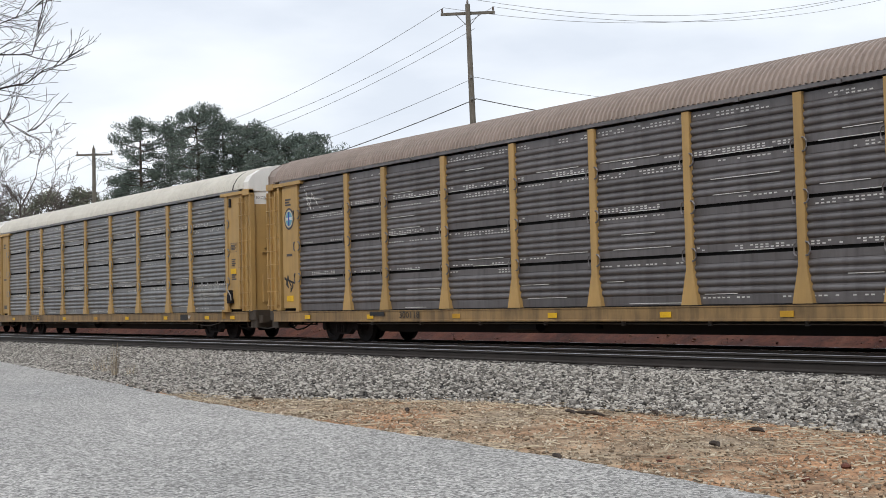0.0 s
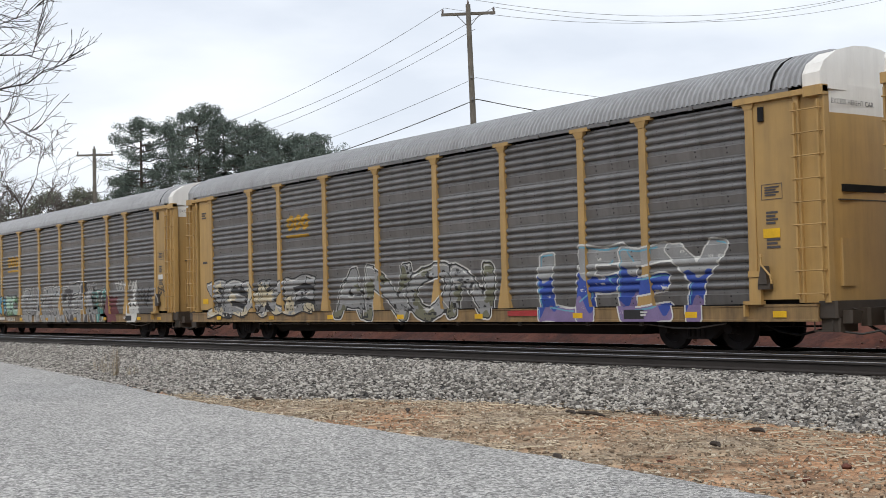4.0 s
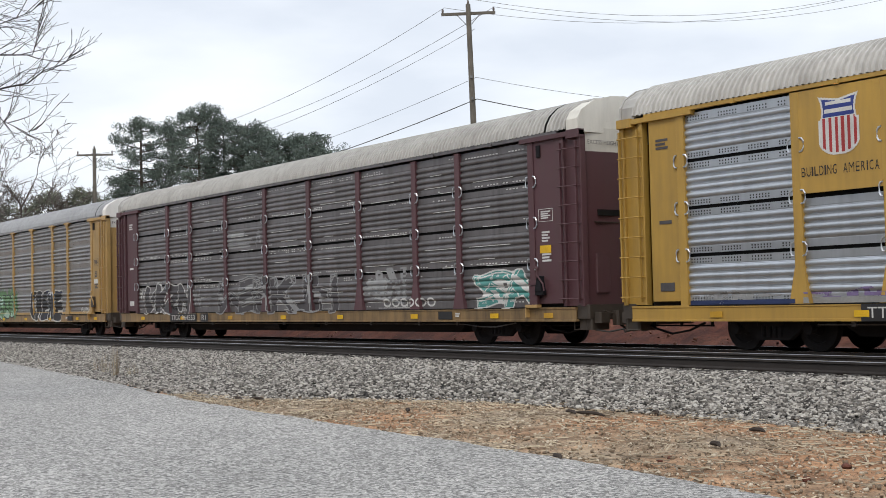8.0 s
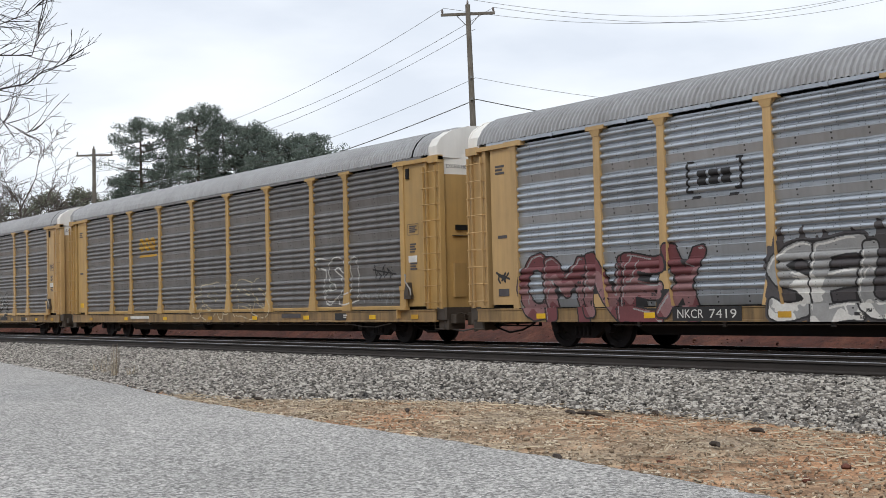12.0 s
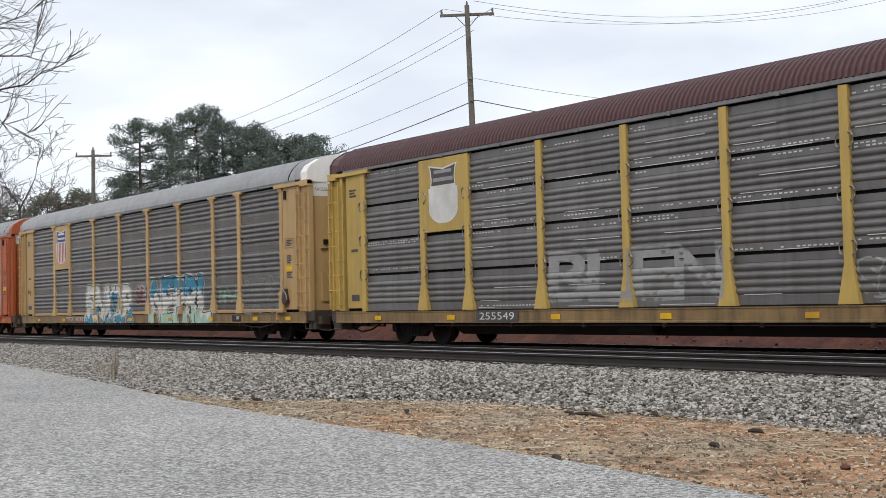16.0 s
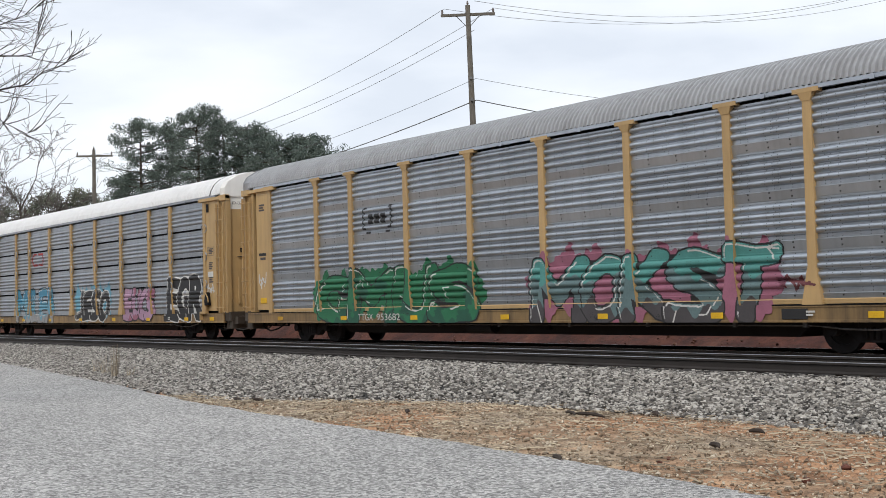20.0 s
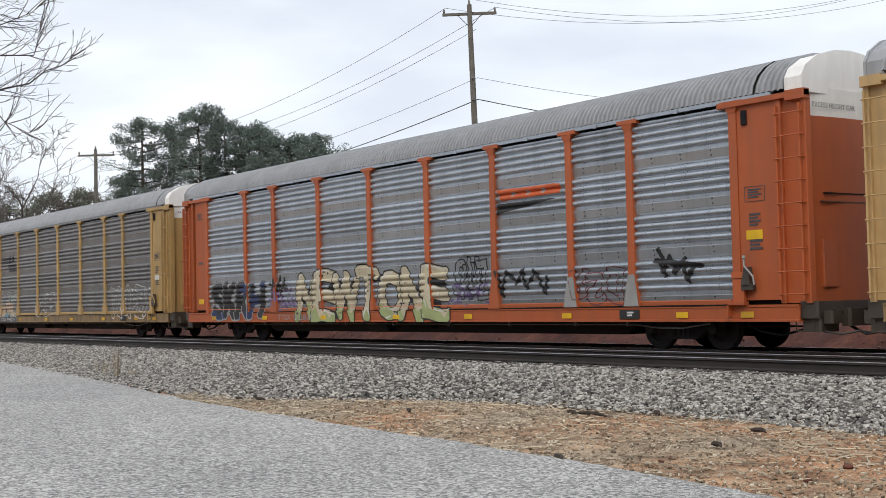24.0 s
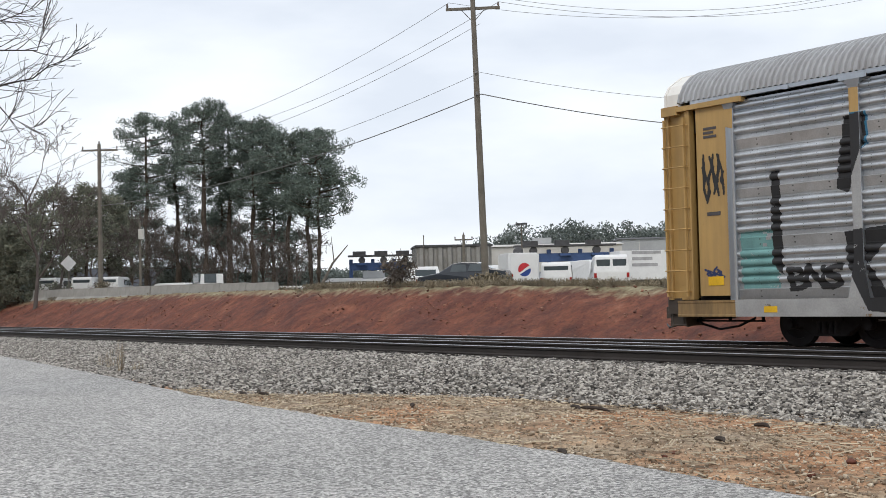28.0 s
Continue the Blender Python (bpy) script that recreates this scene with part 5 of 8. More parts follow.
for number, car in enumerate(AUTORACKS):
    paint, dark_text = CARS[number][0], "white" if CARS[number][0] is MAROON else "dark"
    rng = np.random.default_rng(number)
    for x in (-11.2, -7.6, -3.9, -0.1, 3.4, 6.9, 10.3, 12.4):
        part("reflector", REFLECTOR, SP["reflector"] if rng.random() < 0.8 else SP["gold"], car, at=pose(x + rng.uniform(-0.2, 0.2), 0, 0.74))
    part("data_panel", DATA_BOX, SP["black"], car, "black consolidated stencil panel", pose(9.0 + rng.uniform(-0.6, 0.4), 0, 0.76))
    bars(number, 8.9, 9.1, 0.70, 0.82, "white", 2, -1.534)
    if number != 13:
        part("lever_bracket", LEVER_BRACKET, paint, car, at=pose(12.25, 0, 1.62))
        part("lever_housing", LEVER_HOUSING, TRUCK_BLACK if rng.random() < 0.5 else END_GRIME, car, at=pose(12.28, 0, 1.62))
        part("brake_lever", BRAKE_LEVER, SP["grey"] if rng.random() < 0.5 else paint, car, at=pose(12.28, 0, 1.62))
    part("step", STEP_BRACKET, paint if paint is not MAROON else YELLOW, car, at=pose(12.0, 0, 0))
    part("stencil_frame", STENCIL, SP[dark_text], car, at=pose(12.45, 0, 3.1))
    bars(number, 12.28, 12.62, 3.0, 3.2, dark_text, 4)
    bars(number, 12.30, 12.58, 2.45, 2.72, dark_text, 4)
    bars(number, 12.30, 12.62, 1.98, 2.2, dark_text, 3)
    bars(number, -12.65, -12.3, 4.2, 4.45, dark_text, 3)
    bars(number, -12.6, -12.25, 2.6, 2.72, dark_text, 1)
    part("placard", PLACARD, SP["reflector"] if rng.random() < 0.6 else SP["white"], car, at=pose(12.42, 0, 2.3))
    part("placard", PLACARD, SP["reflector"] if rng.random() < 0.5 else SP[dark_text], car, at=pose(-12.42, 0, 1.32))
    part("latch", LATCH, TRUCK_BLACK, car, at=pose(12.25, 0, 4.62))
    me = text_mesh("EXCESS HEIGHT CAR", 0.14)
    me.transform(Matrix.Rotation(math.pi / 2, 4, "Z"))
    part("lettering", me, SP["dark"], car, at=pose(13.712, -0.6, 4.66))
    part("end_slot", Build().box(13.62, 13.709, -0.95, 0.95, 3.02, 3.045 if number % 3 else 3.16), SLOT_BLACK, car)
    part("end_hatch", Build().box(13.55, 13.70, -1.05, -0.62, 1.25, 2.15, c=0.02), paint, car)
    if number == 11:
        for k in range(9):
            y = -1.28 + 0.32 * k
            part("door_slat", Build().box(13.62, 13.77, y - 0.06, y + 0.06, 1.0, 4.5, c=0.02), paint, car)
            part("door_slat", Build().box(13.62, 13.77, y - 0.06, y + 0.06, 4.5, 5.6 - 0.25 * abs(y), c=0.02), WHITE, car, "rust-streaked white slat")
    part("end_seam", Build().box(13.60, 13.706, -1.05, 1.05, 2.86, 2.88), END_GRIME, car)

# Car by car, from the head of the train.
round_emblem(0, -12.42, 3.82, 0.30, False)
flat_text(0, "300118", -5.85, 0.70, 0.17, "black", 0.98)
bars(0, -7.8, -7.05, 0.70, 0.87, "black")
tag(0, -12.75, -12.15, 1.5, 2.2, "black", 3, 0.03, 5)
tag(0, -11.6, -10.4, 3.95, 4.7, "white", 5, 0.02, 4)
flat_text(1, "SOO 516403", -7.9, 0.68, 0.2, "black", 2.0)
tag(1, 9.6, 11.3, 1.1, 2.0, "grey", 9, 0.04, 14)
flat_text(2, "TTGX 940755", -6.78, 0.67, 0.19, "white", 2.4, "dark")
outline_word(2, "ZNSEMD", -11.8, -6.1, 1.0, 2.0, "lime", 1, 1.2, 2.6, 0.2, "khaki")
piece(2, "SKENE", -5.3, -0.5, 0.75, 1.95, "grey", "black", "silver", None, 1.4, 2, 0.7, 0.15, style="read")
piece(2, "OMCE", 0.2, 4.6, 0.98, 1.9, "rose", "black", None, "khaki", 1.4, 3, 0.8, 0.2, style="read")
piece(2, "DZEX", 4.6, 8.6, 1.0, 1.92, "khaki", "grey", None, "lime", 2.0, 4, 1.0, 0.25, "lime")
piece(2, "BNXE", 8.9, 11.8, 0.98, 1.9, "rose", "maroon", "silver", None, 2.0, 6, 1.0, 0.2)
bars(2, 5.0, 6.0, 0.67, 0.87, "red")
stripe_emblem(2, -6.85, -4.5, 3.1, 3.85, "black")
tag(2, -12.75, -12.2, 1.6, 3.9, "black", 8, 0.022, 15)
piece(3, "SEXKE", -12.0, -5.2, 0.85, 1.95, "silver", "black", None, "cream", 2.0, 11, 1.0, 0.1)
piece(3, "ANON", -3.7, 3.7, 0.75, 2.2, "silver", "black", "white", "khaki", 1.8, 12, 1.0, 0.12, style="read")
piece(3, "LFEY", 5.6, 11.2, 0.62, 2.2, "blue", "white", None, "purple", 2.0, 13, 0.7, 0.05, "sky", None, 0.0, "silver", "read")
block_emblem(3, -5.9, 3.6, 1.4, 0.75, "gold")
bars(3, 4.4, 5.5, 0.66, 0.87, "red")
piece(4, "AXDK", -12.3, -8.5, 0.70, 1.92, "grey", "black", None, "silver", 1.6, 21, 0.9, 0.1, style="read")
piece(4, "SO", -8.2, -6.4, 0.92, 1.92, "sky", "black", None, "azure", 2.0, 22, 0.6, style="bubble")
piece(4, "EC", -6.4, -4.6, 0.92, 1.98, "mint", "black", None, "sage", 2.0, 26, 0.6, style="bubble")
piece(4, "CHNCK", -3.9, 1.6, 0.62, 2.2, "silver", "black", "white", "grey", 2.6, 23, 0.8, 0.04, "white", None, 0.0, None, "read")
piece(4, "REPN", 1.8, 5.6, 0.62, 2.25, "silver", "black", "white", "dark", 2.6, 24, 0.9, 0.04, "white", None, 0.0, None, "read")
piece(4, "FXT", 5.5, 6.95, 0.62, 1.95, "teal", "dark", "silver", "khaki", 2.0, 25)
c4 = Canvas(4, 6.3, 10.6, 0.6, 2.4)
c4.put([(c4.stroke([(9.35, 1.25), (9.45, 1.32)], 0.05) | c4.stroke([(9.75, 1.3), (9.85, 1.25)], 0.05), "black"), (c4.blob(9.65, 0.95, 0.55, 0.58, 2, 0.08) | c4.stroke([(9.5, 1.9), (9.7, 2.15), (9.8, 1.85), (9.95, 2.2), (10.0, 1.8)], 0.06) | c4.stroke([(9.8, 1.5), (9.8, 1.8)], 0.10), "white"), (c4.blob(7.3, 1.1, 0.8, 0.62, 4, 0.3), "maroon")])
tag(4, 7.8, 9.6, 1.85, 2.3, "white", 27, 0.02, 12)
tag(4, 10.1, 11.5, 1.2, 2.0, "black", 28, 0.025, 14)
tag(4, 12.15, 12.8, 1.5, 2.1, "black", 29, 0.02, 9)
block_emblem(4, -5.3, 3.45, 1.7, 0.8, "gold")
flat_text(4, "988066", -5.5, 0.66, 0.18, "white", 1.4)
bars(4, -7.3, -6.4, 0.66, 0.84, "white")
shield(5, -8.05, 4.2, 0.9, 1.1)
flat_text(5, "852443", -5.6, 0.66, 0.2, "white", 1.3, "black")
flat_text(5, "TTGX", -7.1, 0.66, 0.2, "white", 0.95, "black")
cb = Canvas(5, -8.93, -7.17, 3.2, 3.6)
cb.put([(cb.letters("BUILDING AMERICA", -8.9, -7.2, 3.3, 3.48, 1, 0.0), "black")], "lettering")
bars(5, 5.3, 6.0, 0.67, 0.85, "maroon")
for k in range(9):
    c5 = Canvas(5, POSTS[k] + 0.1, POSTS[k + 1] - 0.1, 0.94, 1.3)
    c5.put([(c5.worn(c5.rect(POSTS[k], POSTS[k + 1], 0.94, 1.02 + 0.03 * (k % 3)), 0.05, k), ("navy", "grey", "dark")[k % 3]), (c5.worn(c5.blob(POSTS[k] + 1.2, 1.08, 0.9, 0.10, k, 0.5), 0.35, k), ("silver", "purple", "silver", "navy")[k % 4])], "paint_patch")
outline_word(6, "NKZN", -11.0, -7.2, 0.98, 1.9, "white", 31, 0.6, 4.2, 0.10, "dark")
outer = Canvas(6, -11.2, -7.0, 0.95, 1.5)
wedge = outer.blank()
for x in (-10.6, -9.7, -8.8, -7.8):
    wedge |= outer.stroke([(x, 1.35), (x + 0.35, 1.08)], 0.09)
outer.put([(outer.worn(wedge, 0.1), "white")])
tag(6, -11.7, -11.2, 1.4, 1.8, "white", 30, 0.03, 5)
tag(6, -6.9, -6.1, 1.1, 1.85, "silver", 33, 0.03, 7)
piece(6, "MEFKTH", -4.6, 2.9, 0.95, 2.0, "dark", "silver", None, None, 2.2, 32, 0.8, 0.0, "grey")
c6 = Canvas(6, 4.4, 9.0, 0.95, 2.1)
ray_mask, loops = c6.blank(), c6.blank()
for k in range(5):
    a = 2.5 + 0.32 * k - 0.8
    ray_mask |= c6.stroke([(6.7 + 0.5 * math.cos(a * 1.3), 1.25), (6.7 + 2.2 * math.cos(a), 1.25 + 0.75 * abs(math.sin(a)) + 0.1)], 0.16)
for k in range(6):
    loops |= c6.blob(5.6 + 0.42 * k, 1.12, 0.19, 0.12, 0, 0.0) & ~c6.blob(5.6 + 0.42 * k, 1.12, 0.13, 0.07, 0, 0.0)
c6.put([(loops, "white"), (c6.worn(ray_mask, 0.3), "silver")])
piece(6, "ZA", 9.85, 11.9, 1.02, 1.8, "teal", "white", None, None, 1.8, 34, 1.0, 0.15)
c6 = Canvas(6, -4.2, -1.7, 3.0, 3.8)
c6.put([(c6.worn(c6.rect(-4.1, -2.5, 3.08, 3.2) | c6.rect(-4.1, -2.3, 3.26, 3.38) | c6.rect(-4.1, -2.9, 3.45, 3.62) | c6.stroke([(-2.1, 3.1), (-1.9, 3.6), (-1.75, 3.2)], 0.05), 0.1), "silver")], "emblem")
flat_text(6, "TTGX 964553", -7.6, 0.67, 0.18, "white", 2.0, "black")
flat_text(6, "R1", -5.85, 0.67, 0.18, "white", 0.36, "black")
outline_word(7, "CESAM", -11.8, -7.5, 0.98, 2.1, "white", 41, 0.5, 2.4, 0.03)
piece(7, "DSSO", -1.4, 1.9, 0.72, 2.0, "sage", "black", None, "mint", 2.2, 42, 0.7, 0.03, "mint", "sage", 0.0, None, "bubble")
piece(7, "CREWE", 4.0, 8.3, 0.64, 2.05, "black", "white", None, None, 3.2, 43, 0.6, 0.0, "navy", None, 0.0, None, "bubble")
tag(7, 10.5, 11.7, 0.98, 1.25, "white", 44, 0.022, 12)
tag(7, -5.2, -4.4, 1.2, 1.5, "white", 45, 0.02, 6)
round_emblem(7, -12.45, 4.05, 0.28, True)
bars(7, -12.72, -12.15, 2.95, 3.1, "dark")
flat_text(7, "TTGX 986106", -6.15, 0.67, 0.18, "white", 2.3, "dark")
piece(8, "OMNEX", -11.8, -6.1, 0.62, 2.1, "rose", "black", None, "maroon", 2.0, 51, 0.9, 0.05, "silver", None, 0.0, "maroon", "read")
piece(8, "SEUN", -4.3, -0.2, 0.62, 2.1, "silver", "black", "dark", "white", 1.6, 52, 0.8, 0.04, "white", "dark", 0.0, None, "read")
piece(8, "SEUW", 0.4, 4.4, 0.62, 2.25, "rose", "black", "silver", "maroon", 1.8, 53, 0.8, 0.06, "white", None, 0.0, "silver", "read")
piece(8, "MENSEN", 5.0, 11.4, 0.62, 2.25, "silver", "dark", "maroon", "rose", 2.2, 55, 0.9, 0.06, "white", None, 0.0, "rose", "read")
piece(8, "AX", 10.6, 12.0, 0.62, 2.15, "rose", "black", None, "maroon", 2.6, 56, 1.0, 0.06, "white", "maroon")
bracket_emblem(8, -5.65, 3.5, 1.45, 0.78, "black")
flat_text(8, "NKCR 7419", -5.9, 0.68, 0.18, "white", 1.6, "black")
tag(8, -12.7, -12.2, 1.5, 1.9, "black", 57, 0.025, 7)
outline_word(9, "CSAKES", -1.6, 4.2, 0.8, 1.95, "cream", 61, 0.8, 2.6, 0.3)
outline_word(9, "LSL", 7.3, 9.5, 1.2, 2.4, "white", 62, 0.9, 2.2, 0.05)
tag(9, 10.4, 11.5, 1.75, 2.2, "black", 63, 0.02, 9)
tag(9, 9.7, 11.6, 1.1, 1.6, "silver", 64, 0.02, 16)
outline_word(9, "RSERE", -9.4, -3.2, 1.2, 1.9, "grey", 65, 0.5, 1.5, 0.5)
block_emblem(9, -5.45, 3.5, 1.6, 0.78, "gold")
bars(9, 5.2, 6.4, 0.66, 0.86, "dark")
bars(9, -7.0, -5.2, 0.68, 0.84, "white")
piece(10, "ASUS", -11.7, -7.0, 0.64, 2.05, "silver", "black", "white", "mint", 2.4, 71, 0.8, 0.08, "mint", None, 0.0, None, "read")
piece(10, "CMCE", -5.1, -1.2, 0.85, 2.05, "cream", "dark", None, "peach", 2.2, 72, 0.7, 0.15, style="read")
piece(10, "RXYN", -0.5, 5.8, 0.85, 2.05, "grey", "black", None, "dark", 1.2, 73, 1.0, 0.3, "white")
c10 = Canvas(10, -0.8, 6.2, 0.7, 2.4)
dots = c10.blank()
rng = np.random.default_rng(3)
for k in range(46):
    dots |= c10.blob(rng.uniform(-0.5, 5.9), rng.uniform(1.0, 2.3), 0.05 + 0.06 * rng.random(), 0.05 + 0.06 * rng.random(), k, 0.1)
c10.put([(dots, "silver")])
tag(10, -12.75, -12.15, 1.3, 2.0, "black", 74, 0.022, 9)
shield(10, -8.05, 4.02, 1.2, 1.55)
flat_text(10, "TTGX 996687", -5.5, 0.66, 0.2, "white", 2.3, "dark")
bars(10, 5.0, 6.1, 0.65, 0.86, "black")
c11 = Canvas(11, -4.3, 1.6, 0.95, 2.4)
c11.put([(c11.worn(grown(c11.letters("BLEN", -4.0, 1.3, 1.1, 2.2, 81, 0.15), 2.4), 0.14, 81), "silver")])
outline_word(11, "SUTL", 4.5, 6.4, 1.12, 1.75, "silver", 82, 0.6, 1.4, 0.2)
shield(11, -8.05, 3.98, 1.3, 1.55, True)
flat_text(11, "255549", -5.9, 0.68, 0.18, "white", 1.4, "dark")
bars(11, 5.0, 6.0, 0.67, 0.86, "maroon")
piece(12, "ENKOR", -5.1, 0.0, 0.64, 2.1, "white", "black", "white", "azure", 2.2, 91, 0.6, 0.03, "mint", None, 0.0, None, "read")
piece(12, "NEPRL", 1.7, 6.9, 0.64, 2.25, "white", "black", "white", "mint", 2.6, 92, 0.6, 0.03, "white", None, 0.0, "azure", "read")
piece(12, "SEU", 0.25, 1.35, 1.4, 2.05, "maroon", "silver", None, None, 0.2, 93, 0.4, style="read")
outline_word(12, "IMHA", 9.5, 11.7, 1.0, 2.05, "silver", 94, 1.0, 2.0, 0.15)
tag(12, 7.4, 9.0, 1.1, 1.9, "mint", 95, 0.02, 14)
tag(12, -12.75, -12.2, 1.9, 2.2, "black", 96, 0.022, 7)
shield(12, -8.05, 4.0, 1.3, 1.5)
flat_text(12, "TTGX 603828", -6.15, 0.68, 0.19, "white", 2.6)
piece(13, "KNOWR", -11.9, -6.1, 0.62, 2.05, "blue", "white", None, "navy", 2.2, 101, 0.7, 0.03, "sky", "pink", 0.0, "navy", "read")
piece(13, "CLOBE", -1.5, 3.9, 0.62, 1.98, "navy", "white", None, "black", 2.4, 102, 0.7, 0.03, "blue", "pink", 0.0, None, "read")
piece(13, "BULK", 4.4, 8.7, 0.62, 2.05, "black", "white", None, None, 3.4, 103, 0.6, 0.0, "dark", style="bubble")
tag(13, 9.3, 10.5, 1.1, 1.85, "black", 104, 0.03, 9)
tag(13, 8.3, 8.9, 1.6, 2.0, "white", 105, 0.02, 6)
swoosh_emblem(13, 4.3, 6.7, 3.25, 3.75)
flat_text(13, "TTGX 694902", -4.9, 0.66, 0.18, "silver", 2.2)
piece(14, "GMUS", -9.0, -1.1, 0.62, 2.0, "green", "black", None, "deep_green", 4.2, 111, 0.9, 0.02, "white", "green", 0.0, None, "read")
piece(14, "MOKST", 1.0, 8.1, 0.62, 2.1, "slate", "black", None, "dark", 3.0, 112, 0.9, 0.02, "white", "pink", 0.0, "teal", "read")
tag(14, 8.2, 9.1, 1.2, 1.5, "maroon", 113, 0.025, 7)
bracket_emblem(14, -5.7, 3.5, 1.45, 0.75, "black")
flat_text(14, "TTGX 953682", -5.6, 0.67, 0.19, "white", 2.15)
bars(14, -12.68, -12.2, 2.72, 2.86, "black")
tag(14, -12.75, -12.2, 1.7, 2.25, "white", 114, 0.02, 12)
piece(15, "MULEA", -8.8, -3.7, 0.64, 2.15, "sky", "black", None, "silver", 2.6, 121, 0.7, 0.03, "white", None, 0.0, "azure", "read")
piece(15, "JESO", -0.9, 3.0, 0.64, 2.0, "black", "white", None, None, 2.6, 122, 0.6, 0.0, "grey", "sky", 0.0, None, "bubble")
piece(15, "EUCS", 4.5, 7.6, 0.64, 2.0, "lilac", "black", None, "pink", 2.6, 123, 0.6, 0.02, "rose_pink", None, 0.0, None, "bubble")
piece(15, "EGR", 8.6, 11.7, 0.64, 2.35, "black", "white", None, None, 3.2, 124, 0.6, 0.0, "dark", None, 0.0, None, "bubble")
tag(15, 12.1, 12.7, 1.5, 2.0, "white", 125, 0.02, 8)
c15 = Canvas(15, -7.0, -4.8, 3.1, 4.05)
c15.put([(c15.worn(c15.stroke([(-5.95, 3.3), (-6.5, 3.3), (-6.7, 3.55), (-6.5, 3.8), (-6.1, 3.8)], 0.05) | c15.stroke([(-5.7, 3.3), (-5.3, 3.3), (-5.12, 3.55), (-5.3, 3.8), (-5.85, 3.8)], 0.05), 0.15), "red")], "emblem")
piece(16, "CUESLE", -11.9, -6.4, 0.72, 2.0, "silver", "black", "white", "sky", 2.2, 131, 0.7, 0.05, style="bubble")
piece(16, "RO", -4.9, -1.4, 0.76, 2.05, "yellow", "black", "white", "cream", 3.6, 132, 0.6, 0.02, style="bubble")
piece(16, "NXD", -1.0, 2.4, 0.76, 1.85, "lime", "black", None, "cream", 2.6, 134, 0.9, 0.1)
piece(16, "SPKXE", 3.0, 8.4, 0.76, 1.9, "mint", "dark", None, "khaki", 2.6, 135, 0.9, 0.12)
piece(16, "OXR", 8.9, 11.8, 0.8, 1.9, "silver", "black", None, "teal", 2.4, 136, 0.9, 0.1)
c16 = Canvas(16, -6.6, -4.8, 1.0, 2.1)
c16.put([(c16.worn(c16.blob(-5.7, 1.5, 0.7, 0.42, 3, 0.5), 0.3), "silver")])
shield(16, -8.0, 4.05, 1.25, 1.6)
c16 = Canvas(16, -6.5, -1.0, 4.0, 4.7)
c16.put([(c16.letters("BUILDING", -6.3, -4.45, 4.15, 4.5, 1, 0.0) | c16.letters("AMERICA", -3.9, -2.1, 4.15, 4.5, 1, 0.0), "black")], "lettering")
flat_text(16, "TTGX 158899", -5.45, 0.68, 0.19, "white", 2.3, "dark")
piece(17, "SKRH", -11.6, -7.7, 0.64, 2.0, "black", "silver", None, "navy", 2.4, 141, 0.6, 0.0, "dark", style="bubble")
piece(17, "NEWTONE", -5.6, 2.3, 0.62, 2.1, "cream", "black", None, "lime", 2.0, 142, 0.9, 0.03, "white", None, 0.0, "cream", "read")
c17 = Canvas(17, -7.9, 4.2, 0.95, 1.7)
c17.put([(c17.worn(c17.blob(3.2, 1.25, 0.8, 0.3, 3, 0.5) | c17.blob(-6.6, 1.3, 0.8, 0.35, 3, 0.5), 0.45), "purple")])
outline_word(17, "SNUZ", 2.6, 3.95, 1.2, 2.2, "black", 143, 0.6, 0.6, 0.0, None)
tag(17, 4.2, 6.5, 1.2, 2.2, "black", 144, 0.05, 9)
tag(17, -7.4, -6.2, 1.3, 2.1, "black", 145, 0.035, 8)
outline_word(17, "RSD", 7.2, 8.7, 1.05, 1.8, "maroon", 146, 0.4, 0.5, 0.2)
tag(17, 9.7, 11.0, 1.4, 2.2, "black", 147, 0.055, 7)
swoosh_emblem(17, 4.4, 6.75, 3.25, 3.85)
flat_text(17, "TTGX 952839", -5.65, 0.67, 0.17, "silver", 2.2)
for x in (7.07, 9.03):
    c17 = Canvas(17, x - 0.3, x + 0.3, 0.94, 1.66)
    c17.put([(c17.code() == 2, "grey")], "paint_patch")
piece(18, "UAK", -9.4, -4.6, 0.64, 2.0, "peach", "black", "white", "sky", 2.8, 151, 0.9, 0.05, "mint", None, 0.0, "silver", "read")
outline_word(18, "MB", -1.3, 1.0, 0.95, 1.85, "white", 153, 0.9, 2.4, 0.1)
outline_word(18, "STERS", 2.8, 7.3, 1.0, 1.9, "silver", 154, 0.4, 1.6, 0.4)
outline_word(18, "TUTHER", 7.7, 11.9, 0.8, 2.0, "white", 155, 1.0, 0.8, 0.15)
stripe_emblem(18, -6.85, -4.5, 3.1, 3.9, "black")
flat_text(18, "TTGX 994274", -5.7, 0.65, 0.18, "white", 2.15, "dark")
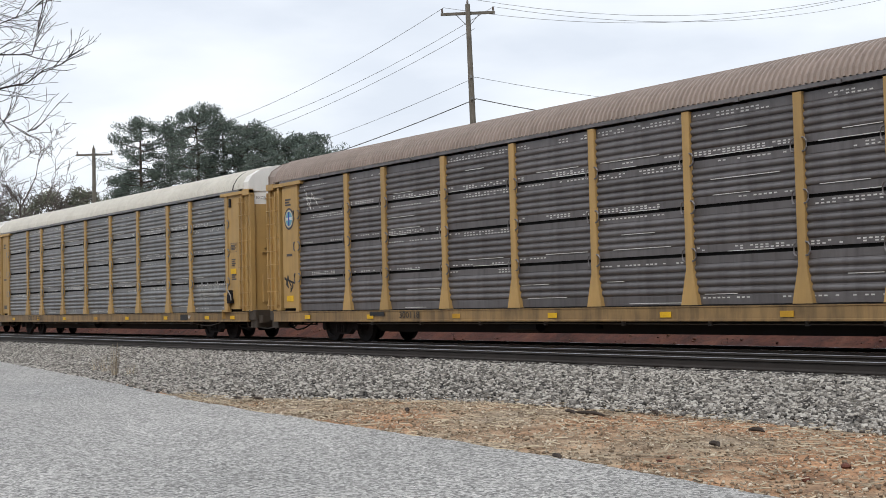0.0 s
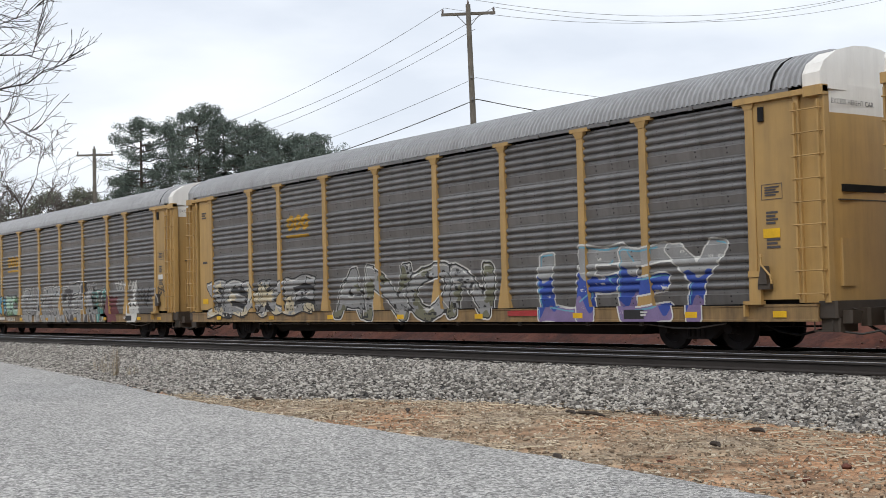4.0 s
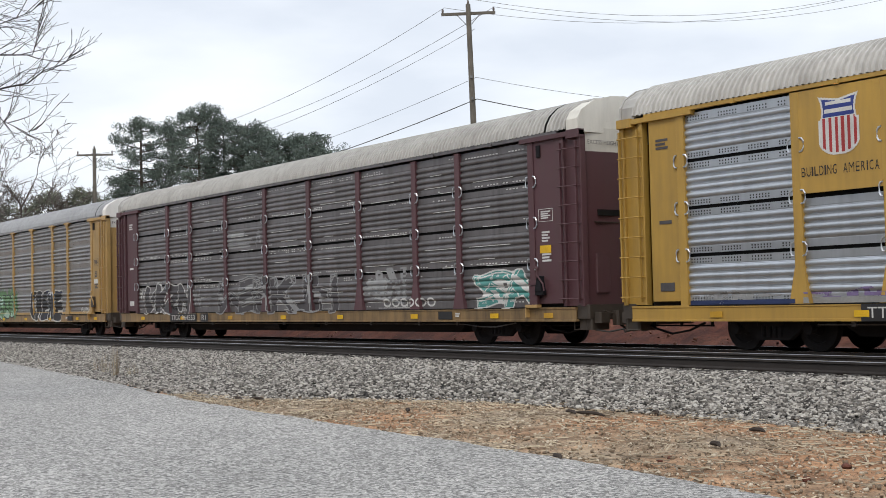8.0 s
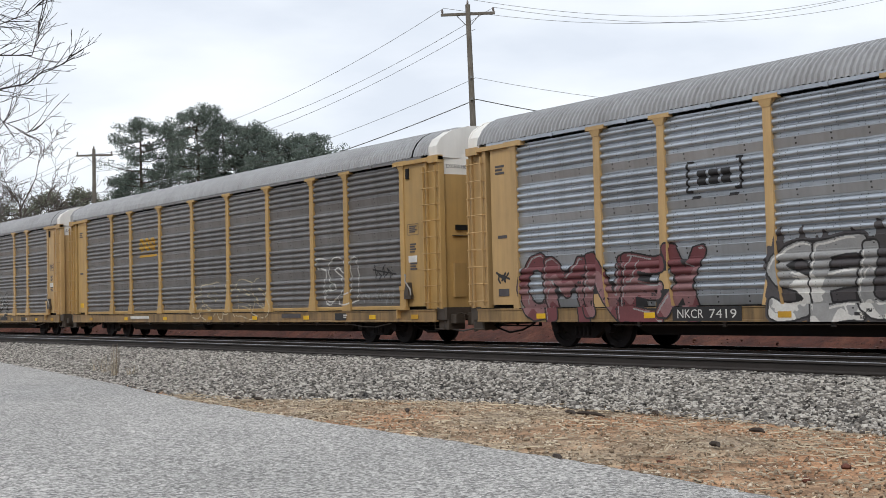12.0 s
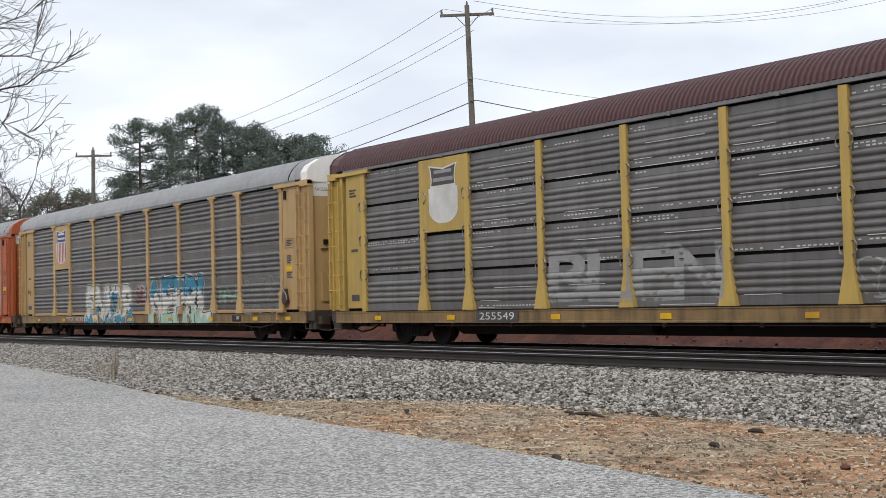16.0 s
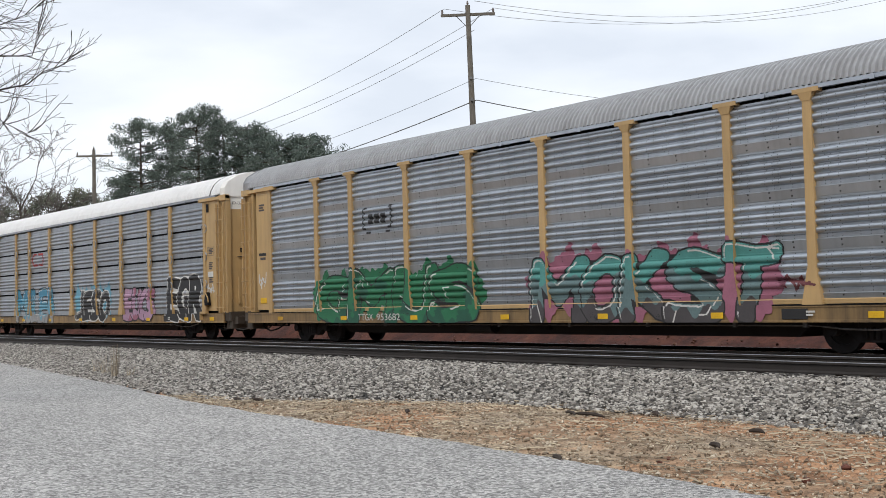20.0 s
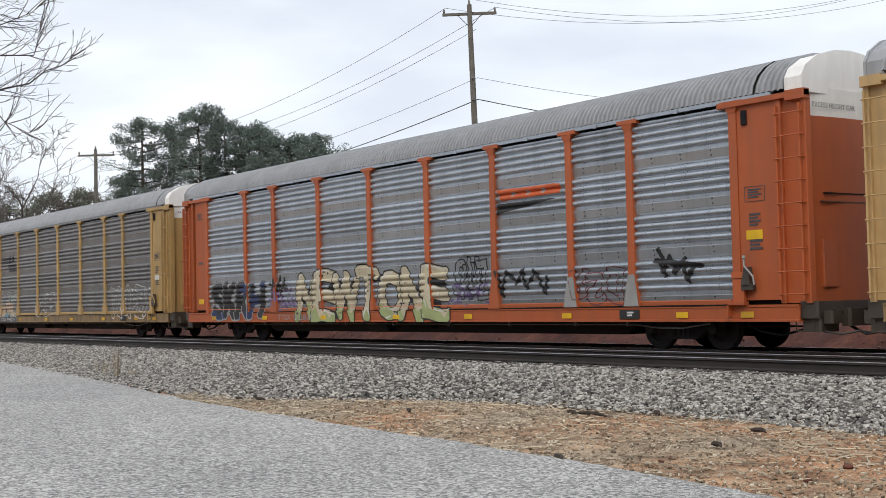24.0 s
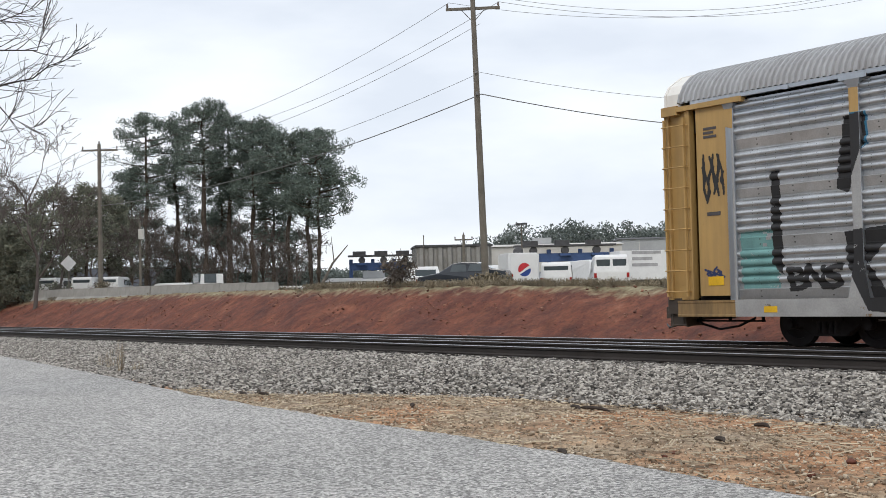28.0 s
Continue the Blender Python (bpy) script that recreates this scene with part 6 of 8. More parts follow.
# The last car: silver ground over panels, posts and sill, with huge black-edged letters.
c19 = Canvas(19, -12.9, 12.0, 0.60, 4.9)
Z19 = c19.z[:, None] + 0.10 * np.sin(c19.x[None] * 1.7) + 0.05 * np.sin(c19.x[None] * 5.3)
ring19 = c19.poly((-3.9, 3.9), (-3.4, 3.95), (-2.8, 3.1), (-3, 3.05), (-3.55, 3.2), (-4.2, 3.1), (-4.3, 3.3)) & ~c19.poly((-3.85, 3.3), (-3.7, 3.6), (-3.45, 3.65), (-3.25, 3.25))
black19 = ring19
for shape in (
        ((-9.3, 4.25), (-8.85, 4.3), (-8.85, 3.8), (-9.25, 2.85), (-9.5, 2.95)),
        ((-7.55, 4.5), (-7.4, 4.45), (-7.35, 2.8), (-8.15, 2.95)),
        ((-11, 3.4), (-10.8, 3.4), (-10.75, 1.4), (-11, 1.6)),
        ((-9.35, 2.15), (-8.2, 2.25), (-8.85, 1.55), (-8.25, 0.65), (-8.85, 0.7), (-9.3, 1.55)),
        ((-7.5, 2.8), (-7.3, 2.8), (-7.2, 1.65), (-6.8, 1.1), (-7.45, 1.25)),
        ((-5.9, 3.95), (-4.6, 4.05), (-5.1, 3.4), (-5.3, 3.55), (-5, 3.9)),
        ((-6.4, 4.65), (-6.25, 4.65), (-6.25, 1.95), (-6.4, 2.05)),
        ((-5.1, 4.6), (-4.95, 4.6), (-4.95, 4.1), (-5.1, 4.15)),
        ((-5.5, 3), (-4.7, 2.95), (-4.7, 2.85), (-5.5, 2.85)),
        ((-5.65, 2.2), (-5, 1.75), (-4.75, 1.7), (-4.85, 1.45), (-5.95, 1.7), (-5.85, 1.8), (-5.25, 1.65), (-5.7, 2)),
        ((-4.65, 2.55), (-2.8, 2.45), (-2.45, 1.5), (-2.65, 1.55), (-3.35, 1.8), (-4.25, 2), (-4.9, 2), (-4.95, 2.15), (-4.2, 2.15), (-2.75, 2.05), (-2.95, 2.35), (-4.3, 2.35), (-4.5, 2.35)),
        ((-2.75, 4.45), (-2.6, 4.45), (-2.5, 4.05), (-2.1, 4.1), (-1.35, 3.95), (-1.35, 3.85), (-2.1, 3.9), (-2.4, 3.8), (-2.45, 3.45), (-2.65, 3.45)),
        ((-2.85, 2.85), (-1.55, 2.75), (-1.5, 4), (-1.1, 3.95), (-1.1, 2.7), (-0.6, 2.55), (-0.55, 1.7), (-1.3, 1.75), (-1.35, 1.9), (-0.75, 1.8), (-0.75, 2.5), (-1.5, 2.6), (-2.75, 2.65)),
        ((-4.1, 1.85), (-3.9, 1.45), (-3, 0.95), (-2.15, 0.7), (-3.35, 0.7), (-3.85, 1.15)),
        ((-0.3, 3.8), (-0.15, 3.8), (0.15, 2.8), (-0.25, 2.75)),
        ((0.75, 4), (1.25, 4), (1.25, 2.75), (1.5, 2.1), (1.35, 2.15), (0.95, 3.3)),
        ((-0.15, 2.25), (0.3, 2.25), (0.4, 1.8), (1.05, 0.7), (0.7, 0.7), (0.25, 1.65)),
        ((1.45, 2.15), (1.6, 2.1), (1.65, 0.9), (1.45, 0.9)),
        ((3, 4.65), (3.15, 4.65), (3.2, 3.95), (3.6, 3.35), (3.55, 2.95), (3.15, 3.6)),
        ((-1.55, 1.2), (-1.15, 1.2), (-1.1, 0.9), (-1.6, 0.9)),
        ((-4.45, 1.25), (-4.05, 1.25), (-4, 0.95), (-4.55, 0.95)),
        ((3, 4.55), (3.15, 4.55), (3.2, 3.7), (4.1, 2.2), (4.1, 2.05), (3.05, 3.65)),
        ((3.9, 4.45), (4.05, 4.45), (4.05, 2.2), (3.95, 2.55)),
        ((2.65, 3), (2.85, 3.05), (3.5, 1.9), (3.85, 0.95), (3.5, 0.95), (3.25, 1.75), (2.8, 2.35)),
        ((5.7, 4.5), (5.85, 4.5), (5.85, 3.8), (6.1, 3.8), (6.4, 3.85), (5.9, 3.3), (5.5, 3.25), (4.95, 3.2), (4.95, 3.9), (5.1, 3.9), (5.1, 3.75), (5.75, 3.75)),
        ((5, 3.2), (5.1, 3.2), (5.2, 2.6), (5.55, 2.75), (6.2, 2.8), (6.2, 2.75), (5.55, 2.6), (5.2, 2.25), (5.05, 2.3)),
        ((7.25, 4.05), (7.4, 4.15), (7.65, 3.9), (8.3, 3), (8.9, 2.2), (8.7, 2.15), (8, 3.05), (7.6, 3.45), (7.3, 3.55), (7.05, 3), (6.85, 3.05), (7.15, 3.85)),
        ((7.05, 3.15), (8.1, 3.1), (8.15, 3), (7.05, 3)),
        ((8.05, 3), (8.25, 2.95), (8.3, 2.35), (8.2, 2.3), (8.15, 1.75), (8.05, 2.5)),
        ((6.45, 2.3), (7.15, 2.3), (8.15, 2.05), (8.15, 1.75), (6.5, 1.8), (6.25, 1.9), (6.2, 2.1)),
        ((6.85, 1.75), (8.35, 1.6), (8.45, 2.2), (9.8, 2.2), (9.8, 2.1), (8.55, 2.1), (8.5, 1.45), (7.25, 1.6)),
        ((8.25, 4.6), (8.35, 4.55), (8.85, 3.7), (9.05, 3.2), (8.9, 3.05), (8.7, 3.5), (8.35, 4.35)),
        ((9.6, 3.55), (9.8, 3.9), (9.85, 3), (9.75, 2.4), (9.55, 2.25), (9.5, 2.35), (9.65, 2.75)),
        ((9.75, 2.15), (9.95, 2.2), (9.95, 1.75), (10.35, 1.05), (10.2, 1), (9.65, 1.8)),
        ((5.75, 1.2), (6.7, 1), (7.85, 0.75), (5.9, 0.65))):
    black19 = black19 | c19.poly(*shape)
blue19 = c19.poly((-6.3, 4.1), (-5.8, 4.05), (-4.95, 3.9), (-5.1, 3.45), (-5.55, 2.95), (-5.65, 2.05), (-6.15, 1.8), (-6.3, 2.35)) | c19.poly((5.8, 4.15), (6.15, 4.15), (6.1, 3.75), (5.85, 3.75)) | c19.poly((-9.15, 4.3), (-8.8, 4.3), (-8.8, 3.7), (-9.1, 3.5))
teal19 = c19.poly((-2.65, 4.55), (-1.55, 4.4), (-1.55, 4), (-2.55, 4.05)) | \
    c19.poly((-11.8, 2.25), (-10.85, 2.3), (-10.85, 1.15), (-11.75, 1.15)) | \
    c19.poly((3.2, 3.75), (3.95, 3.7), (4, 2.55), (3.85, 2.6)) | \
    c19.poly((5.1, 3.15), (5.5, 3.2), (5.4, 2.75), (5.15, 2.6)) | \
    c19.poly((7.15, 3.15), (7.3, 3.5), (7.6, 3.45), (7.85, 3.1)) | \
    c19.poly((8.25, 2.7), (8.4, 2.15), (8.35, 1.6), (8.15, 1.75)) | \
    c19.poly((9.8, 2.35), (10.1, 2.45), (10.75, 2.2), (11.1, 1.75), (10.6, 1.55), (10.25, 1.25), (10, 1.7)) | \
    c19.poly((3.15, 3.8), (3.55, 3.55), (3.55, 3.35), (3.2, 3.7)) | \
    c19.poly((-3.5, 2.05), (-2.85, 2.05), (-2.7, 1.8), (-3.35, 1.85)) | \
    c19.poly((-4.4, 2.45), (-4.1, 2.4), (-4.2, 2.3), (-4.45, 2.25))
grey19 = c19.poly((3.1, 4.5), (3.95, 4.4), (4, 3.7), (3.2, 3.75)) | c19.poly((8.25, 4.6), (8.95, 4.5), (8.9, 3.75), (8.55, 4.1))
tags19 = c19.letters("BNS", -10.6, -9.4, 1.12, 1.56, 5, 0.6) | c19.letters("PTG", 4.7, 5.95, 1.07, 1.55, 6, 0.6)
coat = c19.rect(-11.9, 9.6, 0.60, 4.9) & (Z19 < 4.55)
bare = c19.code()
c19.put([(grown(tags19, 1.6), "black"), (c19.worn(black19, 0.03, 3), "black"), (c19.worn(blue19, 0.06, 4), "petrol"), (c19.worn(teal19, 0.10, 5), "sea"), (grey19, "dark"),
         ((bare == 1) & (Z19 >= 4.25), "rack"), (c19.worn(coat & (bare != 0) & (Z19 < 4.25), 0.02), "ash"), (c19.worn(coat & (bare == 0), 0.02, 6), "chrome")])
tag(19, -12.7, -12.1, 2.9, 3.9, "black", 164, 0.025, 16)
tag(19, -12.7, -12.2, 1.3, 1.6, "navy", 165, 0.02, 9)
tag(19, 10.0, 11.2, 1.2, 1.7, "blue", 166, 0.03, 14)
flat_text(19, "TTGX 981556", -5.65, 0.68, 0.17, "white", 2.0)
# Small details of the side panels: perforations on the slotted cars, most with daylight through them painted pale, bolt
# heads on the ribbed ones.
for number in range(20):
    kind, rng = CARS[number][4], np.random.default_rng(number + 40)
    v, f = [], []

    def dab(x, z, w, h, slots):
        y = -1.5 + min(panel_depth(z, slots), panel_depth(z + h, slots)) - 0.004
        o = len(v)
        v.extend([(x, y, z), (x + w, y, z), (x + w, y, z + h), (x, y, z + h)])
        f.append((o, o + 1, o + 2, o + 3))

    for k in range(9):
        a, b = POSTS[k] + 0.16, POSTS[k + 1] - 0.16
        if (number in PLATED and k == 1) or (kind == "orange" and k in (1, 7)):
            continue
        if kind == "slots":
            for tier in range(4):
                z0, z1 = TIERS[tier], TIERS[tier + 1]
                for zz in (z0 + 0.07, z0 + 0.12, z1 - 0.16, z1 - 0.10):
                    x = a
                    live = rng.random() < (1.0 if number == 5 else (0.28 if number in (0, 1, 2, 6) else 0.12) + 0.15 * tier)
                    while x < b - 0.1:
                        if number == 5:
                            if (x - a) % 0.75 < 0.55:
                                dab(x, zz, 0.03, 0.03, True)
                            x += 0.075
                        else:
                            if live and rng.random() < 0.8 and noise.noise((x * 0.9, zz * 3, number * 7.3)) > -0.12:
                                dab(x, zz, 0.075, 0.028, True)
                            x += 0.125
                if number in (0, 1, 2, 6, 11) and k > 1:
                    for zz in (z0 + 0.032, z0 + 0.20, z0 + 0.52):
                        if rng.random() < 0.45 + 0.1 * tier:
                            x = a + rng.uniform(0, 1.0)
                            dab(x, zz, min(b - x, rng.uniform(0.5, 1.8)), 0.016, True)
        else:
            for tier in range(4):
                z0, z1 = TIERS[tier], TIERS[tier + 1]
                for q in (0.045, 0.145):
                    for i in range(3):
                        dab(a + (b - a) * (0.18 + 0.32 * i), z0 + (z1 - z0) * q, 0.036, 0.032, False)
                cols = max(6, int((b - a) / 0.19))
                for i in range(cols):
                    if (i * 7 + k * 3) % 5 == 0:
                        continue
                    x = a + (b - a) * (i + 0.5 + 0.25 * math.sin(i * 2.1 + k)) / cols
                    for q in range(14):
                        if rng.random() < 0.82:
                            dab(x, z0 + (z1 - z0) * (0.225 + 0.055 * q), 0.016, 0.015, False)
    name = "perforation" if kind == "slots" else "bolt_head"
    # White and silver dashes stand for sky light through the holes; car 5's are black.
    ob = part(name, mesh_of(v, f, name), SP["black"] if number == 5 or kind != "slots" else SP["white"] if number in (0, 1, 2, 6, 11) else SP["silver"], AUTORACKS[number])
    tagged(ob, kind="stuff")
# ---- the far side of the tracks ----
AHEAD = Vector((-math.sin(radians(YAW)), math.cos(radians(YAW)), 0))
ASIDE = Vector((math.cos(radians(YAW)), math.sin(radians(YAW)), 0))


def spot(slope, depth, lift=0.0):
    """A place on the ground, depth metres ahead of the eye and slope * depth to the right."""
    p = EYE + AHEAD * depth + ASIDE * slope * depth
    return Vector((p.x, p.y, ground_z(p.x, p.y) + lift))


BARK = plain("pine_bark", (0.075, 0.058, 0.045), 0.95, 0.0, 0.4, 2.0, 0.6, 14)
GREY_BARK = plain("grey_bark", (0.13, 0.115, 0.10), 0.95, 0.0, 0.35, 3.0, 0.5, 20)
TWIG = plain("bare_twigs", (0.105, 0.088, 0.08), 0.95, 0.0, 0.3, 1.0)
DARK_TWIG = plain("dark_bough", (0.055, 0.048, 0.046), 0.95, 0.0, 0.3, 1.0)
POLE_WOOD = plain("pole_wood", (0.15, 0.135, 0.115), 0.95, 0.0, 0.25, 1.5, 0.4, 20)
WIRE = plain("wire", (0.17, 0.17, 0.175), 0.7)
CONCRETE = plain("barrier_concrete", (0.29, 0.285, 0.27), 0.95, 0.0, 0.2, 1.5, 0.3)


def leaf_material(name, dark, light):
    m, n, l, b = nodes(name, 0.75)
    geo = n.new("ShaderNodeNewGeometry")
    big = noise_node(n, l, 0.5, 3)
    r = ramp_node(n, l, geo.outputs["Random Per Island"], ((0.0, dark), (1.0, light)))
    q = ramp_node(n, l, big.outputs["Fac"], ((0.35, (0.75,) * 3), (0.65, (1.2,) * 3)))
    l.new(mix_node(n, l, 1.0, r.outputs[0], q.outputs[0], "MULTIPLY").outputs[0], b.inputs["Base Color"])
    return m


# Pine needles are coloured lighter and bluer to stand for haze in the air.
HAZY_NEEDLES = leaf_material("hazy_pine_needles", (0.062, 0.088, 0.078), (0.165, 0.205, 0.172))
CEDAR = leaf_material("cedar_needles", (0.085, 0.098, 0.075), (0.21, 0.215, 0.155))
UNDER_LEAF = leaf_material("undergrowth", (0.065, 0.08, 0.072), (0.14, 0.16, 0.135))
# Distance haze is mixed into this leaf colour.
HAZY_LEAF = leaf_material("hazy_wood", (0.085, 0.105, 0.10), (0.14, 0.165, 0.152))
DRY_GRASS = leaf_material("dry_grass", (0.09, 0.075, 0.05), (0.27, 0.225, 0.155))
BRUSH = leaf_material("winter_brush", (0.06, 0.05, 0.04), (0.15, 0.125, 0.10))


def cards(centres, count, spread, size, rng, flat=0.6, droop=0.0, slim=0.35):
    """Many small leaf blades (one quad each) round the centres, as arrays of corners and faces."""
    c = np.repeat(np.array(centres, float), count, axis=0)
    k = len(c)
    off = rng.normal(0, 1, (k, 3))
    off /= np.linalg.norm(off, axis=1)[:, None]
    off *= (rng.random((k, 1)) ** 0.45) * np.array([[spread, spread, spread * flat]])
    p = c + off
    u = rng.normal(0, 1, (k, 3)) + off * 0.8 / spread
    u[:, 2] -= droop
    u /= np.linalg.norm(u, axis=1)[:, None]
    w = np.cross(u, rng.normal(0, 1, (k, 3)))
    w /= np.linalg.norm(w, axis=1)[:, None]
    s = size * rng.uniform(0.6, 1.3, (k, 1))
    a = p - u * s * 0.5
    b = p + u * s * 0.5
    v = np.stack([a - w * s * slim * 0.3, a + w * s * slim * 0.3, b + w * s * slim * 0.5, b - w * s * slim * 0.5], 1).reshape(-1, 3)
    f = np.arange(k * 4).reshape(-1, 4)
    return v, f


def array_mesh(v, f, name):
    me = bpy.data.meshes.new(name)
    me.vertices.add(len(v))
    me.vertices.foreach_set("co", np.asarray(v, float).reshape(-1))
    me.loops.add(f.size)
    me.loops.foreach_set("vertex_index", f.reshape(-1))
    me.polygons.add(len(f))
    me.polygons.foreach_set("loop_start", np.arange(0, f.size, 4))
    me.update(calc_edges=True)
    return me


def pine(height, reach, bare, seed, at, label, lean=0.0, needles=None, dense=1.0):
    """A tall pine: bare lower trunk, crooked limbs, and flat clumps of needles on the limbs."""
    rng = np.random.default_rng(seed)
    wood, clumps = Build(), []
    n = 9
    spine = [Vector((lean * (k / n) ** 1.5 * height + 0.15 * rng.normal() * (k > 1), 0.15 * rng.normal() * (k > 1), height * k / n)) for k in range(n + 1)]
    wood.tube(spine, [0.021 * height * (1 - 0.9 * k / n) * 0.85 + 0.02 for k in range(n + 1)], 8)

    def along(z):
        s = min(n - 1e-4, max(0, z / height * n))
        i = int(s)
        return spine[i].lerp(spine[i + 1], s - i)

    limbs = Build()
    count = int(32 * dense)
    for k in range(count):
        q = (k + rng.random()) / count
        z = height * (bare + (1 - bare) * q * 0.97)
        a = k * 2.4 + rng.uniform(-0.5, 0.5)
        shape = math.sqrt(max(0.04, 1 - ((q - 0.5) / 0.58) ** 2))
        r = reach * max(0.25, shape) * rng.uniform(0.5, 1.0)
        o = along(z)
        rise = rng.uniform(-0.05, 0.3) * r
        tip = o + Vector((math.cos(a) * r, math.sin(a) * r, rise))
        mid = o.lerp(tip, 0.5) + Vector((0, 0, -0.1 * r * rng.random()))
        limbs.tube([o, mid, tip], [0.035 + 0.012 * r, 0.03 + 0.006 * r, 0.012], 4, False)
        for s in (0.45, 0.62, 0.78, 0.9, 1.0):
            if rng.random() < 0.85:
                w = 0.22 * r * (1 - 0.4 * s)
                clumps.append(o.lerp(tip, s) + Vector((rng.normal() * w, rng.normal() * w, rng.uniform(0, 0.35))))
    top = along(height)
    clumps += [top + Vector((rng.normal() * 0.8, rng.normal() * 0.8, -0.2 - abs(rng.normal()) * 0.4)) for _ in range(6)]
    for k in range(7):
        z = height * bare * rng.uniform(0.45, 1.0)
        a = rng.uniform(0, 6.28)
        o = along(z)
        limbs.tube([o, o + Vector((math.cos(a) * 1.2, math.sin(a) * 1.2, rng.uniform(-0.2, 0.5)))], [0.04, 0.012], 4, False)
    v, f = cards(clumps, 84, 0.66, 0.20, rng, 0.85, -0.3, 0.34)
    t = empty("pine_tree", Matrix.Translation(at) @ pose(0, 0, -0.3, 0, 0, rng.uniform(0, 360)))
    tagged(t, label, "tree", "pines beyond the tracks")
    part("trunk", wood, BARK, t)
    tagged(part("limbwork", limbs, BARK, t), kind="stuff")
    tagged(part("crown", array_mesh(v, f, "crown"), needles or HAZY_NEEDLES, t), kind="stuff")
    return t


def grow(b, start, way, length, radius, depth, rng, spread=0.55, lift=0.12, kids=3, wander=0.22, least=0.004):
    """Bare branches: a crooked limb that forks again and again."""
    pts, rad, p, d = [start], [radius], start.copy(), way.normalized()
    steps = 4
    for k in range(steps):
        d = (d + Vector((rng.normal(), rng.normal(), rng.normal() + lift)) * wander).normalized()
        p = p + d * length / steps
        pts.append(p)
        rad.append(max(least, radius * (1 - 0.62 * (k + 1) / steps)))
        if depth > 0 and k >= 1:
            for j in range(kids if k < steps - 1 else 2):
                if rng.random() < 0.72:
                    q = (d + Vector((rng.normal(), rng.normal(), rng.normal() + lift)) * spread).normalized()
                    grow(b, p, q, length * rng.uniform(0.42, 0.68), rad[-1] * 0.62, depth - 1, rng, spread, lift, kids, wander, least)
    b.tube(pts, rad, 5 if radius > 0.03 else 3, False)


def bare_tree(name, at, height, seed, label, material, depth=3, limbs=9, reach=0.45, first=0.3, thick=0.016, kids=2, least=0.012):
    rng = np.random.default_rng(seed)
    t = empty(name, Matrix.Translation(at))
    tagged(t, label, "tree", "bare trees")
    wood, twigs = Build(), Build()
    spine = [Vector((0.03 * height * rng.normal() * (k > 0), 0.03 * height * rng.normal() * (k > 0), height * 0.8 * k / 5 - 0.2)) for k in range(6)]
    wood.tube(spine, [thick * height * (1 - 0.15 * k) for k in range(6)], 8)
    for k in range(limbs):
        q = first + (1 - first) * (k + rng.random()) / limbs
        s = min(4.999, q * 5)
        o = spine[int(s)].lerp(spine[int(s) + 1], s - int(s))
        a = k * 2.4 + rng.uniform(-0.4, 0.4)
        grow(twigs, o, Vector((math.cos(a), math.sin(a), 0.5 + 0.9 * q)), height * reach * (1.15 - 0.6 * q), thick * height * 0.42 * (1.1 - 0.6 * q), depth, rng, kids=kids, least=least)
    part("trunk", wood, material, t)
    tagged(part("branchwork", twigs, material, t), kind="stuff")
    return t


# The grove of tall pines.
for slope, depth, height, reach, bare, seed, lean in (
        (-0.241, 118, 18.3, 3.6, 0.40, 11, -0.01), (-0.217, 122, 18.4, 2.9, 0.42, 12, 0.0), (-0.196, 115, 18.8, 3.3, 0.50, 13, 0.01),
        (-0.176, 119, 18.2, 3.0, 0.45, 14, 0.02), (-0.156, 116, 17.3, 2.9, 0.40, 15, 0.0), (-0.148, 124, 17.8, 2.4, 0.55, 16, -0.01),
        (-0.128, 113, 15.4, 3.4, 0.42, 17, 0.02), (-0.110, 112, 15.6, 3.6, 0.40, 18, 0.02), (-0.104, 110, 14.0, 3.9, 0.38, 19, 0.01),
        (-0.255, 121, 13.0, 2.6, 0.35, 20, -0.01), (-0.140, 120, 13.5, 2.8, 0.3, 31, 0.0), (-0.182, 121, 13.5, 2.6, 0.32, 32, 0.0)):
    pine(height * 0.95 + 1.3, reach, min(0.62, bare + 0.12), seed, spot(slope, depth), "tall dark green pine with a bare lower trunk", lean)
# Bushy undergrowth of evergreens behind the trunks.
for slope, depth, height, reach, seed in (
        (-0.235, 128, 9.5, 2.8, 71), (-0.208, 130, 10.5, 2.8, 72), (-0.185, 129, 10.0, 3.0, 73), (-0.163, 131, 9.0, 2.8, 74), (-0.142, 128, 8.2, 2.8, 75),
        (-0.122, 127, 7.8, 2.6, 76), (-0.222, 124, 6.0, 2.6, 77)):
    pine(height, reach, 0.08, seed, spot(slope, depth), "bushy young evergreen among the pine trunks", 0.0, UNDER_LEAF, 0.6)
# Lower pines and cedars to the side of the grove.
for slope, depth, height, reach, bare, seed in (
        (-0.318, 100, 9.3, 2.6, 0.2, 21), (-0.335, 104, 7.6, 2.3, 0.18, 22), (-0.289, 101, 9.4, 2.1, 0.35, 23), (-0.30, 112, 8.6, 2.2, 0.3, 24),
        (-0.355, 96, 8.2, 2.6, 0.12, 25), (-0.372, 98, 8.8, 2.8, 0.12, 26), (-0.272, 108, 9.0, 2.3, 0.3, 27), (-0.262, 112, 8.2, 2.4, 0.25, 28),
        (-0.345, 90, 5.5, 2.3, 0.05, 29), (-0.365, 90, 6.0, 2.4, 0.05, 30), (-0.39, 92, 7.0, 2.6, 0.08, 33)):
    pine(height, reach, bare, seed, spot(slope, depth), "smaller bushy evergreen with dull green needles", 0.0, CEDAR, 0.7)
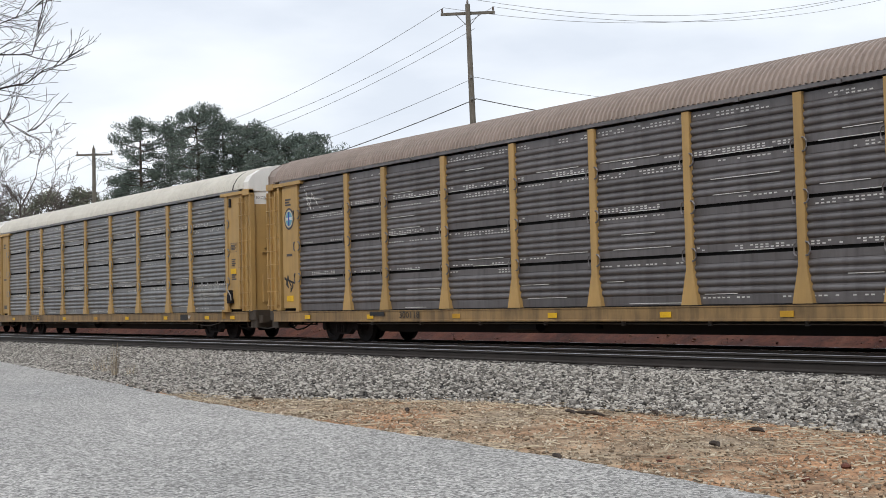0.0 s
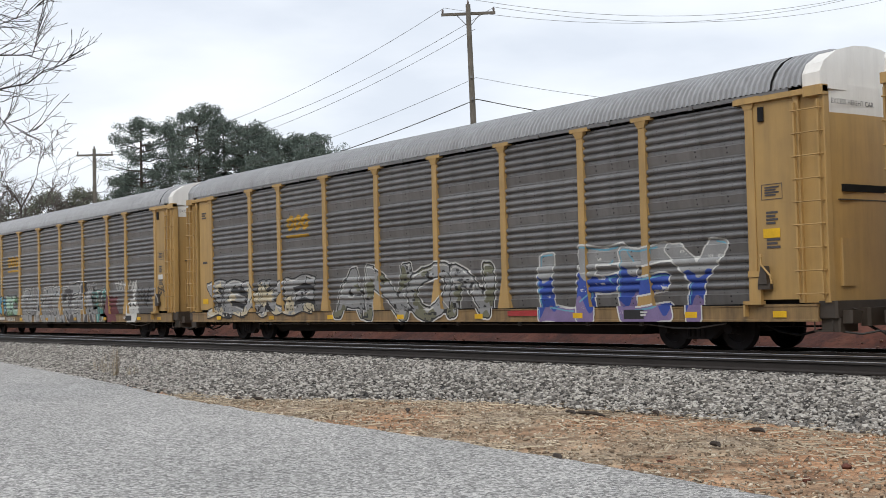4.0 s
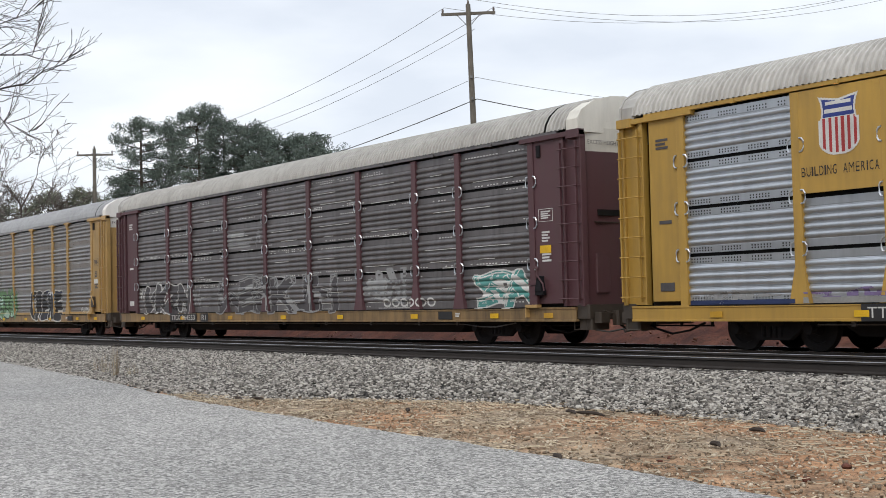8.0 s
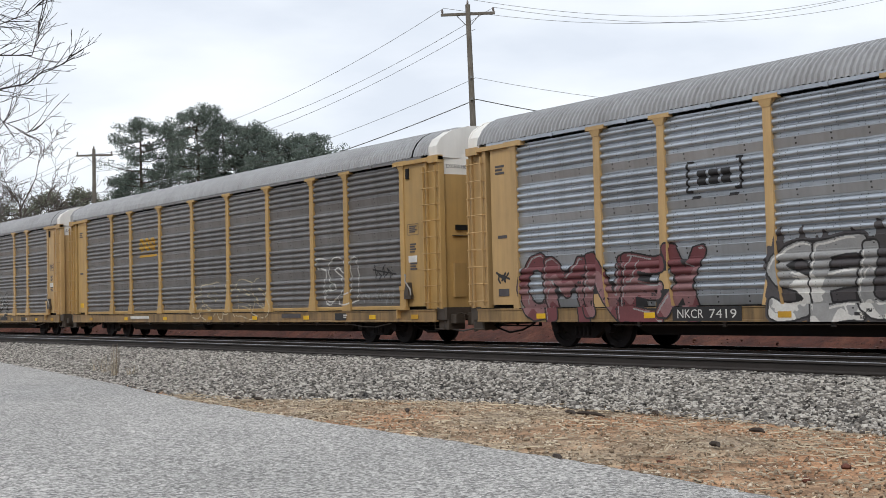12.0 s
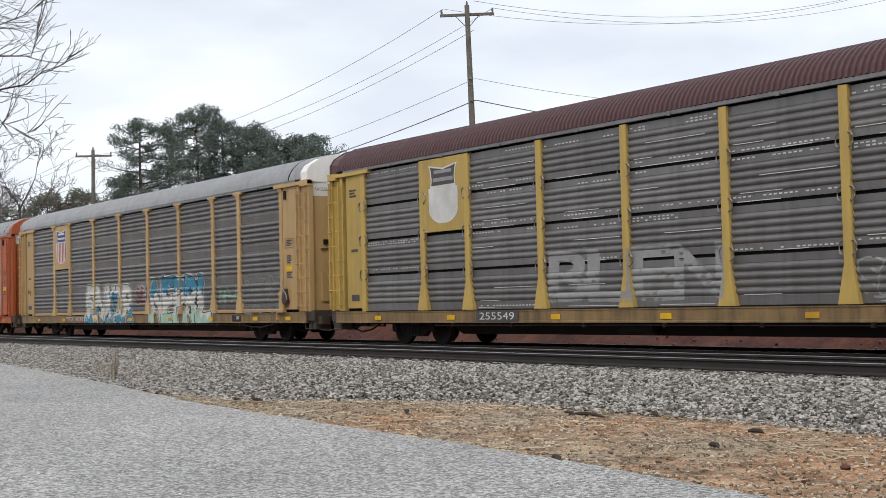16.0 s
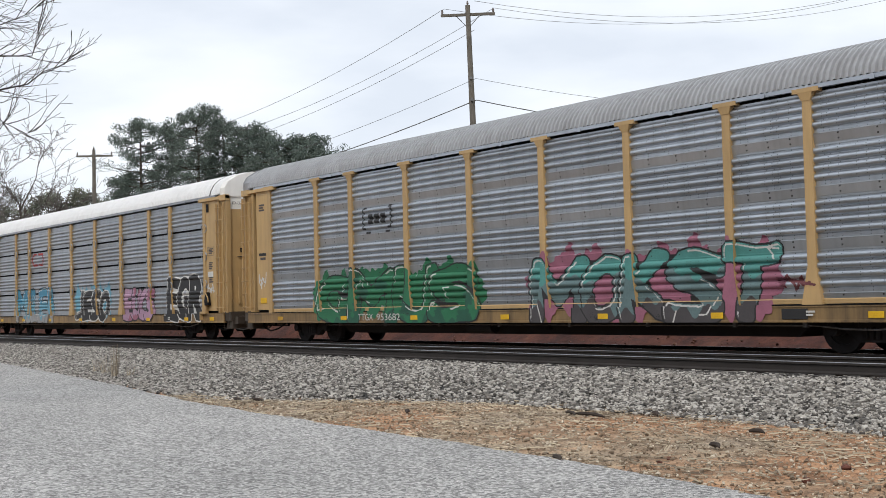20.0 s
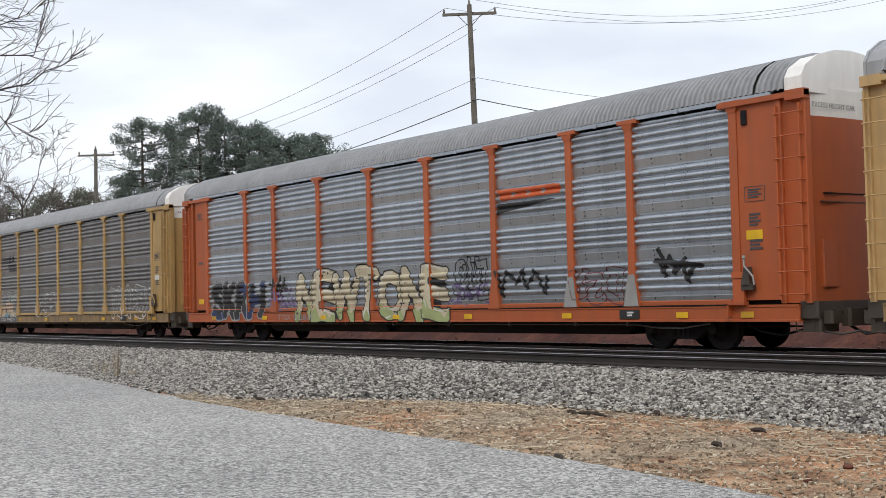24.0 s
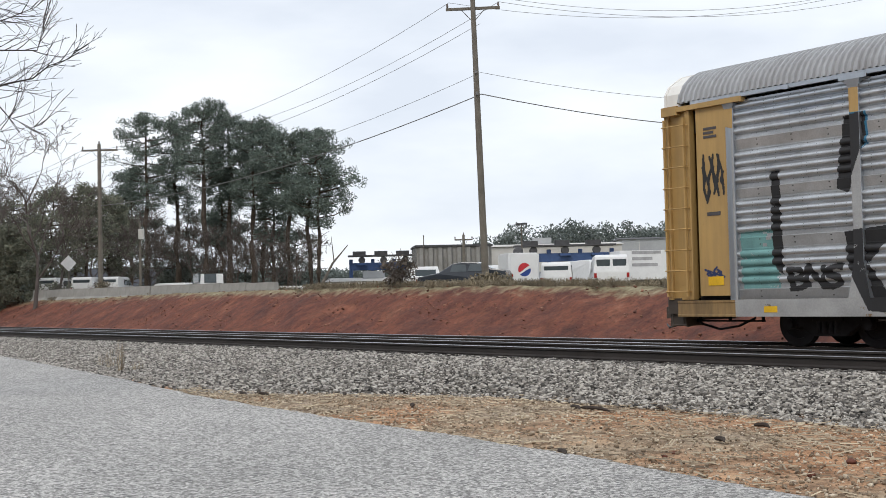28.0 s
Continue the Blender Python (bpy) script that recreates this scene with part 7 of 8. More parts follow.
# Leafless trees between them.
for slope, depth, height, seed in ((-0.332, 84, 11.2, 41), (-0.358, 93, 9.0, 42), (-0.24, 114, 8.5, 43), (-0.205, 112, 8.0, 44), (-0.17, 112, 7.5, 45),
                                   (-0.145, 110, 7.0, 46), (-0.120, 108, 6.5, 47), (-0.285, 108, 8.0, 48), (-0.225, 126, 9.5, 49), (-0.19, 127, 9.0, 50), (-0.26, 104, 7.0, 51), (-0.378, 91, 9.0, 52), (-0.31, 95, 7.5, 53)):
    bare_tree("bare_tree", spot(slope, depth), height, seed, "leafless grey-brown hardwood tree", TWIG, 3, 9, 0.42, 0.2, 0.014, 2, 0.016)
# A broken, leaning snag at the grove's edge.
snag = empty("dead_snag", Matrix.Translation(spot(-0.108, 104)))
tagged(snag, "dead broken tree trunk leaning over at the grove", "tree")
sb = Build().tube([Vector((0, 0, -0.3)), AHEAD * 0 + ASIDE * 0.5 + Vector((0, 0, 1.6)), ASIDE * 1.6 + Vector((0, 0, 3.6)), ASIDE * 2.9 + Vector((0, 0, 5.1))], [0.16, 0.14, 0.1, 0.03], 6)
sb.tube([ASIDE * 1.7 + Vector((0, 0, 3.7)), ASIDE * 1.5 + Vector((0, 0, 5.8))], [0.06, 0.02], 5)
part("trunk", sb, GREY_BARK, snag)

# The near bare tree whose boughs reach into the sky over the road.
big_bare = empty("bare_tree", Matrix.Translation((-22.5, -15.3, ROAD_Z - 0.05)))
tagged(big_bare, "leafless tree with long crooked boughs by the road", "tree", "bare trees")
rng = np.random.default_rng(77)
tb, bb = Build(), Build()
tb.tube([Vector((0, 0, 0)), Vector((0.1, 0, 2)), Vector((0.0, 0.1, 4)), Vector((0.15, 0.1, 6)), Vector((0.1, 0, 8.2))], [0.24, 0.2, 0.16, 0.1, 0.04], 10)
def bough(points, thick, away):
    """A crooked bough through (aside, height) points from the trunk, with twigs that curl up along its outer half."""
    pts = [ASIDE * (a + 9.7) + AHEAD * away * k / 6 + Vector((0, 0, z - TREE_FOOT)) for k, (a, z) in enumerate(points)]
    bb.tube(pts, [max(0.006, 0.5 * thick * (1 - 0.95 * k / (len(pts) - 1))) for k in range(len(pts))], 6, False)
    for k in range(1, len(pts)):
        for q in (0.2, 0.5, 0.8):
            p, d = pts[k - 1].lerp(pts[k], q), (pts[k] - pts[k - 1]).normalized()
            turn = d * 1.0 + ASIDE * 0.25 + Vector((0, 0, rng.choice((0.8, 0.5, -0.35)))) + AHEAD * rng.uniform(-0.5, 0.5)
            grow(bb, p, turn, rng.uniform(0.4, 0.85) * (1.2 - 0.5 * k / len(pts)), 0.010, 1, rng, 0.40, 0.3, 1, 0.10, 0.0045)


TREE_FOOT = ROAD_Z - 0.05
bough(((-10.1, 3.6), (-8.6, 4.4), (-7.27, 4.71), (-6.84, 4.84), (-6.46, 4.92), (-6.2, 5.14), (-5.87, 5.26), (-5.76, 5.43)), 0.055, 0.3)
bough(((-10.1, 4.4), (-8.6, 5.2), (-7.27, 5.35), (-6.7, 5.33), (-6.25, 5.31), (-6.13, 5.6), (-6.1, 5.83)), 0.05, -0.3)
bough(((-7.9, 4.56), (-7.14, 4.65), (-6.84, 4.28), (-6.46, 4.08), (-6.28, 4.14)), 0.03, 0.2)
bough(((-10.1, 4.9), (-8.6, 5.6), (-7.4, 5.75), (-6.9, 5.95), (-6.45, 6.15), (-6.2, 6.4)), 0.045, 0.5)
bough(((-10.1, 5.3), (-8.4, 6.0), (-7.3, 6.2), (-6.8, 6.5), (-6.5, 6.8)), 0.045, -0.2)
bough(((-10.1, 3.2), (-8.6, 3.7), (-7.4, 3.9), (-6.95, 4.05), (-6.7, 4.4)), 0.035, 0.1)
for z, a in ((3.6, 2.6), (4.4, 3.4), (5.4, 4.3), (6.2, 2.2), (7.0, 5.0)):
    grow(bb, Vector((0.05, 0.05, z)), Vector((math.cos(a), math.sin(a), 0.5)), 2.8, 0.05, 3, rng, 0.5, 0.1, 2, 0.15, 0.005)
part("trunk", tb, GREY_BARK, big_bare)
tagged(part("branchwork", bb, DARK_TWIG, big_bare), kind="stuff")


# Utility poles and their wires.
def utility_pole(at, height, arm_turn, arm, label, lean=0.0, low=()):
    t = empty("utility_pole", Matrix.Translation(at) @ pose(0, 0, 0, 0, 0, arm_turn) @ pose(0, 0, 0, 0, lean, 0))
    tagged(t, label, "utility pole", "utility poles")
    part("pole", Build().tube([(0, 0, -0.8), (0, 0, height * 0.5), (0, 0, height)], [0.17, 0.145, 0.11], 12), POLE_WOOD, t)
    part("crossarm", Build().box(-arm, arm, 0.10, 0.21, height - 0.46, height - 0.34, c=0.015), POLE_WOOD, t)
    for s in (-1, 1):
        part("brace", Build().tube([(s * arm * 0.42, 0.16, height - 0.46), (0, 0.12, height - 1.05)], 0.018, 5), WIRE, t)
        part("insulator", Build().tube([(s * arm * 0.94, 0.155, height - 0.34), (s * arm * 0.94, 0.155, height - 0.27), (s * arm * 0.94, 0.155, height - 0.19), (s * arm * 0.94, 0.155, height - 0.13)], [0.02, 0.055, 0.05, 0.03], 8), INSULATOR, t)
    part("insulator", Build().tube([(0, 0, height), (0, 0, height + 0.08), (0, 0, height + 0.2)], [0.03, 0.055, 0.03], 8), INSULATOR, t)
    for z in low:
        part("wire_clamp", Build().box(-0.06, 0.06, -0.22, -0.13, z - 0.06, z + 0.06), WIRE, t)
    return t


INSULATOR = plain("porcelain", (0.16, 0.13, 0.12), 0.4)
pa, pb, pc = spot(0.0295, 57), spot(-0.279, 82), spot(0.42, 70)
utility_pole(pa, 13.25, 54, 1.25, "tall grey wooden utility pole with one crossarm", -1.3, (9.85, 8.85))
utility_pole(pb, 10.2, 54, 1.2, "weathered wooden utility pole with one crossarm")
utility_pole(pc, 18.2, 54, 1.2, "wooden utility pole out of sight beyond the train")
utility_pole(spot(-0.435, 112), 10.5, 54, 1.2, "wooden utility pole far down the line")
pd = spot(-0.435, 112)


def wire(a, b, sag, r):
    a, b = Vector(a), Vector(b)
    pts = [a.lerp(b, k / 18) - Vector((0, 0, sag * 4 * (k / 18) * (1 - k / 18))) for k in range(19)]
    ob = part("wire", Build().tube(pts, r, 5), WIRE)
    return tagged(ob, "sagging overhead wire between two poles", "wire", "overhead wires")


arm = Vector((math.cos(radians(54)), math.sin(radians(54)), 0))
up = Vector((0, 0, 1))
wire(pa - arm * 1.4 + up * 13.1, pb - arm * 1.12 + up * 9.8, 1.5, 0.011)
wire(pa + arm * 0.9 + up * 13.1, pb + arm * 1.12 + up * 9.8, 1.5, 0.011)
wire(pa + up * 12.1, pb + up * 8.7, 1.3, 0.011)
wire(pa + up * 9.85, pb + up * 7.0, 0.9, 0.011)
wire(pa + up * 8.85, pb + up * 6.1, 0.8, 0.024)
wire(pa - arm * 1.4 + up * 13.1, pc - arm * 1.12 + up * 18.0, 1.6, 0.010)
wire(pa + arm * 0.9 + up * 13.1, pc + arm * 1.12 + up * 18.0, 1.6, 0.010)
wire(pa + up * 13.45, pc + up * 18.3, 1.6, 0.010)
wire(pa + up * 9.85, pc + up * 11.4, 1.2, 0.010)
wire(pa + up * 8.85, pc + up * 9.4, 1.1, 0.024)
for s in (-1, 0, 1):
    wire(pb + arm * 1.12 * s + up * (9.8 if s else 9.95), pd + arm * 1.12 * s + up * (10.3 if s else 10.5), 1.2, 0.011)
wire(pb + up * 7.0, pd + up * 7.2, 1.0, 0.016)
# ---- the lot beyond the bank: barrier, vehicles, buildings ----
VAN_WHITE = plain("white_van_paint", (0.74, 0.75, 0.76), 0.35, 0.0, 0.05)
CAR_BLACK = plain("black_car_paint", (0.035, 0.04, 0.05), 0.14, 0.0, 0.1)
# Dark glass, its base colour lifted to blue-grey for the sky it reflects.
GLASS_DARK = plain("sky_toned_glass", (0.07, 0.085, 0.095), 0.06, 0.0, 0.1)
TYRE = plain("tyre_rubber", (0.02, 0.02, 0.02), 0.85)
RIM = plain("wheel_rim", (0.4, 0.4, 0.41), 0.35, 0.8, 0.1)
RED_LAMP = plain("red_lens", (0.35, 0.02, 0.02), 0.25)
CLEAR_LAMP = plain("clear_lens", (0.7, 0.7, 0.68), 0.2)
GREY_PLASTIC = plain("dark_bumper", (0.06, 0.06, 0.065), 0.6)
SHEET_GREY = plain("grey_sheet_steel", (0.25, 0.245, 0.235), 0.8, 0.0, 0.25, 0.8)
SHEET_PALE = plain("pale_sheet_steel", (0.52, 0.51, 0.49), 0.8, 0.0, 0.12, 0.8)
SHEET_MID = plain("blue_grey_sheet_steel", (0.36, 0.375, 0.39), 0.8, 0.0, 0.1, 0.8)
BLUE_STEEL = plain("blue_rack_paint", (0.04, 0.085, 0.22), 0.5, 0.0, 0.15)
DARK_STEEL = plain("dark_machinery", (0.06, 0.06, 0.065), 0.7, 0.0, 0.3)
ROOF_SLATE = plain("dark_shingle", (0.055, 0.06, 0.075), 0.9, 0.0, 0.25, 4.0)
SIGN_BACK = plain("sign_aluminium", (0.62, 0.63, 0.64), 0.5, 0.3, 0.08)
LOGO_RED = plain("logo_red", (0.5, 0.02, 0.03), 0.5)
LOGO_BLUE = plain("logo_blue", (0.015, 0.05, 0.25), 0.5)
BAR_GREY = plain("faded_lettering", (0.35, 0.35, 0.36), 0.7)

SHAPES = {
    # outline of the side (x forward, z up), width, glass bands (x0, x1, z0, z1), wheel places
    "van": ([(-2.6, 0.35), (2.45, 0.35), (2.62, 0.55), (2.6, 0.95), (2.45, 1.12), (1.65, 1.28), (1.05, 2.02), (0.8, 2.1), (-2.35, 2.12), (-2.55, 2.0), (-2.66, 1.2)], 1.95, [(0.75, 1.45, 1.3, 1.85), (-0.35, 0.55, 1.3, 1.85)], (-1.7, 1.7)),
    "small_van": ([(-2.1, 0.3), (2.0, 0.3), (2.18, 0.5), (2.15, 0.9), (1.3, 1.1), (0.7, 1.72), (0.45, 1.8), (-1.95, 1.82), (-2.1, 1.7), (-2.18, 1.0)], 1.8, [(0.35, 1.05, 1.12, 1.6), (-0.7, 0.25, 1.15, 1.6)], (-1.35, 1.4)),
    "sedan": ([(-2.35, 0.32), (2.3, 0.3), (2.42, 0.5), (2.36, 0.72), (1.25, 0.92), (0.45, 1.4), (0.05, 1.47), (-0.75, 1.45), (-1.6, 1.08), (-2.3, 1.0), (-2.42, 0.7)], 1.82, [(-0.25, 0.62, 0.96, 1.33), (-1.1, -0.32, 0.98, 1.35)], (-1.4, 1.45)),
    "pickup": ([(-2.8, 0.45), (2.65, 0.45), (2.75, 0.7), (2.7, 1.05), (1.5, 1.18), (1.0, 1.8), (0.7, 1.88), (-0.55, 1.86), (-0.8, 1.2), (-2.75, 1.2)], 1.95, [(0.3, 1.0, 1.22, 1.7), (-0.5, 0.2, 1.22, 1.7)], (-1.75, 1.75)),
}


def vehicle(kind, name, slope, depth, turn, paint, label):
    """A road vehicle from its side outline, with tucked-in upper sides, glass, wheels, lamps and bumpers."""
    outline, width, glass, axles = SHAPES[kind]
    t = empty(name, Matrix.Translation(spot(slope, depth)) @ pose(0, 0, 0, 0, 0, YAW + turn))
    tagged(t, label, "vehicle", "parked vehicles")
    top = max(z for _, z in outline)

    def half(z):
        return width / 2 * (1 - 0.14 * max(0.0, (z - top * 0.52) / (top * 0.48)) ** 1.3)

    v = [(x, s * half(z), z) for s in (-1, 1) for x, z in outline]
    n = len(outline)
    f = [tuple(range(n)), tuple(range(2 * n - 1, n - 1, -1))] + [(i, n + i, n + (i + 1) % n, (i + 1) % n) for i in range(n)]
    bm = bmesh.new()
    vs = [bm.verts.new(p) for p in v]
    for q in f:
        bm.faces.new([vs[i] for i in q])
    bmesh.ops.recalc_face_normals(bm, faces=bm.faces)
    bmesh.ops.bevel(bm, geom=list(bm.edges), offset=0.06, segments=2, profile=0.6, affect="EDGES")
    me = bpy.data.meshes.new("body")
    bm.to_mesh(me)
    bm.free()
    part("body", me, paint, t)
    for x0, x1, z0, z1 in glass:
        for s in (-1, 1):
            b = Build()
            b.add([(x, s * (half(z) + 0.008), z) for x, z in ((x0, z0), (x1, z0), (x1 - 0.12, z1), (x0 + 0.04, z1))], [(0, 1, 2, 3)])
            b.add([(x, s * (half(z) - 0.02), z) for x, z in ((x0, z0), (x1, z0), (x1 - 0.12, z1), (x0 + 0.04, z1))], [(3, 2, 1, 0)])
            part("window", b, GLASS_DARK, t)
    xs = [x for x, _ in outline]
    zb = top * 0.62
    slope_back = [p for p in outline if p[0] < 0 and p[1] > top * 0.6]
    xa = min(x for x, z in slope_back) - 0.0
    if kind != "sedan":
        bottom = {"van": -2.665, "small_van": -2.185, "pickup": -0.83}[kind]
        for s in ((-1, 1) if kind == "van" else (0,)):
            w = 0.36 if kind == "van" else 0.66
            part("rear_window", Build().box(bottom - 0.012 + 0.06, bottom + 0.10, s * 0.43 - w, s * 0.43 + w, top * 0.60, top * 0.88, c=0.02), GLASS_DARK, t)
        part("number_plate", Build().box(bottom - 0.02, bottom + 0.02, -0.2, 0.2, top * 0.40, top * 0.46), CLEAR_LAMP, t)
    else:
        part("rear_window", Build().add([(-0.8, -0.58, 1.46), (-0.8, 0.58, 1.46), (-1.52, 0.66, 1.13), (-1.52, -0.66, 1.13)], [(0, 1, 2, 3)]).add([(-0.8, -0.58, 1.42), (-0.8, 0.58, 1.42), (-1.52, 0.66, 1.09), (-1.52, -0.66, 1.09)], [(3, 2, 1, 0)]), GLASS_DARK, t)
        part("windscreen", Build().add([(0.12, -0.6, 1.475), (0.12, 0.6, 1.475), (1.18, 0.72, 0.965), (1.18, -0.72, 0.965)], [(3, 2, 1, 0)]).add([(0.12, -0.6, 1.43), (0.12, 0.6, 1.43), (1.18, 0.72, 0.92), (1.18, -0.72, 0.92)], [(0, 1, 2, 3)]), GLASS_DARK, t)
    for s in (-1, 1):
        part("tail_lamp", Build().box(min(xs) - 0.02, min(xs) + 0.1, s * width * 0.44 - 0.07, s * width * 0.44 + 0.07, top * 0.42, top * 0.54, c=0.02), RED_LAMP, t)
        part("headlight", Build().box(max(xs) - 0.14, max(xs) + 0.015, s * width * 0.38 - 0.14, s * width * 0.38 + 0.14, top * 0.33, top * 0.42, c=0.03), CLEAR_LAMP, t)
    part("bumper", Build().box(min(xs) - 0.05, min(xs) + 0.15, -width * 0.46, width * 0.46, 0.38, 0.56, c=0.04), GREY_PLASTIC, t)
    for x in axles:
        for s in (-1, 1):
            w = part("wheel", Build().disc((x, s * (width / 2 - 0.11), 0.34), "y", 0.34, 0.23, 20), TYRE, t)
            part("rim", Build().disc((x, s * (width / 2 + 0.006), 0.34), "y", 0.21, 0.02, 14), RIM, w)
    return t


vehicle("sedan", "sedan", 0.013, 66, 168, CAR_BLACK, "dark parked sedan behind dry grass")
vehicle("pickup", "pickup_truck", 0.040, 74, 35, VAN_WHITE, "white pickup parked behind the utility pole")
vehicle("small_van", "van", 0.0865, 70, 84, VAN_WHITE, "white compact van seen from behind")
vehicle("van", "van", 0.107, 78, 112, VAN_WHITE, "white cargo van parked beside another")
vehicle("van", "van", 0.128, 69, 86, VAN_WHITE, "white cargo van with two rear windows")
vehicle("sedan", "sedan", 0.0725, 76, 95, CAR_BLACK, "dark car half hidden between vans")
vehicle("van", "van", 0.19, 78, 178, VAN_WHITE, "white van beside the box truck")
vehicle("pickup", "pickup_truck", -0.071, 104, 160, VAN_WHITE, "white pickup by the blue racks")
vehicle("pickup", "pickup_truck", -0.02, 80, 100, VAN_WHITE, "silver-white pickup in the lot")
for slope, depth, turn in ((-0.314, 99, 84), (-0.2875, 100, 88), (-0.266, 101, 86), (-0.226, 106, 165), (-0.136, 110, 100), (-0.121, 110, 84)):
    vehicle("small_van", "van", slope, depth, turn, VAN_WHITE, "white work van behind the concrete barrier")


def box_body(name, slope, depth, turn, size, wall, label, category, parts):
    t = empty(name, Matrix.Translation(spot(slope, depth)) @ pose(0, 0, 0, 0, 0, YAW + turn))
    tagged(t, label, category)
    parts(t, *size)
    return t


def drink_trailer(t, length, width, height):
    part("body", Build().box(-length / 2, length / 2, -width / 2, width / 2, 0.45, height, c=0.12), VAN_WHITE, t)
    part("roof", Build().box(-length / 2 + 0.1, length / 2 - 0.1, -width / 2 + 0.1, width / 2 - 0.1, height, height + 0.06, c=0.1), VAN_WHITE, t)
    part("roof_vent", Build().tube([(0.0, 0, height), (0, 0, height + 0.25), (0, 0, height + 0.42)], [0.3, 0.26, 0.12], 10), DARK_STEEL, t)
    for s in (-1, 1):
        w = part("wheel", Build().disc((s * 0.6, -width / 2 + 0.05, 0.34), "y", 0.34, 0.22, 16), TYRE, t)
    y = -width / 2 - 0.006
    n = 28

    def cap(lo, hi, material, name):
        """A band of a disc between two wavy heights."""
        v, f = [], []
        for k in range(n + 1):
            x = -0.36 + 0.72 * k / n
            r = math.sqrt(max(0, 0.36 ** 2 - x * x))
            a, b = max(-r, min(r, lo(x))), max(-r, min(r, hi(x)))
            v += [(x, y, 1.35 + a), (x, y, 1.35 + b)]
        f = [(2 * k, 2 * k + 2, 2 * k + 3, 2 * k + 1) for k in range(n)]
        part(name, mesh_of(v, f), material, t)

    cap(lambda x: 0.04 + 0.28 * x + 0.10 * math.sin(x * 5), lambda x: 1, LOGO_RED, "logo_red")
    cap(lambda x: -1, lambda x: -0.10 + 0.34 * x + 0.06 * math.sin(x * 5), LOGO_BLUE, "logo_blue")


def box_truck(t, length, width, height):
    part("body", Build().box(-length / 2, length / 2 - 1.8, -width / 2, width / 2, 0.8, height, c=0.05), VAN_WHITE, t)
    part("cab", Build().prism([(length / 2 - 1.75, -1.0), (length / 2, -0.95), (length / 2, 0.95), (length / 2 - 1.75, 1.0)], 0.45, 2.1, ring2=[(length / 2 - 1.75, -0.9), (length / 2 - 0.7, -0.85), (length / 2 - 0.7, 0.85), (length / 2 - 1.75, 0.9)]), VAN_WHITE, t)
    part("chassis", Build().box(-length / 2, length / 2 - 0.3, -0.5, 0.5, 0.45, 0.8), DARK_STEEL, t)
    part("window", Build().box(length / 2 - 1.5, length / 2 - 0.75, -1.0, -0.9, 1.35, 1.85, c=0.02), GLASS_DARK, t)
    for k, w in enumerate((1.7, 1.2, 1.5)):
        part("lettering_bar", Build().box(-1.9, -1.9 + w, -width / 2 - 0.012, -width / 2, 2.25 - 0.35 * k, 2.42 - 0.35 * k), BAR_GREY, t)
    for x in (-length / 2 + 1.1, length / 2 - 0.9):
        for s in (-1, 1):
            part("wheel", Build().disc((x, s * (width / 2 - 0.15), 0.42), "y", 0.42, 0.26, 18), TYRE, t)


def white_truck(t, length, width, height):
    part("cab", Build().prism([(-1.0, -1.1), (1.0, -1.1), (1.0, 1.1), (-1.0, 1.1)], 0.6, height, ring2=[(-0.95, -1.0), (0.75, -1.0), (0.75, 1.0), (-0.95, 1.0)]), VAN_WHITE, t)
    part("windscreen", Build().box(0.82, 0.95, -0.9, 0.9, 1.6, 2.3, c=0.03), GLASS_DARK, t)
    for s in (-1, 1):
        part("window", Build().box(-0.4, 0.55, s * 1.06 - 0.02, s * 1.06 + 0.02, 1.55, 2.25), GLASS_DARK, t)
        part("wheel", Build().disc((0.1, s * 1.0, 0.5), "y", 0.5, 0.28, 18), TYRE, t)
    part("bed", Build().box(-length + 1.0, -1.05, -1.1, 1.1, 0.8, 1.15, c=0.03), DARK_STEEL, t)
    part("grille", Build().box(0.98, 1.03, -0.6, 0.6, 0.8, 1.4), LOGO_BLUE, t)


box_body("drink_trailer", 0.056, 68, 14, (1.75, 2.1, 2.2), VAN_WHITE, "white vending trailer with a round red and blue mark", "trailer", drink_trailer)
box_body("box_truck", 0.168, 72, 8, (5.2, 2.2, 2.45), VAN_WHITE, "white box truck with faded grey lettering", "vehicle", box_truck)
box_body("work_truck", -0.193, 98, 205, (5.0, 2.2, 2.25), VAN_WHITE, "white cab-over truck behind the barrier", "vehicle", white_truck)

# Concrete barrier along the top of the bank.
wall = empty("barrier_wall", Matrix.Translation((0, 9.75, 0)))
tagged(wall, "row of weathered concrete barriers along the bank top", "barrier", kind="structure")
block = Build().sweep([(-0.30, -0.25), (0.30, -0.25), (0.30, 0.10), (0.14, 0.30), (0.09, 0.82), (-0.09, 0.82), (-0.14, 0.30), (-0.30, 0.10)], (-1.48, 1.48), True).mesh("barrier")
for k in range(12):
    x = -88 + 3.0 * k
    part("barrier", block, CONCRETE, wall, at=pose(x, 0.06 * noise.noise((k * 3.1, 0, 0)), ground_z(x, 9.75) - 0.05 - 0.011 * (x + 88), 0, 0, 0.8 * noise.noise((k, 5, 0))))

# Back of a diamond road sign on its post.
sign = empty("road_sign", Matrix.Translation(spot(-0.3045, 86.5)))
tagged(sign, "bare aluminium back of a diamond road sign on a post", "road sign")
part("post", Build().tube([(0, 0, -0.3), (0, 0, 3.15)], 0.045, 8), GREY_BARK, sign)
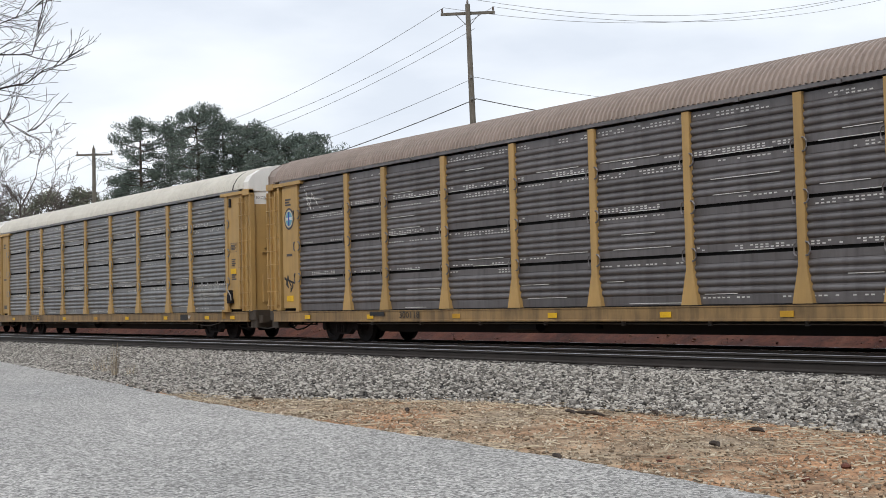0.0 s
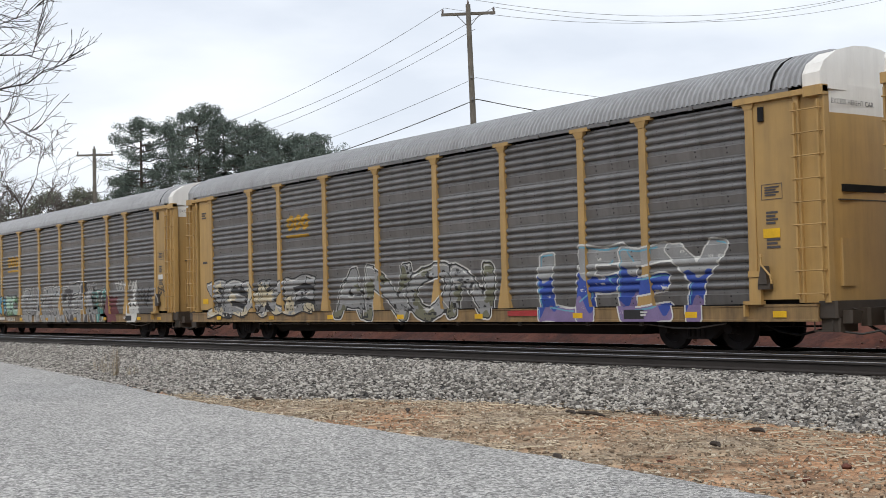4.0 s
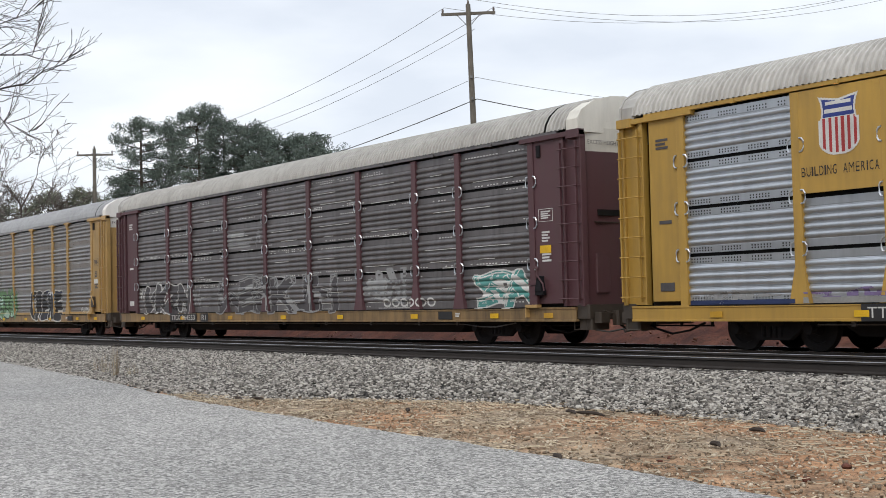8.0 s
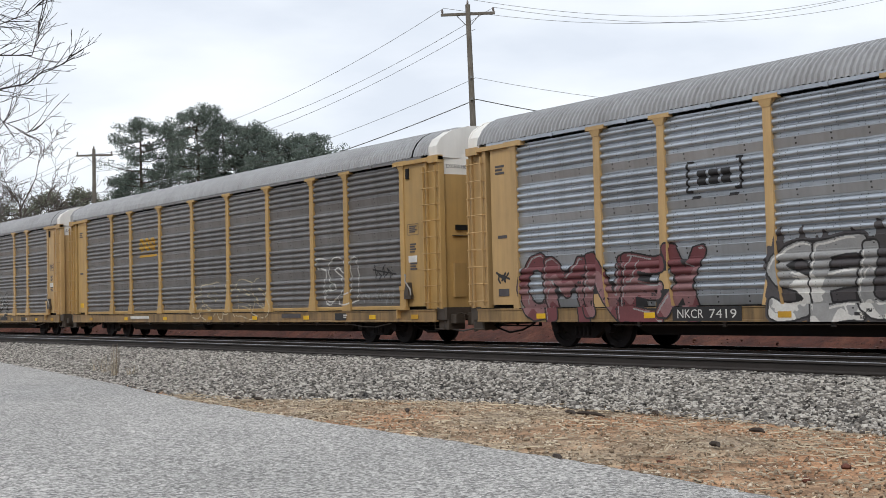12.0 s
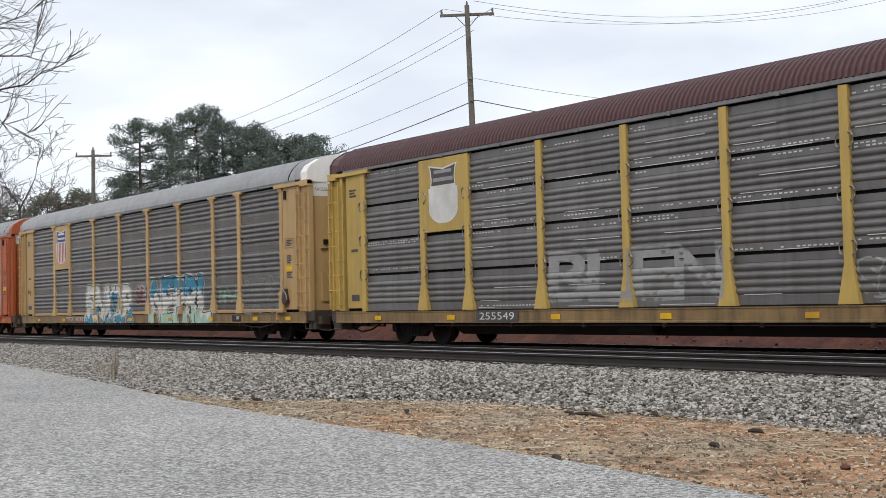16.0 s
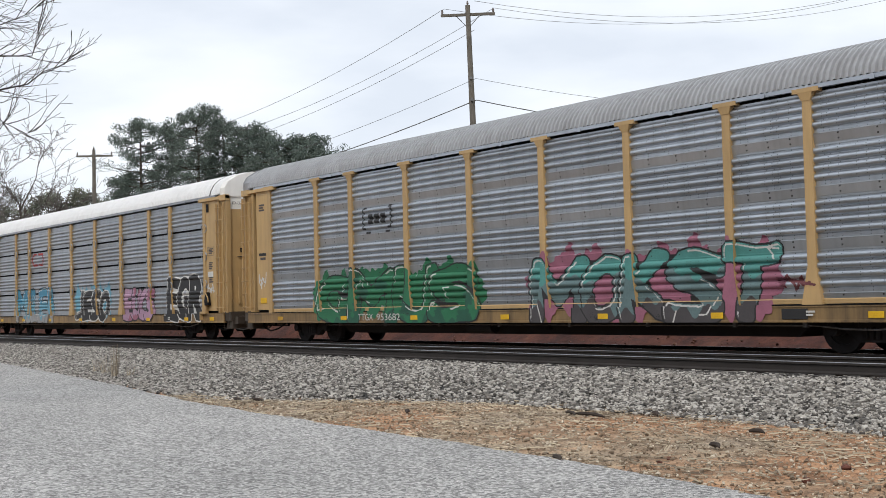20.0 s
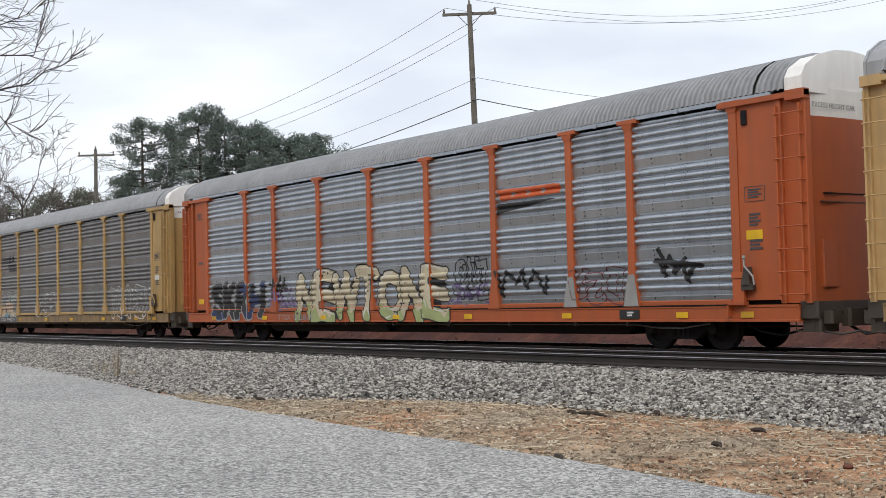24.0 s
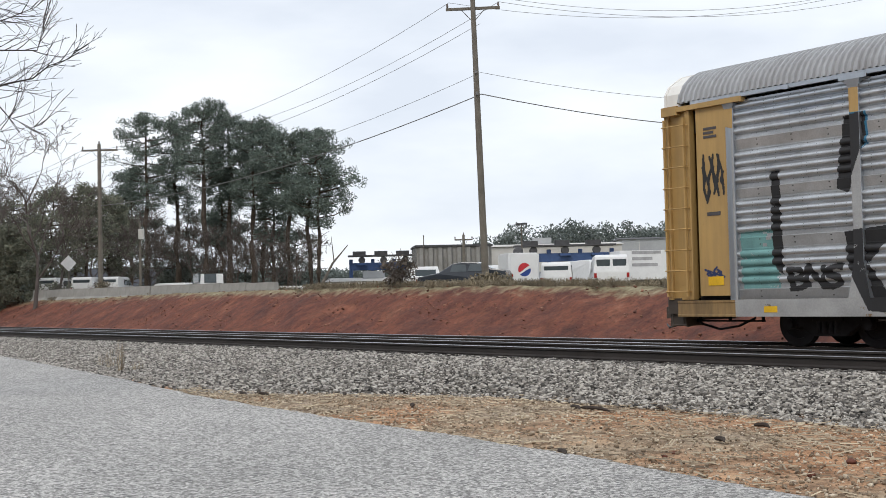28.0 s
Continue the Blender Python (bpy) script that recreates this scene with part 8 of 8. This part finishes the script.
part("plate", Build().prism([(-0.55, 0), (-0.5, -0.05), (0, -0.55), (0.05, -0.5), (0.55, 0), (0.5, 0.05), (0, 0.55), (-0.05, 0.5)], -0.012, 0.012, Matrix.Translation((0, 0, 2.55)) @ pose(0, 0, 0, 0, 0, YAW) @ pose(0, -0.06, 0, 90, 0, 0)), SIGN_BACK, sign)


def ribbed_shed(t, length, depth, height):
    part("wall", Build().box(-length / 2, length / 2, -depth / 2, depth / 2, -0.2, height), SHEET_GREY, t)
    n = int(length / 0.9)
    me = Build().prism([(-0.3, 0), (-0.16, -0.32), (0.16, -0.32), (0.3, 0)], -0.2, height - 0.1).mesh("rib")
    for k in range(n):
        part("rib", me, SHEET_GREY, t, at=pose(-length / 2 + (k + 0.5) * length / n, -depth / 2, 0))
    part("roof", Build().box(-length / 2 - 0.1, length / 2 + 0.1, -depth / 2 - 0.2, depth / 2 + 0.2, height, height + 0.18), DARK_STEEL, t)


def plain_shed(t, length, depth, height, material=None):
    part("wall", Build().box(-length / 2, length / 2, -depth / 2, depth / 2, -0.2, height), material or SHEET_PALE, t)
    part("roof", Build().prism([(-length / 2 - 0.2, -depth / 2 - 0.2), (length / 2 + 0.2, -depth / 2 - 0.2), (length / 2 + 0.2, depth / 2 + 0.2), (-length / 2 - 0.2, depth / 2 + 0.2)], height, height + 0.35, ring2=[(-length / 2, -0.2), (length / 2, -0.2), (length / 2, 0.2), (-length / 2, 0.2)]), SHEET_PALE if material is None else DARK_STEEL, t)
    for k in range(int(length / 4)):
        part("seam", Build().box(-0.04, 0.04, -0.03, 0, 0, height - 0.1), SHEET_PALE, t, at=pose(-length / 2 + 2 + 4 * k, -depth / 2, 0))
    part("roof_unit", Build().box(-1.0, 1.0, -0.8, 0.8, height + 0.2, height + 0.95, c=0.06), SHEET_MID, t)


def rack(t, length, depth, height):
    """A blue steel rack loaded with dark machinery."""
    for k in range(4):
        x = -length / 2 + k * length / 3
        part("upright", Build().box(x - 0.18, x + 0.18, -0.2, 0.2, -0.2, height - 0.6, c=0.03), BLUE_STEEL, t)
    part("beam", Build().box(-length / 2, length / 2, -0.25, 0.25, height - 1.7, height - 0.95, c=0.03), BLUE_STEEL, t)
    part("deck", Build().box(-length / 2 - 0.3, length / 2 + 0.3, -0.8, 0.8, height - 0.35, height - 0.2), DARK_STEEL, t)
    for k in range(3):
        x = -length / 3 + k * length / 3
        part("motor", Build().disc((x, -0.35, height - 0.7), "y", 0.35, 0.6, 12), DARK_STEEL, t)
        part("motor_mount", Build().box(x - 0.5, x + 0.5, -0.7, 0.1, height - 1.2, height - 1.0, c=0.03), BLUE_STEEL, t)
        part("gantry", Build().box(x - 0.9, x + 0.4, -0.6, 0.5, height - 0.2, height + 0.18, c=0.05), DARK_STEEL, t)


def low_house(t, length, depth, height):
    part("wall", Build().box(-length / 2, length / 2, -depth / 2, depth / 2, -0.2, height), SHEET_PALE, t)
    part("roof", Build().prism([(-length / 2 - 0.4, -depth / 2 - 0.4), (length / 2 + 0.4, -depth / 2 - 0.4), (length / 2 + 0.4, depth / 2 + 0.4), (-length / 2 - 0.4, depth / 2 + 0.4)], height, height + 2.1, ring2=[(-length / 2 + 2, -0.1), (length / 2 - 2, -0.1), (length / 2 - 2, 0.1), (-length / 2 + 2, 0.1)]), ROOF_SLATE, t)


box_body("ribbed_warehouse", 0.002, 122, 6, (7.2, 6, 5.35), SHEET_GREY, "low grey ribbed steel warehouse", "building", ribbed_shed)
box_body("pale_warehouse", 0.075, 130, -4, (16, 8, 5.5), SHEET_PALE, "long pale steel warehouse with rooftop unit", "building", plain_shed)
box_body("grey_warehouse", 0.185, 150, 0, (15, 9, 6.8), SHEET_MID, "blue-grey flat-roofed steel warehouse", "building", lambda t, a, b, c: plain_shed(t, a, b, c, SHEET_MID))
box_body("machine_rack", 0.093, 112, 2, (8.5, 1.6, 5.2), BLUE_STEEL, "blue steel rack loaded with dark machinery", "rack", rack)
box_body("machine_rack", -0.052, 125, 4, (6.5, 1.6, 5.1), BLUE_STEEL, "blue steel rack loaded with dark machinery", "rack", rack)
box_body("low_shed", -0.06, 118, 0, (8.5, 4, 2.2), SHEET_PALE, "low white shed wall behind parked trucks", "building", plain_shed)
box_body("house", -0.262, 135, 0, (14, 8, 2.4), ROOF_SLATE, "low house with a dark hipped roof among trees", "house", low_house)

# Lamp post and small poles in the lot.
lamp = empty("lamp_post", Matrix.Translation(spot(0.059, 108)))
tagged(lamp, "tall lot lamp post with two heads", "lamp post")
part("pole", Build().tube([(0, 0, -0.3), (0, 0, 6.7)], [0.09, 0.06], 8), GREY_BARK, lamp)
for s in (-1, 1):
    part("lamp_head", Build().box(s * 0.35 - 0.3, s * 0.35 + 0.3, -0.15, 0.15, 6.65, 6.8, c=0.03), DARK_STEEL, lamp)
utility_pole(spot(0.0125, 104), 5.7, 54, 0.75, "short wooden pole with a transformer in the lot")
small = empty("thin_pole", Matrix.Translation(spot(-0.0195, 105)))
tagged(small, "thin metal pole in the lot", "pole")
part("pole", Build().tube([(0, 0, -0.3), (0, 0, 5.8)], [0.06, 0.04], 8), GREY_BARK, small)
post2 = empty("utility_pole", Matrix.Translation(spot(-0.247, 100)))
tagged(post2, "short pole with a grey transformer by the trees", "utility pole", "utility poles")
part("pole", Build().tube([(0, 0, -0.3), (0, 0, 6.2)], [0.12, 0.09], 8), POLE_WOOD, post2)
part("transformer", Build().disc((0.25, 0, 5.2), "z", 0.24, 0.8, 14), SHEET_PALE, post2)

# Far woods behind the buildings.
rng = np.random.default_rng(9)
cl = []
for k in range(420):
    s = -0.42 + 0.68 * rng.random()
    d = rng.uniform(240, 300)
    p = spot(s, d)
    h = 13.2 + 3.0 * noise.noise((s * 40, 0, 0)) + 2 * noise.noise((s * 130, 3, 0)) if s > 0.038 else 5.5 + 2 * noise.noise((s * 60, 0, 0))
    for z in np.linspace(0.5, max(2, h), 8):
        cl.append((p.x + rng.normal() * 1.5, p.y + rng.normal() * 1.5, p.z + z))
v, f = cards(cl, 90, 2.0, 0.5, rng, 0.8, 0.0, 0.55)
tagged(part("far_woods", array_mesh(v, f, "far_woods"), HAZY_LEAF), "dark line of distant woods with haze mixed into the leaf colour", "trees", kind="stuff")

# Unseen woods added behind the camera, so that upright panels reflect dark, not sky.
cl = []
for k in range(520):
    x = rng.uniform(-150, 110)
    p = Vector((x, -52 - 14 * rng.random(), 0))
    h = 11.5 + 3.0 * noise.noise((x * 0.06, 0, 5)) + 2.5 * noise.noise((x * 0.3, 3, 5))
    for z in np.linspace(0.0, h, 8):
        cl.append((p.x + rng.normal() * 1.4, p.y + rng.normal() * 1.4, ground_z(p.x, p.y) + z))
v, f = cards(cl, 26, 1.9, 1.1, rng, 0.8, 0.0, 0.7)
tagged(part("roadside_woods", array_mesh(v, f, "roadside_woods"), HAZY_LEAF), "unseen woods added behind the camera to darken what the panels reflect", "trees", kind="stuff")

# Dry grass and brush on the bank's top edge.
rng = np.random.default_rng(21)
cl = []
for k in range(2300):
    x = rng.uniform(-92, -14)
    y = 9.45 + abs(rng.normal()) * 0.7 - 0.55 * rng.random() ** 2
    if noise.noise((x * 0.3, y * 0.4, 8)) < (0.22 if x < -52 else -0.18):
        continue
    cl.append((x, y, ground_z(x, y) + 0.08))
v, f = cards(cl, 24, 0.24, 0.24, rng, 0.5, -1.2, 0.06)
tagged(part("bank_grass", array_mesh(v, f, "bank_grass"), DRY_GRASS), "dry tan grass along the top of the clay bank", "grass", kind="stuff")


def shrub(slope, depth, height, width, seed, material, label, y_fix=None):
    rng = np.random.default_rng(seed)
    t = empty("shrub", Matrix.Translation(spot(slope, depth)))
    tagged(t, label, "shrub", "shrubs on the bank")
    b = Build()
    for k in range(14):
        a = rng.uniform(0, 6.28)
        grow(b, Vector((0, 0, -0.1)), Vector((math.cos(a) * width, math.sin(a) * width, height)), height * 0.7, 0.02, 2, rng, 0.5, 0.1, 2, 0.2, 0.006)
    tagged(part("stemwork", b, TWIG, t), kind="stuff")
    c = [(rng.normal() * width * 0.35, rng.normal() * width * 0.35, height * rng.uniform(0.15, 0.85)) for _ in range(26)]
    v, f = cards(c, 26, 0.3, 0.16, rng, 0.8)
    tagged(part("foliage", array_mesh(v, f, "foliage"), material, t), kind="stuff")


shrub(-0.040, 51.5, 1.35, 0.9, 61, BRUSH, "scrubby grey-green shrub on the edge of the bank")
shrub(-0.278, 81.0, 1.2, 0.6, 62, DRY_GRASS, "tuft of tall dry grass at the pole's foot")
shrub(-0.312, 88, 1.4, 1.3, 63, CEDAR, "low dark shrub beside the road sign")
shrub(0.032, 52.5, 0.5, 1.0, 64, DRY_GRASS, "dry weeds round the foot of the utility pole")
# ---- litter, weeds and sticks on the verge ----
BARK_BIT = plain("bark_bits", (0.045, 0.033, 0.026), 0.95)
STRAW = leaf_material("straw", (0.12, 0.085, 0.055), (0.50, 0.42, 0.30))
rng = np.random.default_rng(5)
v, f = [], []
for k in range(7000):
    x = -34 + 31 * rng.random() ** 0.8
    a, b = lerp_table(ROAD_EDGE, x), lerp_table(BALLAST_FOOT, x)
    if b - a < 0.25:
        continue
    y = a - 0.15 + (b - a + 0.3) * rng.random()
    if noise.noise((x * 0.55, y * 1.3, 4)) < rng.uniform(-0.5, 0.15):
        continue
    z = max(ground_z(x, y), -10) + 0.03
    t, s, w = rng.normal() * 0.7, 0.04 + 0.24 * rng.random() ** 2, rng.uniform(0.004, 0.011)
    d, e = Vector((math.cos(t), math.sin(t), rng.normal() * 0.12)) * s / 2, Vector((-math.sin(t), math.cos(t), 0)) * w
    c = Vector((x, y, z))
    o = len(v)
    v += [tuple(c - d - e), tuple(c + d - e), tuple(c + d + e), tuple(c - d + e), tuple(c - d + Vector((0, 0, w))), tuple(c + d + Vector((0, 0, w)))]
    f += [(o, o + 1, o + 5, o + 4), (o + 2, o + 3, o + 4, o + 5)]
tagged(part("straw_litter", mesh_of(v, f, "straw_litter"), STRAW), "pale straw and wood chips strewn over the dirt", "litter", kind="stuff")


def stick(x, y, length, turn, thick, label, material=None):
    z = ground_z(x, y) + 0.035
    t = radians(turn)
    d = Vector((math.cos(t), math.sin(t), 0)) * length / 2
    c = Vector((x, y, z))
    ob = part("bark_strip", Build().tube([-d, -d * 0.4 + Vector((0, 0, thick * 0.4)), d * 0.3 + Vector((0.01, 0.02, thick * 0.5)), d], [thick * 0.5, thick, thick * 0.9, thick * 0.3], 6), material or BARK_BIT, at=Matrix.Translation(c))
    tagged(ob, label, "bark", "bark strips on the dirt")


def clod(x, y, size, seed):
    rng = np.random.default_rng(seed)
    bm = bmesh.new()
    bmesh.ops.create_icosphere(bm, subdivisions=2, radius=size)
    for q in bm.verts:
        q.co *= 1 + 0.35 * noise.noise(q.co * 3 / size + Vector((seed, 0, 0)))
        q.co.z *= 0.7
    me = bpy.data.meshes.new("clod")
    bm.to_mesh(me)
    bm.free()
    ob = part("clod", me, CLOD, at=pose(x, y, ground_z(x, y) + size * 0.4))
    tagged(ob, "lump of reddish clay on the dirt verge", "clod", "clods on the verge")


CLOD = plain("clay_clod", (0.13, 0.05, 0.035), 0.95, 0.0, 0.3, 20.0, 0.6, 60)
stick(-12.87, -7.36, 0.75, -10, 0.03, "dark strip of bark lying on the dirt")
stick(-13.27, -7.37, 0.45, -25, 0.03, "dark strip of bark lying on the dirt")
stick(-9.16, -9.01, 0.30, -30, 0.03, "dark strip of bark lying on the dirt")
stick(-9.93, -10.59, 0.35, -30, 0.03, "dark strip of bark lying on the dirt")
stick(-20.13, -9.10, 0.80, -15, 0.03, "dark strip of bark lying on the dirt")
stick(-19.26, -9.17, 0.50, 0, 0.03, "dark strip of bark lying on the dirt")
stick(-20.81, -8.17, 0.30, -5, 0.03, "dark strip of bark lying on the dirt")
stick(-15.35, -8.75, 0.30, -35, 0.03, "dark strip of bark lying on the dirt")
stick(-12.54, -6.43, 0.35, -35, 0.03, "dark strip of bark lying on the dirt")
stick(-25.59, -6.04, 0.40, -35, 0.03, "dark strip of bark lying on the dirt")
stick(-9.78, -7.57, 0.30, -15, 0.03, "dark strip of bark lying on the dirt")
stick(-18.29, -8.12, 0.30, -35, 0.03, "dark strip of bark lying on the dirt")
clod(-7.23, -9.39, 0.050, 1497)
clod(-7.07, -10.19, 0.040, 1428)
clod(-8.99, -9.89, 0.030, 1185)
clod(-8.91, -10.11, 0.030, 1168)
clod(-7.29, -9.02, 0.025, 1530)

# Tall pale weeds where the ballast meets the road.
for x, y, h, n, seed in ((-29.2, -7.75, 0.85, 26, 1), (-30.6, -7.5, 0.6, 16, 2), (-28.6, -7.6, 0.35, 16, 3), (-31.6, -7.3, 0.4, 12, 4)):
    rng = np.random.default_rng(seed)
    w = Build()
    for k in range(n):
        t = rng.uniform(0, 6.28)
        p = Vector((rng.normal() * 0.06, rng.normal() * 0.06, -0.03))
        q = p + Vector((math.cos(t) * 0.14 * rng.random(), math.sin(t) * 0.14 * rng.random(), h * rng.uniform(0.5, 1.0)))
        w.tube([p, p.lerp(q, 0.5) + Vector((0.01, 0, 0)), q], [0.006, 0.005, 0.002], 3, False)
    ob = part("weed", w, STRAW, at=pose(x, y, ground_z(x, y)))
    tagged(ob, "tuft of tall pale dead weeds beside the road", "weed", "weeds by the road")


# ---- what moves ----
EASE = (0, 0, 0.3, 0.4, 0.4, 0.3, 0.2, 0.05, 0, -0.12, -0.08, 0.5, 0.55, 0.15, -0.2, -0.3, -0.45, -0.55, -0.45, -0.57, -0.55, -0.6, -0.55, -0.3, -0.05, -0.28, -0.3, 0.0, 0)
HALF_EASE = {2.5: -0.45, 10.5: -0.3, 11.5: -0.4, 12.5: -0.85, 13: -0.55, 21.5: -1.15}
LAG = sorted({**dict(enumerate(EASE)), **HALF_EASE}.items())
TRAIN = [(t, -36.3 + 19.88 * t + 0.0075 * t * t + e) for t, e in LAG]


def motions():
    """The whole train rolls by; the wheels turn as they roll."""
    for number, car in enumerate(AUTORACKS):
        base = PITCH_CAR / 2 - PITCH_CAR * number
        walk(car, [(t, pose(s + base, 1.5, 0)) for t, s in TRAIN])
    steps = [k / FPS for k in range(28 * FPS + 1)]
    for k, wheels in enumerate(WHEELS):
        x = (-1, 1)[k] * WHEEL_BASE / 2
        rows = []
        for t in steps:
            way = lerp_table(TRAIN, t)
            rows.append((t, pose(x, 0, WHEEL_R, 0, math.degrees(way / WHEEL_R) % 360, 0)))
        walk(wheels[0], rows)
        keys = wheels[0].animation_data
        for w in wheels[1:]:
            w.rotation_mode = "QUATERNION"
            w.animation_data_create()
            w.animation_data.action = keys.action
            w.animation_data.action_slot = keys.action_slot


motions()
